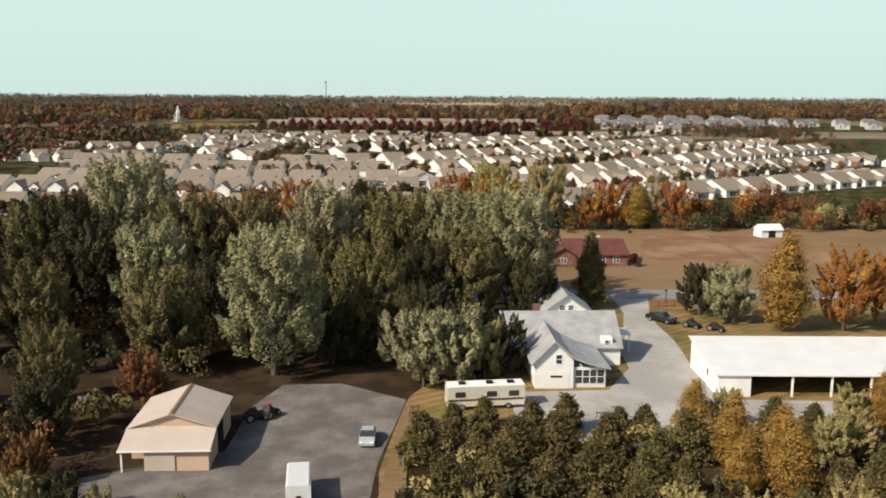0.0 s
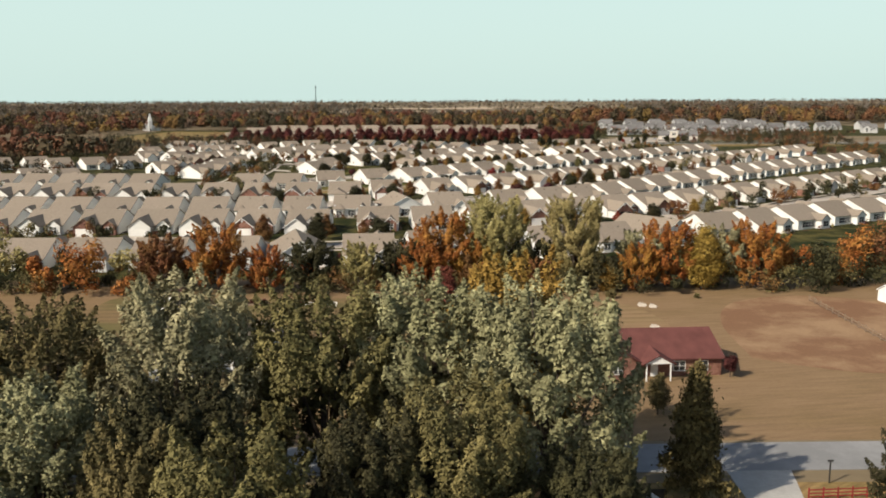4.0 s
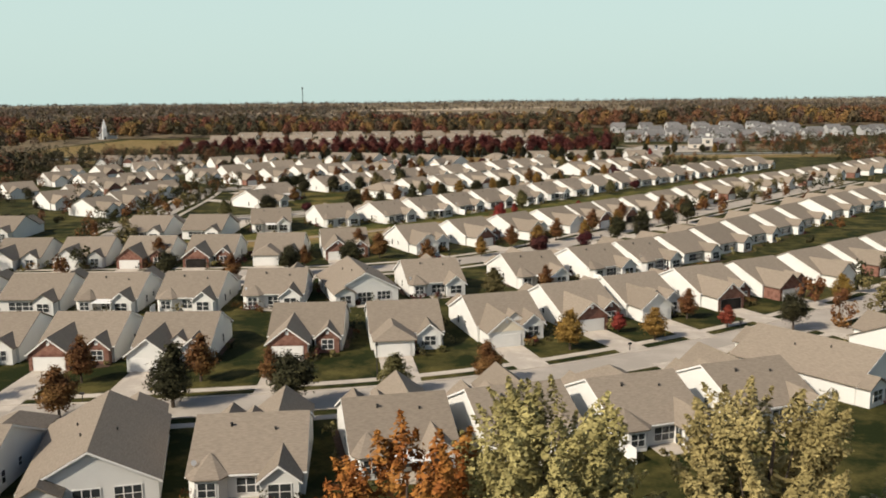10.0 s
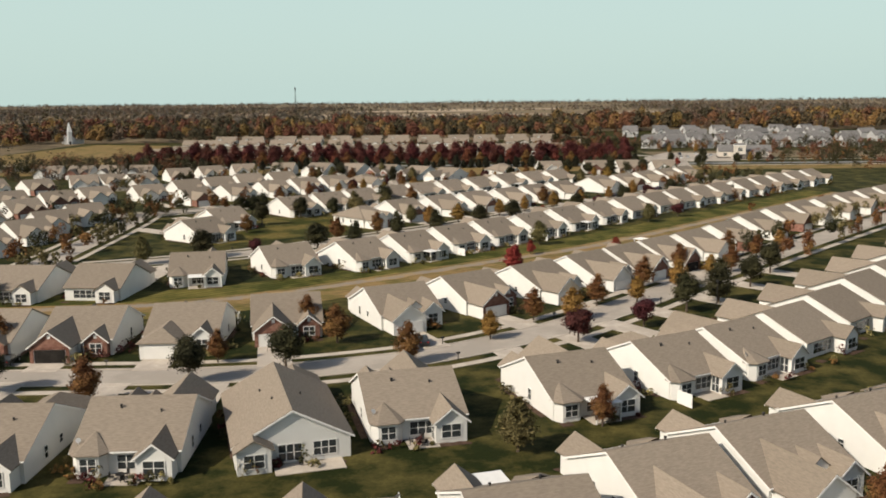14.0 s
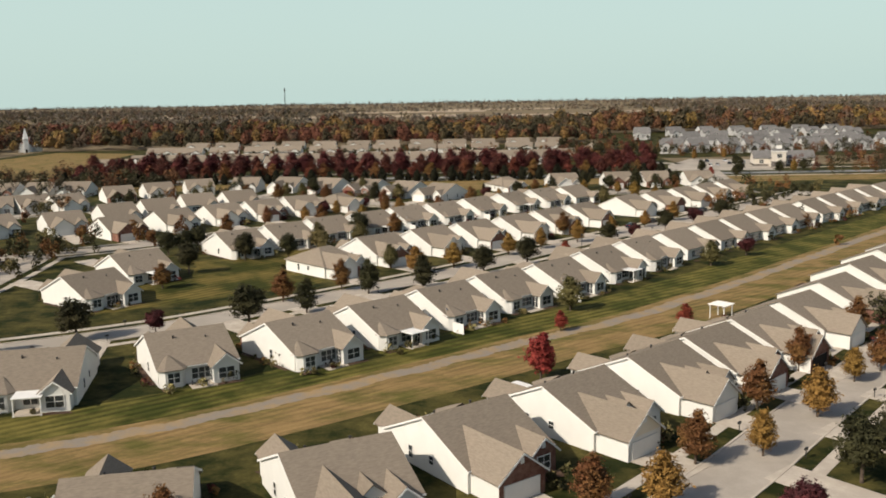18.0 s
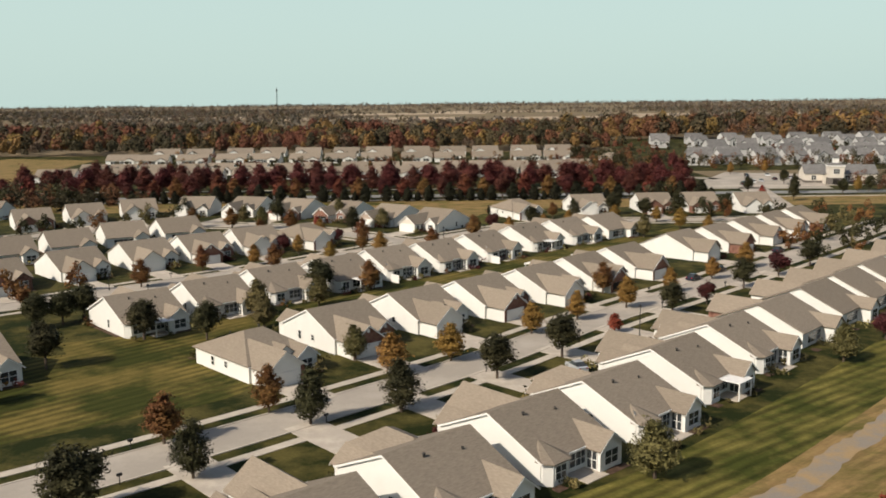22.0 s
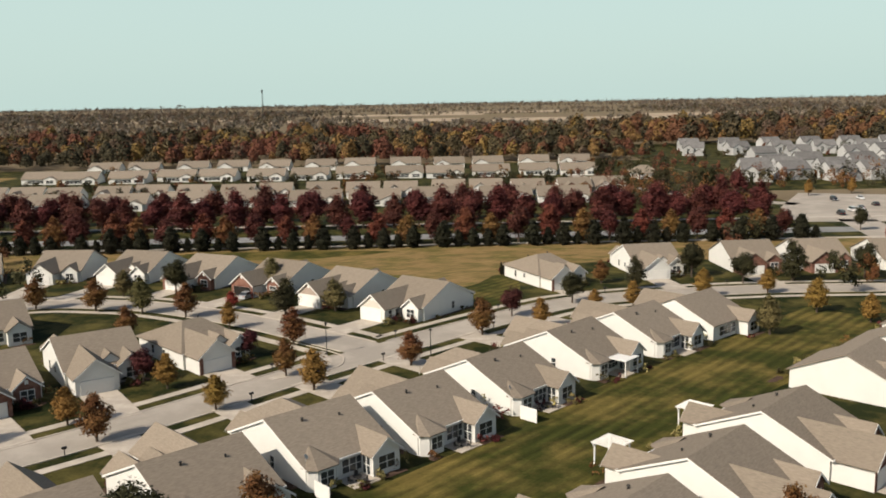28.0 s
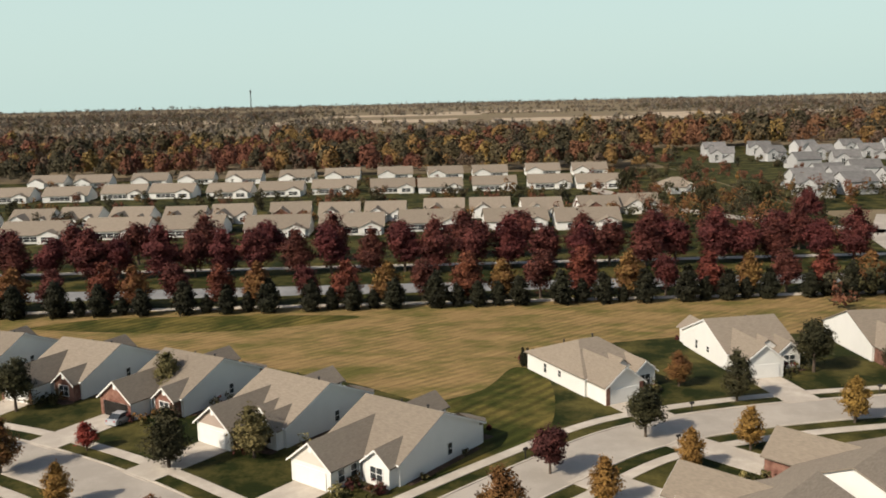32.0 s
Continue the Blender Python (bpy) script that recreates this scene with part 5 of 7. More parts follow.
WOODS2 = [("big_olive", -70, 128, 1.0), ("big_green", -58, 150, 1.15), ("big_olive", -82, 150, 1.1), ("big_silver", -98, 132, 1.0), ("big_green", -72, 166, 1.2), ("big_olive", -46, 164, 1.15), ("big_green", -18, 150, 1.0), ("big_olive", 4, 150, 0.95), ("big_green", -29, 134, 0.8), ("mid_green", -16, 128, 0.9), ("mid_green", -38, 126, 0.8), ("mid_silver", -6, 126, 0.85), ("mid_silver", 2, 118.5, 1.05), ("mid_lime", 5.8, 120.5, 0.85), ("mid_green", 8.6, 123, 0.85), ("mid_silver", -2.5, 118, 1.0), ("mid_green", 3.5, 124, 1.0), ("big_olive", -73.7, 164.9, 1.05), ("big_green", -88.5, 167.8, 1.0), ("big_olive", -101.2, 146, 0.9), ("big_green", -116, 160.6, 1.0), ("big_silver", -29.5, 150.4, 0.9), ("mid_rust", -37.4, 108.2, 0.75), ("mid_rust", -54.1, 98.1, 0.7), ("mid_green", -44.2, 95.2, 0.8), ("mid_olive", -60.9, 106.8, 0.9), ("big_green", -64.9, 147.5, 0.85), ("big_olive", -19.7, 147.5, 0.85)]
for k, x, y, s in WOODS + WOODS2:
    plant(k if k != "mid_olive" else "mid_rust", x, y, s)
for k, x, y, s in (("mid_silver", 49.6, 153.3, 1.0), ("mid_green", 46.2, 159.1, 0.9), ("mid_gold", 57.5, 148.2, 1.1), ("mid_orange", 67.8, 148.9, 1.05), ("mid_orange", 76.7, 150.4, 1.0), ("st_plum", 43.6, 204.6, 0.62), ("st_olive", 29.8, 189.6, 0.8), ("mid_green", -46.7, 235.4, 0.6)):
    plant(k, x, y, s)
for x, y, k in ((2.9, 226, 0.6), (3.1, 238, 0.55), (3.3, 248, 0.52)):
    plant("red_pillar", x, y, k, wide=1.45)
plant("pine", 27.4, 165, 1.1, wide=0.8)
# the young trees along the near edge of the farmyard
for i in range(60):
    r = i // 15
    x = -1.5 + (i % 15) * 4.7 + (2.3 if r % 2 else 0) + rnd.uniform(-0.9, 0.9)
    y = (74, 83, 92, 101)[r] + rnd.uniform(-2, 2)
    gold = 29 < x < 37 or x > 44
    tone = rnd.random()
    if gold and tone < 0.6:
        plant("mid_gold" if tone < 0.4 else "mid_lime", x, y, rnd.uniform(0.42, 0.56), wide=1.2)
    elif tone > 0.86:
        plant("mid_lime", x, y, rnd.uniform(0.42, 0.55), wide=1.2)
    else:
        plant("young_pine", x, y, rnd.uniform(0.66, 0.9) * (0.8 if r == 3 else 1), wide=1.1)
for k, x, y, s in (("mid_lime", -38.3, 76.3, 0.5), ("mid_green", -35.4, 79.2, 0.45), ("mid_lime", -30.5, 75.5, 0.42), ("mid_silver", -23.6, 74.1, 0.42), ("mid_green", -33.4, 73.4, 0.5), ("mid_lime", -25.6, 70.5, 0.4), ("mid_green", -2.9, 76.3, 0.4), ("mid_rust", -41.3, 85, 0.55), ("mid_green", -3.9, 69, 0.5)):
    plant(k, x, y, s)


def forest(name, n, box, hs, mats, label, seed, q=46, keep=None, leaf=0.17, loose=0.35, land=None):
    """Far woods: many small crowns of leaf sprays, kind by kind in patches."""
    global rng
    rng = np.random.default_rng(seed)
    x, y = rng.uniform(box[0], box[1], n), rng.uniform(box[2], box[3], n)
    if keep is not None:
        ok = keep(x, y)
        x, y = x[ok], y[ok]
    patch = np.sin(x * 0.021 + seed) + np.sin(y * 0.023 + x * 0.011) + np.sin(x * 0.043 - y * 0.017 + 2) + 1.3 * np.sin(x * 0.11 + seed) * np.sin(y * 0.09 + x * 0.02) + rng.normal(size=len(x)) * loose * 2
    rank = np.argsort(np.argsort(patch)) * len(mats) // len(x)
    for j, mt in enumerate(mats):
        xx, yy = x[rank == j], y[rank == j]
        k = len(xx)
        h = rng.uniform(*hs, k) * (1 + 0.22 * np.sin(xx * 0.05 + yy * 0.03) + 0.12 * np.sin(xx * 0.13 - yy * 0.04))
        d = rng.normal(size=(k, q, 3))
        d /= np.linalg.norm(d, axis=2)[:, :, None]
        d[:, :, 2] = np.abs(d[:, :, 2]) * 1.5 - 0.45
        fat = h * rng.uniform(0.28, 0.44, k)
        lump = 1 + 0.16 * np.sin(d[:, :, 0] * 5 + xx[:, None]) * np.cos(d[:, :, 2] * 4 + yy[:, None])
        c = np.stack([xx, yy, h * 0.55 + (0 if land is None else land(xx, yy))], 1)[:, None, :] + d * np.stack([fat, fat, h * 0.44], 1)[:, None, :] * (rng.uniform(0.78, 1.04, (k, q)) * lump)[:, :, None]
        c = c.reshape(-1, 3)
        v = leaf_quads(c, 1.0, 0.2, d.reshape(-1, 3), 1.1, shell=True)
        cc = np.repeat(c, 3, 0)
        v = cc + (v - cc) * np.repeat(np.repeat(h * leaf, q)[:, None], 3, 0)
        tagged(new(name, mesh_np(name, v, mt)), label, "woods", kind="stuff")


def thicket(name, spots, hs, mats, label, seed, q=420, leaf=0.3, wide=0.42, low=0.5):
    """Bushes or small trees too many to count, in one mesh for each colour: uneven crowns of leaf sprays down to the ground."""
    global rng
    rng = np.random.default_rng(seed)
    spots = np.array(spots, float)
    pick = rng.integers(0, len(mats), len(spots))
    for j, mt in enumerate(mats):
        s = spots[pick == j]
        k = len(s)
        if not k:
            continue
        h = rng.uniform(*hs, k)
        m = 7
        lob = rng.normal(size=(k, m, 3)) * np.array([0.24, 0.24, 0.2])
        pk = rng.integers(0, m, (k, q))
        base = np.take_along_axis(lob, pk[:, :, None].repeat(3, 2), 1)
        d = rng.normal(size=(k, q, 3))
        d /= np.linalg.norm(d, axis=2)[:, :, None]
        c = base + d * rng.uniform(0.5, 1.0, (k, q, 1)) * np.array([0.26, 0.26, 0.24])
        c = c * np.stack([h * wide * 2, h * wide * 2, h], 1)[:, None, :] + np.stack([s[:, 0], s[:, 1], h * low], 1)[:, None, :]
        c[:, :, 2] = np.maximum(c[:, :, 2], 0.15)
        v = leaf_quads(c.reshape(-1, 3), leaf, 0.3, d.reshape(-1, 3), 1.4, shell=True)
        tagged(new(name, mesh_np(name, v, mt)), label, "bushes" if name != "street_trees" else "trees", kind="stuff")


rq = random.Random(21)
thicket("street_trees", ENDS, (5.5, 7.5), (L_GREEN, L_GREEN, L_RUST, L_OLIVE), "rounded street trees along the far roads", 31, 420, 0.4, 0.36, 0.56)
thicket("undergrowth", [(-150 + i * 2.5 + rq.uniform(-1, 1), 261.5 + rq.uniform(-2.5, 8)) for i in range(150)], (4.0, 8.5), (L_RUST, L_GREEN, L_OLIVE, L_GREEN, L_ORANGE, L_OLIVE), "tangled undergrowth of the hedgerow", 32, 420, 0.3, 0.5, 0.45)
thicket("hedgerow_trees", [(-62 - i * 6 + rq.uniform(-1, 1), 266.5 + rq.uniform(-4, 6)) for i in range(20)] + [(76 + i * 6 + rq.uniform(-1, 1), 266.5 + rq.uniform(-4, 6)) for i in range(24)], (8, 14), (L_RUST, L_GREEN, L_ORANGE, L_SILVER, L_LIME), "autumn trees of the hedgerow's far ends", 33, 1500, 0.4, 0.36, 0.5)
thicket("undergrowth", [(rq.uniform(-95, -4), rq.uniform(121, 165)) for i in range(70)], (3, 7), (L_GREEN, L_OLIVE, L_GREEN, L_RUST), "dark undergrowth of the farm's wood", 34, 420, 0.32, 0.5, 0.45)
thicket("undergrowth", [(rq.uniform(-70, -38), rq.uniform(78, 110)) for i in range(34)], (2.5, 6), (L_RUST, L_OLIVE, L_GREEN), "brown undergrowth beside the barn", 35, 420, 0.3, 0.5, 0.45)
thicket("undergrowth", [(rq.uniform(-2, 75), rq.uniform(73, 101)) for i in range(80)], (2.0, 4.0), (L_OLIVE, L_GREEN, L_GREEN, L_LIME), "dense bushes along the near edge of the farm", 36, 420, 0.28, 0.5, 0.45)
# hedges and garden trees between the far houses
far_spots = [(rq.uniform(-175, 100), rq.choice([933, 979, 1006, 1057]) + rq.uniform(-3, 3)) for i in range(210)] + [(rq.uniform(160, 420), rq.uniform(979, 1010)) for i in range(60)] + [(rq.uniform(110, 180), rq.uniform(938, 1127)) for i in range(60)] + [(rq.uniform(180, 420), rq.uniform(1062, 1258)) for i in range(80)]
thicket("garden_trees", far_spots, (3.5, 7.5), (W_OLIVE, L_GREEN, W_RUST, W_DARK, L_RUST), "small trees among the far houses", 37, 200, 0.5, 0.4, 0.5)
side_spots = [(rq.uniform(-205, -70), rq.choice([325, 454, 367, 409, 496, 520, 607]) + rq.uniform(-3, 3)) for i in range(60)] + [(rq.uniform(95, 230), rq.uniform(342, 705)) for i in range(50)]
right_spots = [(rq.uniform(96, 330), rq.uniform(772, 1000)) for i in range(330)]
right_spots += [(rq.uniform(125, 300), rq.uniform(610, 770)) for i in range(110)]
right_spots = [(x, y) for x, y in right_spots if not (112 < x < 240 and y < 938) and not (150 > x and y < 790)]
right_spots += [(rq.uniform(96, 134), rq.uniform(868, 940)) for i in range(34)] + [(rq.uniform(200, 260), rq.uniform(800, 850)) for i in range(16)]
thicket("park_trees", right_spots, (5.5, 10.5), (L_GREEN, W_DARK, L_RUST, L_GREEN, W_RUST), "dark trees round the club house and the roads", 39, 200, 0.5, 0.4, 0.5)
meadow_spots = [(rq.uniform(-330, -150), rq.uniform(752, 850)) for i in range(160)] + [(rq.uniform(-150, -95), rq.uniform(778, 806)) for i in range(24)]
thicket("field_trees", meadow_spots, (6, 11), (W_DARK, L_GREEN, W_DARK, W_RUST), "dark belt of trees below the church meadow", 40, 200, 0.5, 0.4, 0.5)
left_spots = [(rq.uniform(-420, -205), rq.uniform(520, 760)) for i in range(230)] + [(rq.uniform(-205, -120), rq.uniform(480, 740)) for i in range(70)]
thicket("outer_trees", left_spots, (4.5, 9), (W_DARK, L_GREEN, W_OLIVE, W_RUST), "dark trees round the outer houses", 43, 190, 0.5, 0.4, 0.5)
thicket("garden_trees", side_spots, (2.5, 5.5), (L_OLIVE, L_GREEN, L_RUST), "small garden trees among the outer houses", 38, 200, 0.4, 0.4, 0.5)

BEDS = []
for m, gx, y0 in DRIVES:
    if abs(m.translation.x) < 150 and m.translation.y < 800:
        for k in range(16):
            px, py = rq.choice(((rq.uniform(-0.3, 5.6), -HD - rq.uniform(1.2, 3.2)), (rq.uniform(-6, 6), HD + rq.uniform(1.5, 4.0)), (6.9 + rq.uniform(0, 0.8), rq.uniform(-HD, HD)), (rq.uniform(0.4, 3.2), y0 + rq.uniform(-1, 3))))
            q = m @ Vector((px, py, 0))
            BEDS.append((q.x, q.y))


def planting_beds():
    """Low mulch beds with wavering edges along the fronts and garden sides of the nearer houses."""
    v, f = [], []
    rb = random.Random(51)
    for m, gx, y0 in DRIVES:
        if abs(m.translation.x) > 110 or m.translation.y > 800:
            continue
        strips = [(0.95, 5.9, -HD - 2.9, -HD - 1.35), (4.2, 5.9, HD + 1.25, HD + 2.6), (-5.8, -1.9, HD + 2.4, HD + 3.5), (5.98, 6.9, -HD + 1, HD - 1.5)]
        for x0, x1, a, b in strips:
            if rb.random() < 0.2:
                continue
            n = 7
            k = len(v)
            for j in range(n):
                px = x0 + (x1 - x0) * j / (n - 1)
                for py in (a + rb.uniform(-0.35, 0.25) + (0.4 if j in (0, n - 1) else 0), b):
                    q = m @ Vector((px, py, 0))
                    v.append((q.x, q.y, 0.075))
            f += [(k + 2 * j, k + 2 * j + 2, k + 2 * j + 3, k + 2 * j + 1) for j in range(n - 1)]
    return Shape().add(v, f)


single("planting_beds", planting_beds(), MULCH, "dark mulch beds round the houses", "planting beds", kind="stuff")
thicket("foundation_shrubs", BEDS, (0.7, 2.1), (L_OLIVE, L_GREEN, L_RED, L_GREEN, L_LIME, L_RUST, L_OLIVE), "clipped shrubs and grasses in the beds round the houses", 41, 46, 0.26, 0.55, 0.5)
AUTUMN = (W_DARK, W_RUST, W_OLIVE, W_GOLD, W_MID, W_RUST, W_OLIVE, W_DARK, W_GOLD, W_RUST)
forest("woods", 1900, (-430, 165, 1126, 1490), (7, 15.5), AUTUMN, "wide belt of autumn woods behind the houses", 3, 230, leaf=0.09, loose=0.2)
forest("woods", 1300, (165, 700, 1272, 1549), (9, 19), AUTUMN, "autumn woods beyond the far houses", 4, 150, leaf=0.1, loose=0.25)
forest("woods", 1500, (-850, -330, 865, 1490), (8, 16), AUTUMN, "autumn woods round the church", 5, 130, leaf=0.11, loose=0.25)
forest("woods", 300, (-420, -215, 691, 760), (7, 11), (W_OLIVE, W_DARK, W_RUST), "trees beyond the last gardens", 8)
forest("woods", 600, (-560, -215, 299, 691), (8, 14), (W_OLIVE, W_RUST, W_DARK), "autumn trees beside the estate", 9)


def wooded(x, y):
    """Strips of wood between open fields."""
    open_land = (x > -240) & (x < 560) & (y > 2250) & (y < 3500) & (np.sin(y * 0.0125 + x * 0.0016) < 0.86)
    return ~open_land & ((np.sin(y * 0.0046 + x * 0.0012 + 0.9) + 0.55 * np.sin(x * 0.0061 - y * 0.0013) > -0.75) | (x < -300) & (y < 2600))


# distant crowns, many in the leaf colour with haze painted in
forest("far_woods", 13000, (-1500, 1700, 1490, 3400), (7, 13), (W_MID, W_HAZED, W_OLIVE, W_HAZED, W_MID, W_DARK, W_HAZED), "far woods on gently rolling land", 6, 22, wooded, loose=0.7)
forest("far_woods", 7000, (-3000, 3000, 3400, 5600), (9, 15), (W_HAZED, W_MID, W_HAZED), "lines of far woods", 7, 16, wooded)


def rise(x, y):
    """The height of the rolling land towards the horizon, lower in the west."""
    t = np.clip((y - 4600) / 5600, 0, 1)
    w = np.clip((x + 5200) / 5000, 0, 1)
    return t * t * (3 - 2 * t) * (6 + 40 * w * w * (3 - 2 * w)) * (1 + 0.1 * np.sin(x * 0.0021 + 1.3) + 0.06 * np.sin(x * 0.0057))


s = Shape()
xs, ys = [-9000 + 300 * i for i in range(61)], [4600 + 450 * i for i in range(14)]
s.add([(x, y, float(rise(x, y)) - 0.4 + 0.5 * (y > 4600)) for y in ys for x in xs], [(j * 61 + i, j * 61 + i + 1, (j + 1) * 61 + i + 1, (j + 1) * 61 + i) for j in range(13) for i in range(60)])
single("far_hills", s, FIELD, "gently rising farmland at the horizon", "hills", kind="structure")
forest("far_woods", 6500, (-5600, 5600, 5600, 10400), (12, 20), (W_HAZED,), "tree lines at the horizon in haze-paled colour", 10, 12, lambda x, y: np.sin(y * 0.004 + 0.0009 * x) > 0.1, leaf=0.3, land=rise)

# ---- the farmyard ----
YARDSTONE = mat("pale_crushed_stone", (0.30, 0.292, 0.268), 0.95, 0.14, 0.12, 3, 0.3)
sheet("farm_lot", [(-37.4, 66.1), (-7.4, 66.1), (-6.9, 92.3), (-5.1, 108.2), (-4.7, 112.6), (-13.8, 119.1), (-21.6, 118.4), (-24.1, 109.7), (-24.1, 95.2), (-37.4, 87.9)], 0.045, GRAVEL, "pale gravel lot beside the beige barn", "gravel lot")
sheet("farm_yard", [(9, 100), (24, 97), (37, 98), (52, 104), (52, 113), (37.5, 113.5), (36.6, 128), (37.5, 142), (37, 152), (37.5, 160), (40, 172.6), (33, 172.4), (32.8, 160), (30, 146), (27.5, 138), (27.2, 127), (22.4, 117), (9, 116)], 0.045, YARDSTONE, "pale crushed-stone yard and drive of the farm", "yard")
sheet("verge_strip", [(-6.9, 71.9), (-4.4, 71.9), (-4.1, 109.7), (-4.9, 109.7)], 0.05, DRYGRASS, "strip of tawny grass along the fence", "grass")
COUNTRY = [Vector((-400, 175)), Vector((0, 175.4)), Vector((45, 176.3)), Vector((400, 180))]
band("road", COUNTRY, -3.9, 3.9, 0.05, ROADGREY, "grey country road past the farm", "road", 0.0)

barn = thing("barn", "beige metal barn with a pale gabled roof and lean-to", "barn")
part("wall", Shape().gable_walls(0, 4.5, 3.6, 5.1, 0, 9.4, "y"), BEIGEWALL, barn)
part("roof", Shape().gable_roof(0, 4.5, 3.6, 5.1, -0.4, 9.8, "y", 0.3, 0.12), BEIGEROOF, barn)
part("ridge_cap", Shape().gable_roof(0, 0.25, 5.14, 5.26, -0.42, 9.82, "y", 0.05, 0.06), WOOD, barn)
part("lean_to_roof", Shape().add([(-4.8, -3.9, 2.35), (4.8, -3.9, 2.35), (4.8, 0.0, 3.55), (-4.8, 0.0, 3.55), (-4.8, -3.9, 2.48), (4.8, -3.9, 2.48), (4.8, 0.0, 3.68), (-4.8, 0.0, 3.68)],
                                 [(3, 2, 1, 0), (4, 5, 6, 7), (0, 1, 5, 4), (1, 2, 6, 5), (2, 3, 7, 6), (3, 0, 4, 7)]), BEIGEROOF, barn)
part("lean_to_wall", Shape().box(-2.2, 4.5, -3.5, 0, 0, 2.42), BEIGEWALL, barn)
part("sliding_door", Shape().box(-2.1, 1.0, -3.62, -3.5, 0.1, 2.25), BEIGEROOF, barn)
# doorway's inner shade is painted as a near-black slab on the wall
part("side_door", Shape().box(4.5, 4.58, 1.5, 4.5, 0.05, 3.0), DARK, barn, "dark panel painted as the shade inside an open doorway")
for px in (-4.5,):
    part("post", Shape().box(px - 0.09, px + 0.09, -3.7, -3.52, 0, 2.4), TRIM, barn)
part("eave_trim", Shape().box(-4.85, 4.85, -4.0, -3.9, 2.32, 2.46), TRIM, barn)
barn.matrix_basis = pose(-29.2, 93.3, 0, 0, 0, 3)

fh = thing("farmhouse", "white two-storey farmhouse with a weathered grey metal roof", "farmhouse")
part("main_wall", Shape().gable_walls(16.4, 5.9, 2.9, 6.5, -5.6, 11.4), WHITEWALL, fh)
part("main_roof", Shape().gable_roof(16.4, 5.9, 2.9, 6.6, -5.9, 11.7, "x", 0.5, 0.2), GREYROOF, fh)
part("front_wall", Shape().prism([(-2.6, 0), (2.6, 0), (2.6, 3.9), (0, 6.4), (-2.6, 3.9)], 0, 11, "y"), WHITEWALL, fh)
# the front roof sweeps down over the side room in a flatter skirt
part("front_roof", Shape().prism([(-3.2, 3.25), (0, 6.5), (2.3, 4.35), (4.6, 3.45), (7.6, 2.75), (7.6, 2.93), (4.6, 3.65), (2.4, 4.58), (0, 6.75), (-3.2, 3.47)], -0.5, 11.5, "y"), GREYROOF, fh)
part("side_room", Shape().box(2.6, 7.1, 0.4, 10.6, 0, 2.85), WHITEWALL, fh)
part("garage_door", Shape().box(-1.4, 2.0, -0.06, 0, 0.02, 2.35), DOORWHITE, fh)
part("door_light", Shape().box(-0.5, 1.1, -0.08, -0.05, 1.55, 1.85), GLASS, fh)
window(fh, 0.6, 0.0, 4.1, 0.75, 1.2, 0, 1)
window(fh, 4.9, 0.4, 1.55, 3.9, 1.9, 0, 4)
window(fh, 11.4, 14.0, 1.6, 0.9, 1.3, 90, 1)
part("dormer", Shape().box(8.6, 10.2, 10.6, 13.2, 2.6, 4.1), WHITEWALL, fh)
window(fh, 9.4, 10.6, 3.35, 0.6, 0.7, 0, 1)
part("back_wall", Shape().gable_walls(5.7, 4.4, 4.2, 7.2, 24.5, 33, "y"), WHITEWALL, fh)
part("back_roof", Shape().gable_roof(5.7, 4.4, 4.2, 7.3, 23.9, 33.5, "y", 0.5), GREYROOF, fh)
part("link_wall", Shape().box(3.0, 8.4, 22, 25, 0, 3.6), WHITEWALL, fh)
window(fh, 5.0, 24.5, 5.3, 0.8, 0.7, 0, 1)
window(fh, 6.4, 24.5, 5.3, 0.8, 0.7, 0, 1)
part("chimney", Shape().box(-0.7, 0.3, 16.9, 17.7, 5.8, 7.6), BRICK, fh)
part("porch_roof", Shape().box(11.7, 14.6, 17.5, 21.5, 2.6, 2.75), METALROOF, fh)
for py in (17.8, 21.2):
    part("porch_post", Shape().box(14.3, 14.45, py - 0.08, py + 0.08, 0, 2.6), TRIM, fh)
fh.matrix_basis = pose(15.1, 117.6, 0, 0, 0, 2)

shed = thing("machine_shed", "long white open-fronted machine shed under a white metal roof", "shed")
part("roof", Shape().add([(36.6, 73.2, 3.15), (90, 73.2, 3.15), (90, 86, 4.7), (36.6, 86, 4.7), (36.6, 73.2, 3.33), (90, 73.2, 3.33), (90, 86, 4.88), (36.6, 86, 4.88)],
                       [(3, 2, 1, 0), (4, 5, 6, 7), (0, 1, 5, 4), (1, 2, 6, 5), (2, 3, 7, 6), (3, 0, 4, 7)]), METALROOF, shed)
part("back_wall", Shape().box(37, 89.6, 85.4, 85.6, 0, 4.6), WHITEWALL, shed)
part("end_wall", Shape().prism([(73.6, 0), (85.4, 0), (85.4, 4.55), (73.6, 3.12)], 36.9, 37.1), WHITEWALL, shed)
part("end_wall", Shape().prism([(73.6, 0), (85.4, 0), (85.4, 4.55), (73.6, 3.12)], 89.5, 89.7), WHITEWALL, shed)
part("front_wall", Shape().box(37, 41.4, 73.5, 73.7, 0, 3.1), WHITEWALL, shed)
for i in range(9):
    px = 47 + 5.3 * i
    part("post", Shape().box(px - 0.12, px + 0.12, 73.5, 73.74, 0, 3.15), TRIM, shed)
window(shed, 36.9, 77.5, 2.2, 0.7, 0.9, -90, 1)

shed.matrix_basis = Matrix.Translation((0, 33.05, 0)) @ Matrix.Diagonal((0.983, 1.11, 0.93, 1))

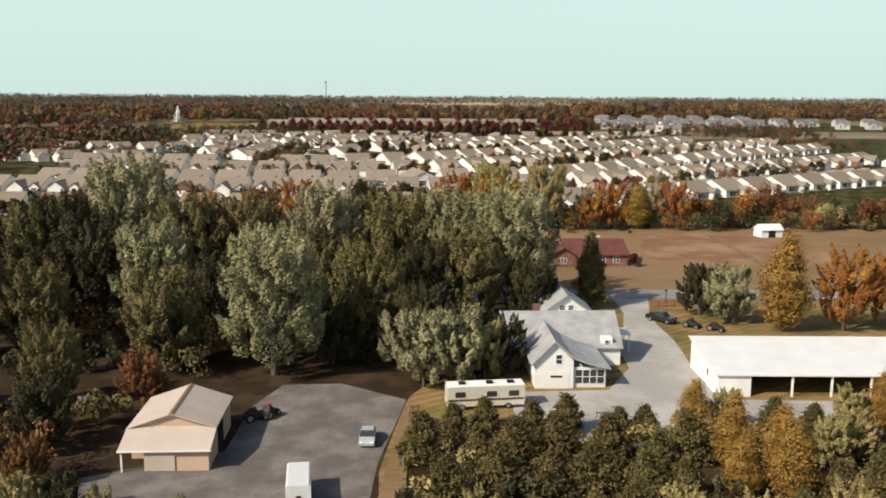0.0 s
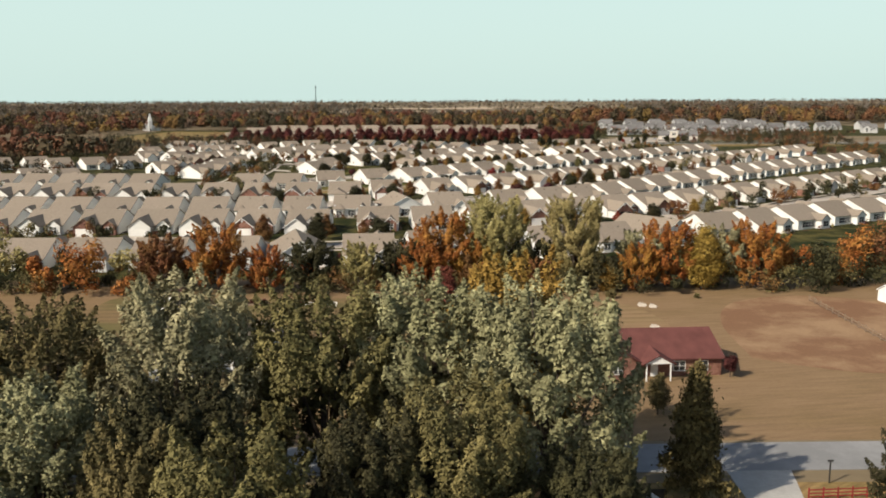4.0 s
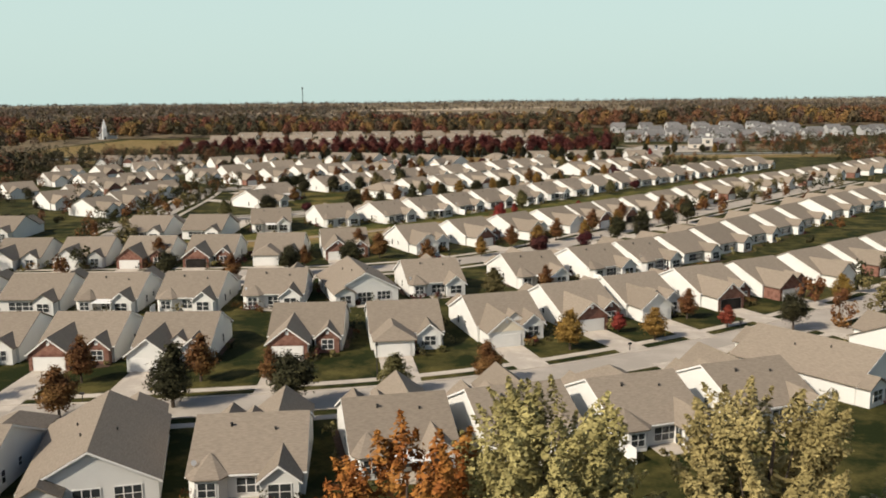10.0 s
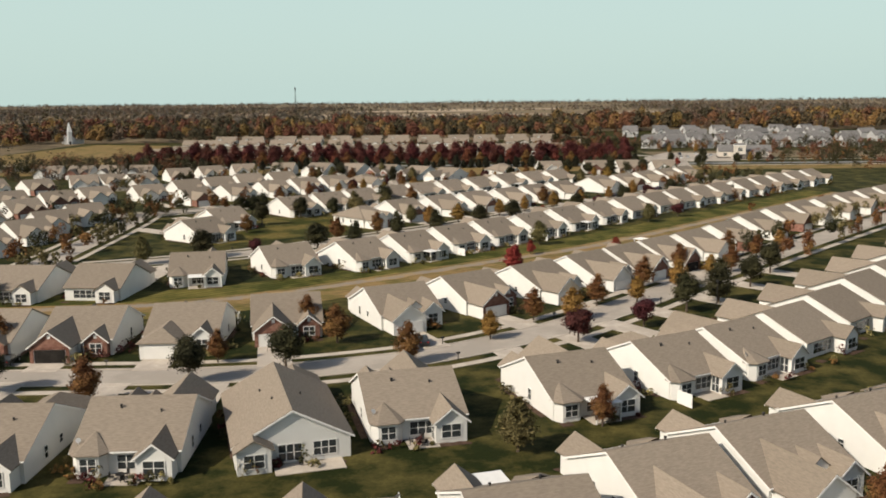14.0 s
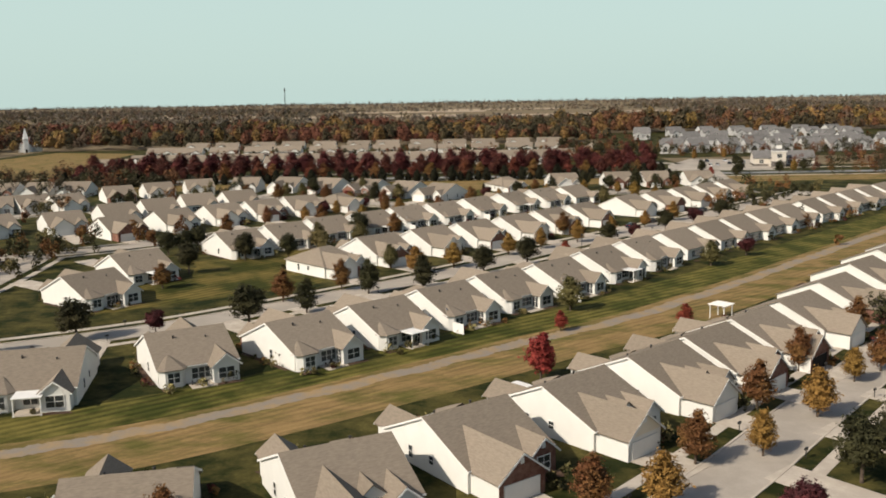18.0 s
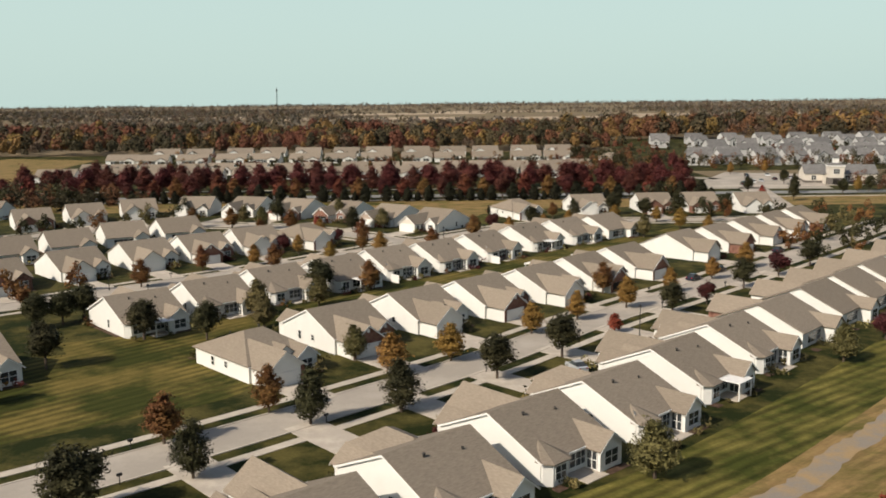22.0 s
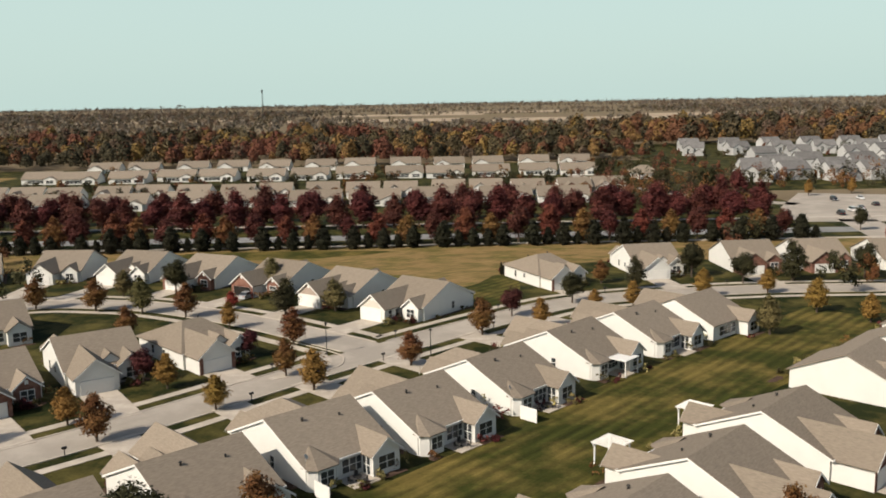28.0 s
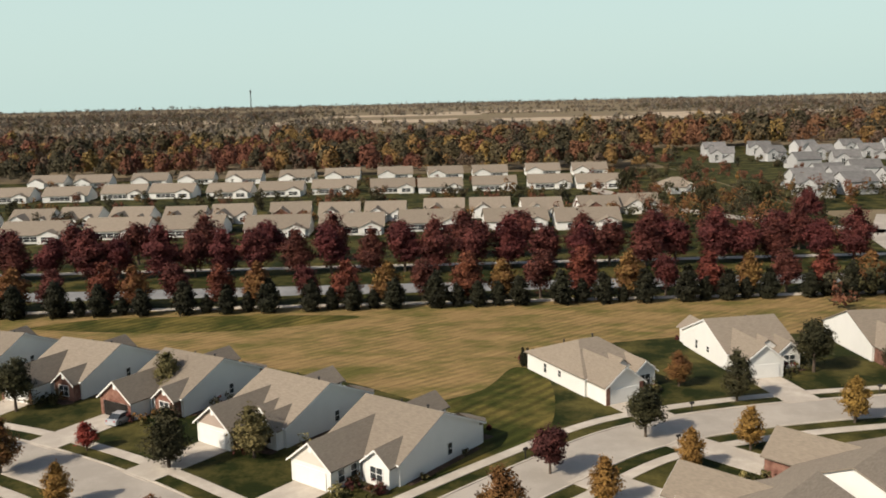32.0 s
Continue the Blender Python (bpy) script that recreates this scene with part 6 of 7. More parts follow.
brick = thing("brick_house", "brick bungalow under a red-brown shingle roof", "house")
part("wall", Shape().gable_walls(0, 5.2, 2.7, 5.2, -7.3, 7.3), BRICK, brick)
part("roof", Shape().gable_roof(0, 5.2, 2.7, 5.2, -7.7, 7.7), SHINGLE_RED, brick)
part("gable_trim", Shape().prism(chevron(0, 5.62, 5.2, 0.48), -7.74, -7.7), TRIM, brick)
part("gable_trim", Shape().prism(chevron(0, 5.62, 5.2, 0.48), 7.7, 7.74), TRIM, brick)
part("porch_roof", Shape().gable_roof(-2.4, 2.0, 2.6, 3.7, -7.2, -2.6, "y"), SHINGLE_RED, brick)
part("porch_gable", Shape().prism([(-4.3, 2.5), (-0.5, 2.5), (-2.4, 3.6)], -7.0, -6.9, "y"), TRIM, brick)
for px in (-4.1, -0.7):
    part("porch_post", Shape().box(px - 0.08, px + 0.08, -7.0, -6.84, 0, 2.6), TRIM, brick)
window(brick, -5.6, -5.2, 1.5, 1.4, 1.3, 0)
window(brick, 1.2, -5.2, 1.5, 1.6, 1.3, 0)
window(brick, 4.6, -5.2, 1.5, 1.4, 1.3, 0)
part("door", Shape().box(-2.9, -1.9, -5.28, -5.2, 0.05, 2.1), TRIM, brick)
part("garage_wall", Shape().gable_walls(-7.9, 2.9, 2.7, 4.4, -6.2, 3.0, "y"), BRICK, brick)
part("garage_roof", Shape().gable_roof(-7.9, 2.9, 2.7, 4.4, -6.6, 2.0, "y"), SHINGLE_RED, brick)
window(brick, -7.9, -6.2, 1.5, 1.2, 1.2, 0)
brick.matrix_basis = pose(35, 212, 0, 0, 0, 3) @ Matrix.Diagonal((1, 1.3, 1, 1))

grey = thing("grey_house", "white bungalow under a broad taupe shingle roof", "house")
part("wall", Shape().gable_walls(0, 5.6, 2.7, 5.5, -9.5, 7.0), WHITEWALL, grey)
part("roof", Shape().gable_roof(0, 5.6, 2.7, 5.5, -9.9, 7.3), SHINGLE, grey)
part("front_wing", Shape().gable_walls(-4.5, 3.8, 2.7, 4.9, -9.5, -3, "y"), WHITEWALL, grey)
part("wing_roof", Shape().gable_roof(-4.5, 3.8, 2.7, 4.9, -9.9, -1.5, "y"), SHINGLE, grey)
window(grey, -4.5, -9.5, 1.5, 2.0, 1.4, 0)
window(grey, 3.0, -5.6, 1.5, 1.6, 1.4, 0)
window(grey, 7.0, 1.0, 1.5, 0.9, 1.3, 90, 1)
grey.matrix_basis = pose(-28.9, 215.4, 0, 0, 0, -4.4) @ Matrix.Diagonal((1, 1.3, 1, 1))

hut = thing("garden_shed", "small barn-roofed garden shed, dark red roof", "shed")
part("wall", Shape().prism([(-1.6, 0), (1.6, 0), (1.6, 1.9), (1.1, 2.8), (0, 3.2), (-1.1, 2.8), (-1.6, 1.9)], -2.4, 2.4, "y"), WHITEWALL, hut)
part("roof", Shape().prism([(-1.75, 1.85), (-1.2, 2.85), (0, 3.28), (1.2, 2.85), (1.75, 1.85), (1.85, 1.95), (1.28, 2.98), (0, 3.42), (-1.28, 2.98), (-1.85, 1.95)], -2.6, 2.6, "y"), SHINGLE_RED, hut)
part("door", Shape().box(-0.8, 0.8, -2.48, -2.4, 0.1, 2.0), TRIM, hut)
hut.matrix_basis = pose(-47.7, 249.2, 0, 0, 0, -17.4)
out = thing("outbuilding", "small white outbuilding at the field's edge", "shed")
part("wall", Shape().gable_walls(0, 2.2, 2.2, 3.4, -3.2, 3.2), WHITEWALL, out)
part("roof", Shape().gable_roof(0, 2.2, 2.2, 3.4, -3.4, 3.4), METALROOF, out)
part("door", Shape().box(-1.0, 1.0, -2.28, -2.2, 0.05, 1.9), DARK, out)
out.matrix_basis = pose(90.8, 250.7, 0, 0, 0, 8.8)


# ---- vehicles ----
def paint(name, rgb):
    return mat(name, rgb, 0.25, 0.04, 1, 9, 0.0, metal=0.3, spec=0.6)


TYRE = mat("tyre_rubber", (0.02, 0.02, 0.02), 0.9, 0.2, 3, 20, 0.1)
RIM = mat("grey_rim", (0.35, 0.35, 0.36), 0.35, 0.1, 3, 20, 0.0, metal=0.8)
LAMPGLASS = mat("headlight_glass", (0.65, 0.65, 0.62), 0.15, 0.05, 3, 20, 0.0)
REARLAMP = mat("red_lamp_glass", (0.25, 0.02, 0.02), 0.2, 0.05, 3, 20, 0.0)


def wheel(parent, x, y, r=0.32):
    def disc(s, rad, y0, y1):
        n = 14
        v = [(x + rad * math.cos(6.2832 * i / n), yy, r + rad * math.sin(6.2832 * i / n)) for yy in (y0, y1) for i in range(n)]
        return s.add(v, [tuple(range(n - 1, -1, -1)), tuple(range(n, 2 * n))] + [(i, (i + 1) % n, n + (i + 1) % n, n + i) for i in range(n)])
    w = part("wheel", disc(Shape(), r, y - 0.11, y + 0.11), TYRE, parent)
    part("rim", disc(Shape(), r * 0.62, y - 0.125, y + 0.125), RIM, w)


def car(label, colour, kind="sedan"):
    """A parked car along x, nose towards +x."""
    c = thing("car" if kind != "pickup" else "pickup_truck", label, "car" if kind != "pickup" else "pickup", "parked vehicles")
    if kind == "sedan":
        low = [(-2.2, 0.25), (2.15, 0.25), (2.2, 0.55), (2.0, 0.78), (1.0, 0.92), (-1.6, 0.98), (-2.2, 0.9)]
        top = [(-1.75, 0.96), (1.0, 0.92), (0.25, 1.42), (-0.9, 1.46)]
    elif kind == "van":
        low = [(-2.3, 0.28), (2.25, 0.28), (2.3, 0.6), (2.1, 0.95), (1.5, 1.05), (-2.3, 1.05)]
        top = [(-2.28, 1.04), (1.5, 1.04), (0.8, 1.72), (-2.15, 1.76)]
    else:
        low = [(-2.7, 0.4), (2.6, 0.4), (2.65, 0.8), (2.5, 1.05), (1.2, 1.1), (-2.7, 1.05)]
        top = [(-0.9, 1.08), (1.2, 1.08), (0.6, 1.78), (-0.8, 1.8)]
    s = Shape().prism([(p, z) for p, z in low], -0.88, 0.88, "y")
    part("body", s, colour, c)
    n = len(top)
    ins = [(p * 0.97 - 0.02, z) for p, z in top]
    s = Shape()
    v = [(p, sg * (0.86 if z < 1.2 else 0.68), z) for sg in (-1, 1) for p, z in top]
    part("cabin", s.add(v, [tuple(range(n - 1, -1, -1)), tuple(range(n, 2 * n))] + [(i, (i + 1) % n, n + (i + 1) % n, n + i) for i in range(n)]), GLASS, c, "dark tinted windows")
    z1 = max(z for _, z in top)
    xs = [p for p, z in top if z > 1.3]
    part("car_roof", Shape().box(min(xs) - 0.02, max(xs) + 0.02, -0.68, 0.68, z1 - 0.05, z1 + 0.03), colour, c)
    for sx in (-0.62, 0.62):
        for sy in (-0.82, 0.82):
            pass
    for wx in (-1.35, 1.35) if kind != "pickup" else (-1.7, 1.65):
        for wy in (-0.8, 0.8):
            wheel(c, wx, wy, 0.32 if kind != "pickup" else 0.38)
    nose = max(p for p, _ in low)
    for sy in (-0.62, 0.62):
        part("headlight", Shape().box(nose - 0.16, nose + 0.02, sy - 0.17, sy + 0.17, 0.58, 0.74), LAMPGLASS, c)
        part("tail_light", Shape().box(-nose - 0.02, -nose + 0.12, sy - 0.14, sy + 0.14, 0.7, 0.88), REARLAMP, c)
    if kind == "pickup":
        part("bed", Shape().box(-2.6, -1.0, -0.8, 0.8, 1.0, 1.12), DARK, c)
    return c


SILVER, WHITEP, BLACKP, NAVY = paint("silver_paint", (0.45, 0.47, 0.48)), paint("white_paint", (0.72, 0.72, 0.70)), paint("black_paint", (0.02, 0.02, 0.022)), paint("dark_blue_paint", (0.02, 0.025, 0.04))
for label, col, kind, x, y, a in (("silver saloon car parked on the gravel lot", SILVER, "sedan", -8.5, 98.4, -88.6), ("black pickup truck parked beside the farm drive", BLACKP, "pickup", 38.2, 154, -46),
                                  ("silver hatchback parked on a driveway", SILVER, "sedan", 35.4, 572.2, 109.8), ("dark blue saloon parked at the kerb", NAVY, "sedan", 73.2, 639.6, 44.9), ("black saloon parked at the kerb", BLACKP, "sedan", 82.1, 649.2, 44.9),
                                  ("dark saloon on a driveway", BLACKP, "sedan", -59.3, 421.5, 90), ("white van parked beside a driveway", WHITEP, "van", 3.5, 426.6, 96.8), ("black saloon on a driveway", BLACKP, "sedan", 6.1, 430.2, 96.8),
                                  ("white car parked at the street corner", WHITEP, "sedan", -82.1, 446.9, 14.6), ("silver car in an open garage", SILVER, "sedan", -22.8, 743.1, 68.7), ("dark car at the kerb", NAVY, "sedan", 106.2, 675.1, 44.9), ("dark saloon on a driveway", BLACKP, "sedan", -51.5, 462 - 18, 120)):
    car(label, col, kind).matrix_basis = pose(x, y, 0.07, 0, 0, a)

rv = thing("motorhome", "cream motorhome parked beside the farmhouse", "motorhome", "parked vehicles")
part("body", Shape().prism([(-4.2, 0.5), (4.2, 0.5), (4.2, 3.0), (-4.0, 3.0), (-4.2, 2.7)], -1.2, 1.2, "y"), paint("cream_paint", (0.66, 0.62, 0.52)), rv)
part("roof", Shape().box(-4.1, 4.2, -1.22, 1.22, 3.0, 3.1), TRIM, rv)
part("stripe", Shape().box(-4.1, 4.1, -1.22, -1.2, 1.2, 1.45), MULCH, rv)
for px in (-2.8, 0.6, 3.0):
    part("window", Shape().box(px - 0.55, px + 0.55, -1.24, -1.2, 1.7, 2.4), GLASS, rv)
for px in (-2.5, 0.5, 2.8):
    part("roof_unit", Shape().box(px - 0.35, px + 0.35, -0.35, 0.35, 3.1, 3.35), DARK, rv)
for wx in (-2.6, 2.4):
    for wy in (-1.1, 1.1):
        wheel(rv, wx, wy, 0.4)
rv.matrix_basis = pose(5.4, 110.4, 0, 0, 0, 8) @ Matrix.Diagonal((1.18, 1, 1, 1))
tr = thing("box_trailer", "white box trailer on the gravel lot", "trailer", "parked vehicles")
part("body", Shape().prism([(-1.2, 0.4), (1.2, 0.4), (1.2, 2.5), (1.0, 2.65), (-1.0, 2.65), (-1.2, 2.5)], -2.8, 2.8, "y"), WHITEP, tr)
part("hatch", Shape().box(-0.25, 0.25, -2.86, -2.8, 1.0, 1.6), DARK, tr)
part("drawbar", Shape().box(-0.08, 0.08, 2.8, 4.0, 0.45, 0.55), METALDARK, tr)
for wy in (-1.12, 1.12):
    wheel(tr, 0, wy, 0.34)
tr.matrix_basis = pose(-14, 83.5, 0, 0, 0, 8)
for i, (x, y, a) in enumerate(((42.6, 150.2, -40.5), (46, 148.2, -28.3), (-22.6, 105, 28.3), (-21.2, 106.2, 68.7))):
    t = thing("farm_implement", "dark rusty farm implement on wheels", "farm machine", "farm implements")
    part("frame", Shape().prism([(-1.4, 0.5), (1.4, 0.45), (1.2, 0.8), (0.5, 1.0), (-0.2, 1.5), (-0.7, 1.5), (-0.9, 0.9), (-1.4, 0.8)], -0.5, 0.5, "y"), METALDARK, t)
    part("seat", Shape().box(-0.5, 0.0, -0.25, 0.25, 1.4, 1.75), REDPAINT if i % 2 else MULCH, t)
    for wx, r in ((-0.9, 0.55), (1.0, 0.38)):
        for wy in (-0.62, 0.62):
            wheel(t, wx, wy, r)
    t.matrix_basis = pose(x, y, 0, 0, 0, a)

# ---- fences and the yard's small things ----
fence = thing("fence", "low red-painted board fence beside the road", "fence")
for i in range(6):
    part("post", Shape().box(i * 1.5 - 0.06, i * 1.5 + 0.06, -0.06, 0.06, 0, 1.25), REDPAINT, fence)
for k in (0.35, 0.7, 1.05):
    part("rail", Shape().box(0, 7.5, -0.09, -0.06, k - 0.06, k + 0.06), REDPAINT, fence)
fence.matrix_basis = pose(38.9, 165.2, 0, 0, 0, 4.4)
gate = single("driveway_post", Shape().box(-0.06, 0.06, -0.06, 0.06, 0, 2.5).box(-0.3, 0.3, -0.04, 0.04, 2.32, 2.5), METALDARK, "tall dark post at the end of the fence", "post", at=pose(42.6, 169.1, 0))
line = thing("fence", "old timber post fence along the gravel lot", "fence")
for i in range(17):
    part("post", Shape().box(-0.08, 0.08, i * 2.4 - 0.08, i * 2.4 + 0.08, 0, 1.35), WOOD, line)
for k in (0.5, 1.0):
    part("rail", Shape().box(-0.03, 0.03, 0, 38.4, k - 0.05, k + 0.05), WOOD, line)
line.matrix_basis = pose(-4.1, 71.3, 0)
line = thing("fence", "weathered timber fence across the dry field", "fence")
for i in range(20):
    part("post", Shape().box(-0.08, 0.08, i * 2.6 - 0.08, i * 2.6 + 0.08, 0, 1.25), WOOD, line)
for k in (0.45, 0.95):
    part("rail", Shape().box(-0.03, 0.03, 0, 49.4, k - 0.06, k + 0.06), WOOD, line)
line.matrix_basis = pose(74, 202.7, 0, 0, 0, 0)

line = thing("fence", "thin post-and-wire fence between two lawns", "fence")
for i in range(17):
    part("post", Shape().box(-0.05, 0.05, i * 4.2 - 0.05, i * 4.2 + 0.05, 0, 1.2), WOOD, line)
for k in (0.4, 0.75, 1.1):
    part("wire", Shape().box(-0.02, 0.02, 0, 67.2, k - 0.02, k + 0.02), METALDARK, line)
line.matrix_basis = pose(0.6, 187, 0)

play = thing("play_set", "wooden play tower with a slide and swings", "play set")
for px in (-1, 1):
    for py in (-1, 1):
        part("post", Shape().box(px - 0.08, px + 0.08, py - 0.08, py + 0.08, 0, 2.9), WOOD, play)
part("deck", Shape().box(-1.1, 1.1, -1.1, 1.1, 1.35, 1.5), WOOD, play)
part("roof", Shape().gable_roof(0, 1.0, 2.9, 3.9, -1.3, 1.3, "y", 0.25, 0.08), mat("green_tarp", (0.04, 0.12, 0.09), 0.7, 0.2), play, "green canvas roof")
part("slide", Shape().add([(-1.1, -0.35, 1.5), (-3.6, -0.35, 0.1), (-3.6, 0.35, 0.1), (-1.1, 0.35, 1.5), (-1.1, -0.35, 1.62), (-3.6, -0.35, 0.22), (-3.6, 0.35, 0.22), (-1.1, 0.35, 1.62)], [(0, 1, 2, 3), (7, 6, 5, 4), (0, 4, 5, 1), (1, 5, 6, 2), (2, 6, 7, 3), (3, 7, 4, 0)]), WOOD, play)
part("swing_beam", Shape().rod((1, 0, 2.6), (4.6, 0, 2.6), 0.09, 0.09), WOOD, play)
for py in (-1.2, 1.2):
    part("swing_leg", Shape().rod((4.6, 0, 2.6), (4.9, py, 0), 0.07, 0.07), WOOD, play)
for px in (2.2, 3.5):
    part("swing", Shape().box(px - 0.25, px + 0.25, -0.1, 0.1, 0.5, 0.55).rod((px - 0.22, 0, 0.5), (px - 0.22, 0, 2.6), 0.015, 0.015, 4).rod((px + 0.22, 0, 0.5), (px + 0.22, 0, 2.6), 0.015, 0.015, 4), METALDARK, play)
play.matrix_basis = pose(-7.1, 232.7, 0, 0, 0, -68.7)
arb = thing("garden_enclosure", "fenced kitchen garden with timber posts", "garden fence")
for i in range(5):
    for k in range(2):
        part("post", Shape().box(i * 1.4 - 0.07, i * 1.4 + 0.07, k * 3.4 - 0.07, k * 3.4 + 0.07, 0, 1.7), WOOD, arb)
for k in range(2):
    part("rail", Shape().box(0, 5.6, k * 3.4 - 0.03, k * 3.4 + 0.03, 1.5, 1.6), WOOD, arb)
arb.matrix_basis = pose(-9, 241.1, 0)
for x, y in ((-7.9, 242.8), (-6.5, 243.7), (-5.1, 242.7), (-7.3, 244.9)):
    plant("bush", x, y, 1.3)
for i, x in enumerate((-40.4, -32.6, -26.0)):
    bed = thing("planter_bed", "long raised bed of rust-coloured plants", "planter", "raised beds")
    part("box", Shape().box(-2.6, 2.6, -0.6, 0.6, 0, 0.35), WOOD, bed)
    part("soil", Shape().box(-2.5, 2.5, -0.5, 0.5, 0.3, 0.37), MULCH, bed)
    bed.matrix_basis = pose(x, 250.9, 0)
    for k in range(4):
        plant("bush_red" if k % 2 else "bush", x - 1.8 + 1.2 * k, 250.9, 0.75, 0.3)
fr = thing("low_frame", "pale low timber frame on the lawn", "frame")
for k in (-1, 1):
    part("rail", Shape().box(-3, 3, k * 0.7 - 0.06, k * 0.7 + 0.06, 0.5, 0.6), TRIM, fr)
    for px in (-2.9, 0, 2.9):
        part("leg", Shape().box(px - 0.05, px + 0.05, k * 0.7 - 0.05, k * 0.7 + 0.05, 0, 0.5), TRIM, fr)
fr.matrix_basis = pose(-19.9, 249.8, 0)
pit = single("fire_pit", Shape().prism([(1.0 * math.cos(i * 0.5236) * (1.3 if i % 2 else 1.25), 1.0 * math.sin(i * 0.5236) * 1.25) for i in range(12)], 0, 0.3, "x").turned(pose(0, 0, 0, 0, -90, 0)), CONCRETE, "ring of stones round a fire pit", "fire pit", at=pose(-39.8, 240.5, 0))
for x, y, k in ((40.9, 248.6, 1.0), (42.7, 247.5, 0.8), (39.5, 232.1, 1.0), (-8.5, 227.1, 1.2)):
    pile = thing("stone_pile", "small heap of pale stones on the lawn", "stones", "stone heaps")
    for i in range(5):
        a = i * 1.3
        part("stone", Shape().hip(0.5 * math.cos(a) * k - 0.35, 0.5 * math.cos(a) * k + 0.35, 0.5 * math.sin(a) * k - 0.3, 0.5 * math.sin(a) * k + 0.3, 0.0, 0.45 + 0.1 * (i % 3), 0.2), CONCRETE, pile)
    pile.matrix_basis = pose(x, y, 0.02)
for x, y, s in ((6.4, 255.8, 1.1), (12.3, 255, 0.9), (36.2, 255.3, 1.6), (30.5, 255, 0.9), (53.1, 255, 0.9), (-11.8, 256.2, 1.2)):
    plant("bush", x, y, s)
bench = thing("bench", "white garden bench in the rough grass", "bench")
part("seat", Shape().box(-0.9, 0.9, -0.25, 0.25, 0.42, 0.5), TRIM, bench)
part("backrest", Shape().box(-0.9, 0.9, 0.22, 0.28, 0.55, 1.0), TRIM, bench)
for px in (-0.8, 0.8):
    part("leg", Shape().box(px - 0.05, px + 0.05, -0.22, 0.26, 0, 0.42), TRIM, bench)
bench.matrix_basis = pose(-45.7, 110.6, 0, 0, 0, 14.6)

# ---- street furniture ----
def lamp_post(x, y, ang):
    p = thing("street_lamp", "black post lamp beside the estate road", "street lamp", "street lamps")
    part("post", Shape().tube(0, 0, 0, 5.2, 0.09, 0.06, 8), METALDARK, p)
    part("base", Shape().tube(0, 0, 0, 0.5, 0.17, 0.12, 8), METALDARK, p)
    part("lantern", Shape().hip(-0.2, 0.2, -0.2, 0.2, 5.2, 5.75, 0.2, thick=0.3), METALDARK, p)
    p.matrix_basis = pose(x, y, 0, 0, 0, ang)


def mailbox(x, y, ang):
    p = thing("mailbox", "black mailbox on a post at the kerb", "mailbox", "mailboxes")
    part("post", Shape().box(-0.05, 0.05, -0.05, 0.05, 0, 1.1), METALDARK, p)
    part("box", Shape().prism([(-0.14, 1.1), (0.14, 1.1), (0.14, 1.3), (0.07, 1.4), (-0.07, 1.4), (-0.14, 1.3)], -0.3, 0.3, "y"), METALDARK, p)
    p.matrix_basis = pose(x, y, 0, 0, 0, ang)


for x, y in ((49.7, 591.7), (-0.6, 697.5), (16.9, 692.2), (-2.9, 330.6), (62.9, 453.4), (-59, 637.3)):
    lamp_post(x, y, 0)
for line, sd in ((S1, 4.6), (S2, 4.6), (S2, -4.6), (S3, 4.6), (S3, -4.6), (S4, -4.6), (S4, 4.6)):
    pts = offset(line, sd)
    run, nxt = 0.0, 11.0
    for p, q in zip(pts, pts[1:]):
        run += (q - p).length
        if run >= nxt and -50 < q.x < 95:
            d = q - p
            mailbox(q.x, q.y, math.degrees(math.atan2(d.y, d.x)) + 90)
            nxt = run + 26

# shrubs and beds along the house fronts and garden sides
rs = random.Random(9)
for m, gx, y0 in DRIVES:
    o = m.translation
    if abs(o.x) > 62 or o.y > 780 or o.y < 288:
        continue
    for k in range(2):
        px = rs.uniform(0.8, 5.6)
        q = m @ Vector((px, -HD - 1.9 - rs.uniform(0, 1.2) - (0.6 if px > 2.4 else 0), 0))
        plant(rs.choice(["bush", "bush", "bush_red", "bush_tan"]), q.x, q.y, rs.uniform(0.6, 1.2))
    if abs(o.x) < 40:
        q = m @ Vector((rs.uniform(-5.8, 5.8), HD + 2.9 + rs.uniform(-0.3, 1.4), 0))
        plant(rs.choice(["bush", "bush", "bush_red", "bush_tan"]), q.x, q.y, rs.uniform(0.5, 0.95))

# garden furniture on some patios
IRON = METALDARK


def patio_set():
    t = thing("patio_table", "dark round patio table on a terrace", "table", "patio tables")
    part("tabletop", Shape().tube(0, 0, 0.68, 0.74, 0.55, 0.55, 14), IRON, t)
    part("stem", Shape().tube(0, 0, 0.09, 0.68, 0.05, 0.05, 8), IRON, t)
    part("foot", Shape().tube(0, 0, 0.09, 0.14, 0.3, 0.25, 10), IRON, t)
    c = thing("patio_chair", "dark metal patio chair", "chair", "patio chairs")
    part("seat", Shape().box(-0.23, 0.23, -0.23, 0.23, 0.42, 0.47), IRON, c)
    part("backrest", Shape().box(-0.23, 0.23, 0.2, 0.25, 0.47, 0.95), IRON, c)
    for px in (-0.2, 0.2):
        for py in (-0.2, 0.2):
            part("leg", Shape().box(px - 0.02, px + 0.02, py - 0.02, py + 0.02, 0.09, 0.42), IRON, c)
    return t, c


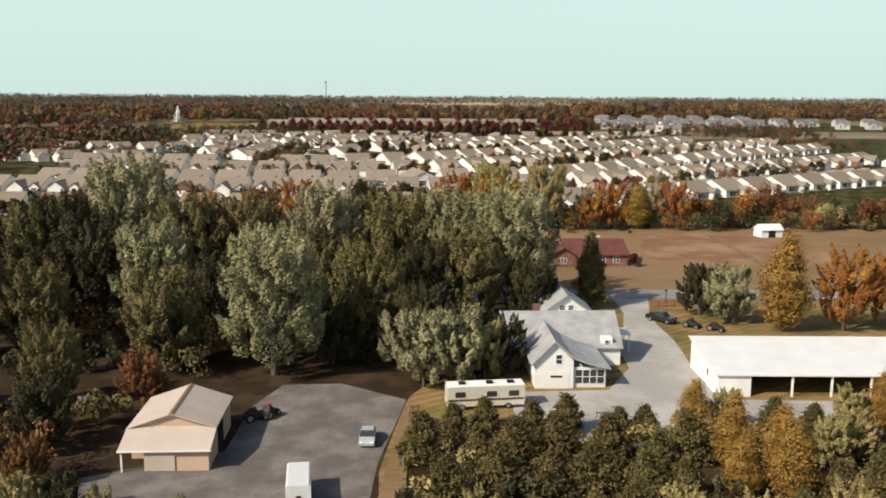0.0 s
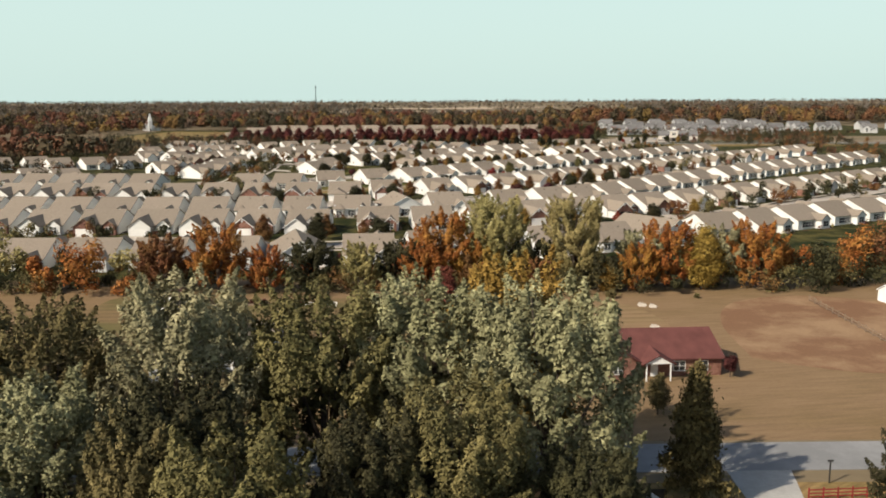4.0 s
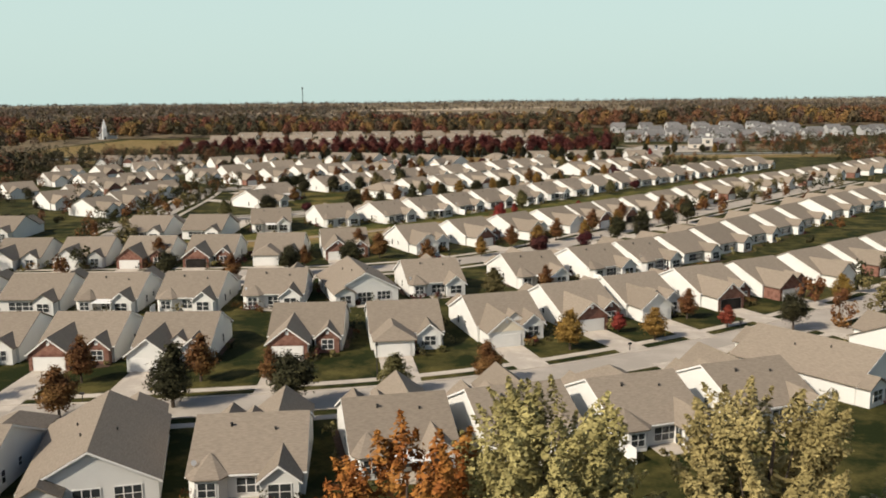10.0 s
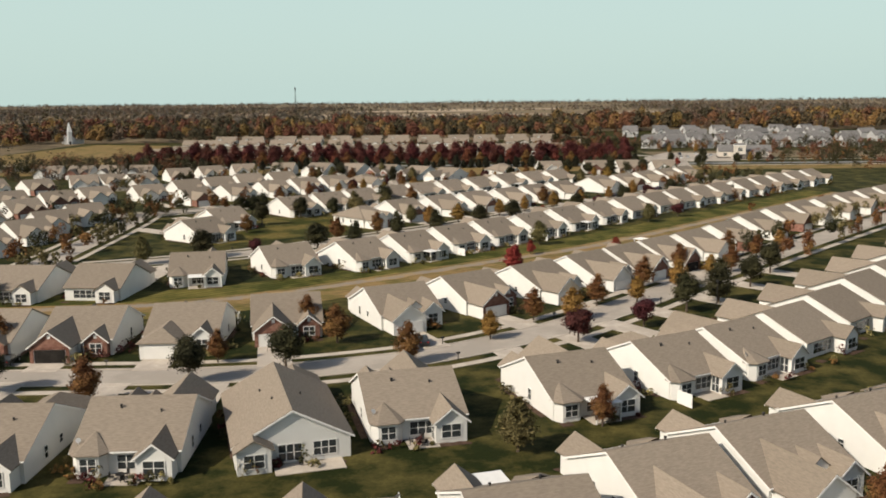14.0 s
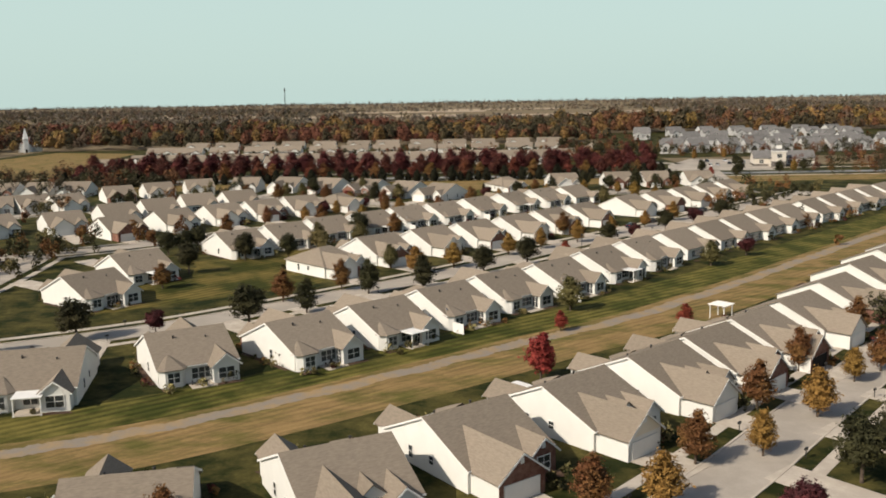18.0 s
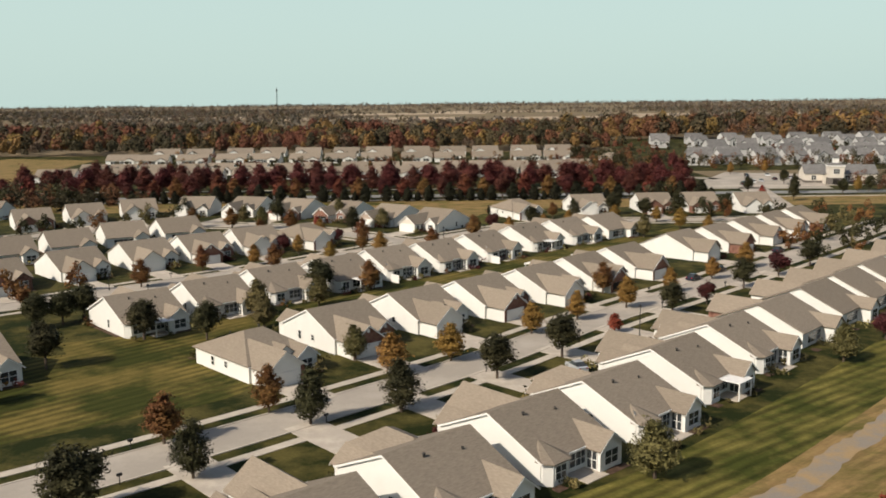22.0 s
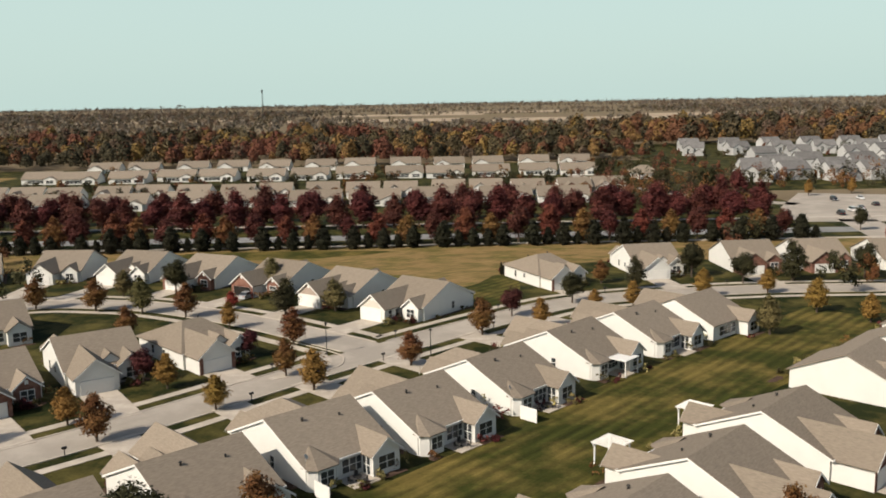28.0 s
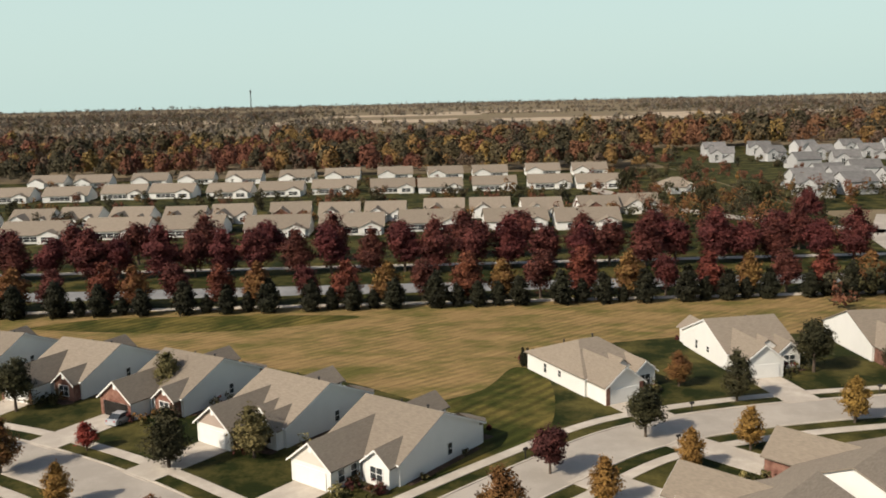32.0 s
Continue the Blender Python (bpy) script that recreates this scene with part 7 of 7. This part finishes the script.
tab, chair = patio_set()
first = True
for x, y, a in ROW_C[4:6] + ROW_E[3:6] + ROW_G[4:7]:
    m = pose(x, y, 0, 0, 0, a + 180) @ pose(0.3, HD + 1.8, 0)
    if first:
        tab.matrix_basis = m
    else:
        copy_thing(tab, m)
    for k in range(3):
        mm = m @ pose(0, 0, 0, 0, 0, k * 120 + 30) @ pose(0, 0.95, 0)
        if first and k == 0:
            chair.matrix_basis = mm
        else:
            copy_thing(chair, mm)
    first = False


def pergola(x, y, ang):
    """A white garden pergola on four posts."""
    p = thing("pergola", "white painted pergola beside a patio", "pergola", "pergolas")
    for px in (-1.5, 1.5):
        for py in (-1.4, 1.4):
            part("post", Shape().box(px - 0.08, px + 0.08, py - 0.08, py + 0.08, 0, 2.4), TRIM, p)
    for py in (-1.4, 1.4):
        part("beam", Shape().box(-1.9, 1.9, py - 0.06, py + 0.06, 2.4, 2.58), TRIM, p)
    for i in range(9):
        part("rafter", Shape().box(-1.75 + i * 0.43, -1.65 + i * 0.43, -1.8, 1.8, 2.58, 2.7), TRIM, p)
    p.matrix_basis = pose(x, y, 0.02, 0, 0, ang)


for x, y, a in ((64.3, 523.5, 43.8), (50.7, 660.6, 44.9), (37.7, 649.2, 44.9)):
    pergola(x, y, a)
arch = thing("garden_arch", "white garden arch beside the crimson tree", "arch")
ring = [(1.0 * math.cos(k * math.pi / 10), 1.6 + 1.0 * math.sin(k * math.pi / 10)) for k in range(11)]
for py in (-0.45, 0.45):
    s = Shape()
    for p, q in zip([(1.0, 0.0)] + ring, ring + [(-1.0, 0.0)]):
        s.rod((p[0], py, p[1]), (q[0], py, q[1]), 0.05, 0.05)
    part("hoop", s, TRIM, arch)
for p, z in ring[::2] + [(1.0, 0.8), (-1.0, 0.8)]:
    part("slat", Shape().box(p - 0.05, p + 0.05, -0.45, 0.45, z - 0.03, z + 0.03), TRIM, arch)
arch.matrix_basis = pose(5.0, 252.5, 0.02, 0, 0, 10)
for i in range(5):
    plant("ever", 34.4 + 0.75 * i, 763.4 - 0.5 * i, 0.62, wide=0.5)

# ---- the far side: two-storey houses, club house, church and mast ----
GREYSHINGLE = courses(mat("grey_shingles", (0.13, 0.125, 0.12), 0.9, 0.15, 0.5, 9, 0.2, obvary=0.15), "Z", 0.13, 0.3)


def tall_house():
    h = thing("house", "two-storey pale house under a grey gabled roof", "house", "two-storey houses")
    part("wall", Shape().gable_walls(0, 5.6, 5.4, 9.0, -7, 7), PALEGREY, h)
    part("roof", Shape().gable_roof(0, 5.6, 5.4, 9.0, -7.4, 7.4), GREYSHINGLE, h)
    part("wing_wall", Shape().gable_walls(-3.2, 3.4, 5.2, 7.6, -8.6, -3, "y"), PALEGREY, h)
    part("wing_roof", Shape().gable_roof(-3.2, 3.4, 5.2, 7.6, -9.0, -1.5, "y"), GREYSHINGLE, h)
    part("garage_wall", Shape().gable_walls(3.6, 3.0, 2.8, 4.6, -9.5, -5, "y"), PALEGREY, h)
    part("garage_roof", Shape().gable_roof(3.6, 3.0, 2.8, 4.6, -9.9, -4.6, "y"), GREYSHINGLE, h)
    window(h, -3.2, -8.6, 3.0, 1.8, 3.6, 0)
    return h


tall = tall_house()
spots = [(180.9, 1025.4, 8.8), (206.4, 1042.8, -5.9), (232, 1034.1, 4.4), (257.5, 1048.7, 11.7), (284.1, 1037, -4.4), (310.6, 1054.5, 7.4), (337.2, 1042.8, 0), (202.5, 1101, 5.9), (230, 1112.6, -8.8), (259.5, 1101, 4.4), (289, 1121.3, 11.7), (318.5, 1109.7, 0), (349, 1127.1, 5.9), (379.4, 1101, 3), (365.7, 1048.7, 7.4), (393.2, 1057.4, 0)]
for i, (x, y, a) in enumerate(spots):
    m = pose(x + 22, y + 8, 0, 0, 0, a + (180 if i % 3 == 1 else 0))
    if i:
        copy_thing(tall, m)
    else:
        tall.matrix_basis = m
for i in range(14):
    x, y = 200 + (i % 7) * 30 + (i // 7) * 11, 1171 + (i // 7) * 50
    copy_thing(tall, pose(x, y, 0, 0, 0, (i * 53) % 30 - 15))
for i in range(14):
    copy_thing(tall, pose(440 + (i % 7) * 34, 1011 + (i // 7) * 87, 0, 0, 0, (i * 41) % 30 - 15))
for i in range(8):
    copy_thing(tall, pose(-470 + (i % 6) * 24, 1229 + (i // 6) * 58, 0, 0, 0, (i * 37) % 40 - 20))

for i in range(18):
    copy_thing(tall, pose(176 + (i % 9) * 19 + (i // 9) * 8, 985 + (i // 9) * 26 + 5 * math.sin(i * 2.1), 0, 0, 0, (i * 47) % 24 - 12 + (180 if i % 4 == 1 else 0)))

club = thing("club_house", "pale tan club house with entrance tower and white cupola", "club house")
part("wall", Shape().gable_walls(0, 7.5, 4.4, 8.2, -16, 16), PALETAN, club)
part("roof", Shape().gable_roof(0, 7.5, 4.4, 8.2, -16.5, 16.5), GREYSHINGLE, club)
part("base", Shape().box(-16.06, 16.06, -7.56, 7.56, 0, 1.1), GRAVEL, club, "grey stone base")
part("porch_wall", Shape().gable_walls(-4, 4.2, 4.4, 7.2, -12, -5, "y"), PALETAN, club)
part("porch_roof", Shape().gable_roof(-4, 4.2, 4.4, 7.2, -12.4, -2, "y"), GREYSHINGLE, club)
part("tower", Shape().box(-7.4, -0.6, -16.5, -10, 0, 8.4), PALETAN, club, "square entrance tower")
part("tower_base", Shape().box(-7.46, -0.54, -16.56, -9.94, 0, 3.2), GRAVEL, club, "grey stone base")
part("tower_cornice", Shape().box(-7.8, -0.2, -16.9, -9.6, 8.4, 8.9), TRIM, club)
part("tower_roof", Shape().hip(-7.7, -0.3, -16.8, -9.7, 8.9, 10.6, 3.4), GREYSHINGLE, club)
part("cupola", Shape().box(-5.3, -2.7, -14.5, -12, 9.6, 12.4), TRIM, club)
part("cupola_roof", Shape().hip(-5.8, -2.2, -15.0, -11.5, 12.4, 14.4, 1.7), GREYSHINGLE, club)
part("finial", Shape().tube(-4, -13.2, 14.2, 15.8, 0.25, 0.08, 8), TRIM, club)
window(club, -4, -16.5, 6.2, 2.6, 2.2, 0, 3)
for px in (-12, 3, 8, 13):
    window(club, px, -7.5, 2.5, 2.2, 2.0, 0)
part("entrance", Shape().box(-5.4, -2.6, -16.62, -16.5, 0, 2.7), DARK, club, "dark arched entrance")
club.matrix_basis = pose(208.4, 868.4, 0, 0, 0, -11.7)
sheet("car_park", [(137.6, 842.3), (192.7, 836.4), (210.4, 912), (173, 926.6), (147.4, 880.1)], 0.05, ASPHALT, "pale car park in front of the club house", "car park")
sheet("road_to_club", [(132.7, 742), (143.5, 742), (165.1, 843.7), (153.3, 846.6)], 0.05, ASPHALT, "pale road to the club house", "road")
for i, (x, y, a) in enumerate(((167.1, 865.5, 83.2), (173, 871.3, 83.2), (182.8, 880.1, 83.2), (175, 897.5, -96.8), (186.8, 900.4, -96.8), (192.7, 885.9, 83.2), (159.2, 856.8, 83.2))):
    car("car in the club's car park", (WHITEP, SILVER, BLACKP, NAVY)[i % 4], "sedan" if i % 3 else "van").matrix_basis = pose(x, y, 0.06, 0, 0, a)
for x, y, k in ((147.4, 800.1, "st_red"), (157.3, 792.8, "st_green"), (169.1, 821.9, "st_green_b"), (196.6, 821.9, "st_gold"), (184.8, 810.3, "st_green"), (178.9, 858.2, "st_green"), (201.5, 821.9, "st_green"), (173, 916.4, "st_gold"), (192.7, 920.7, "st_gold"), (147.4, 912, "st_green_b"), (137.6, 897.5, "maple_b"), (129.8, 880.1, "st_green"), (119.9, 862.6, "maple_a"), (149.4, 821.9, "st_green"), (137.6, 938.2, "mid_green"), (118, 938.2, "mid_green"), (106.2, 1010.9, "mid_green")):
    plant(k, x, y, 1.0)

church = thing("church", "small white church with a pointed steeple", "church")
part("nave", Shape().gable_walls(0, 5, 5, 9, -9, 9, "y"), WHITEWALL, church)
part("nave_roof", Shape().gable_roof(0, 5, 5, 9, -9.4, 9.4, "y"), GREYSHINGLE, church)
part("tower", Shape().box(-2, 2, -12, -8.5, 0, 11), WHITEWALL, church)
part("steeple", Shape().hip(-2.2, 2.2, -12.2, -8.3, 11, 20, 1.94), WHITEWALL, church)
part("side_hall", Shape().gable_walls(9, 4, 3.5, 6, -4, 6, "y"), WHITEWALL, church)
part("door", Shape().box(-0.8, 0.8, -12.1, -12, 0, 2.6), DARK, church)
church.matrix_basis = pose(-332.3, 1138.8, 0, 0, 0, 28.3)
sheet("church_meadow", [(-324.4, 865.5), (-176.9, 843.7), (-211.3, 938.2), (-221.2, 1083.5), (-294.9, 1112.6)], 0.03, MEADOW, "open meadow below the church", "meadow")

PALEFIELD = mat("pale_stubble", (0.34, 0.27, 0.19), 0.95, 0.15, 0.02, 0.5, 0.1)
mast = thing("radio_mast", "slim lattice radio mast on the horizon", "mast")
for k in range(3):
    a = k * 2.094
    part("leg", Shape().rod((4 * math.cos(a), 4 * math.sin(a), 0), (1.0 * math.cos(a), 1.0 * math.sin(a), 66), 0.4, 0.25), METALDARK, mast)
part("head", Shape().tube(0, 0, 60, 66, 2.2, 2.2, 10), METALDARK, mast)
part("brace", Shape().rod((0, 0, 0), (0, 0, 69), 0.6, 0.3), METALDARK, mast)
mast.matrix_basis = pose(-305, 2384, -4) @ Matrix.Diagonal((0.7, 0.7, 1.0, 1))
for i in range(9):
    x = (-900, -560, -120, 60, 300, 620, 980, 180, -40)[i]
    y = (2188, 2480, 2275, 2508, 2188, 2392, 2624, 2988, 2770)[i]
    sheet("field", [(x - 170, y - 87), (x + 190, y - 102), (x + 210, y + 116), (x - 150, y + 130)], 0.1, PALEFIELD if i % 3 else FIELD, "pale harvested field far beyond the woods", "field")

# what was built but not set out goes
for pool, used in ((KINDS, USED), (TREES, PLANTED)):
    for k, ob in pool.items():
        if k not in used:
            for o in (*ob.children_recursive, ob):
                bpy.data.objects.remove(o)
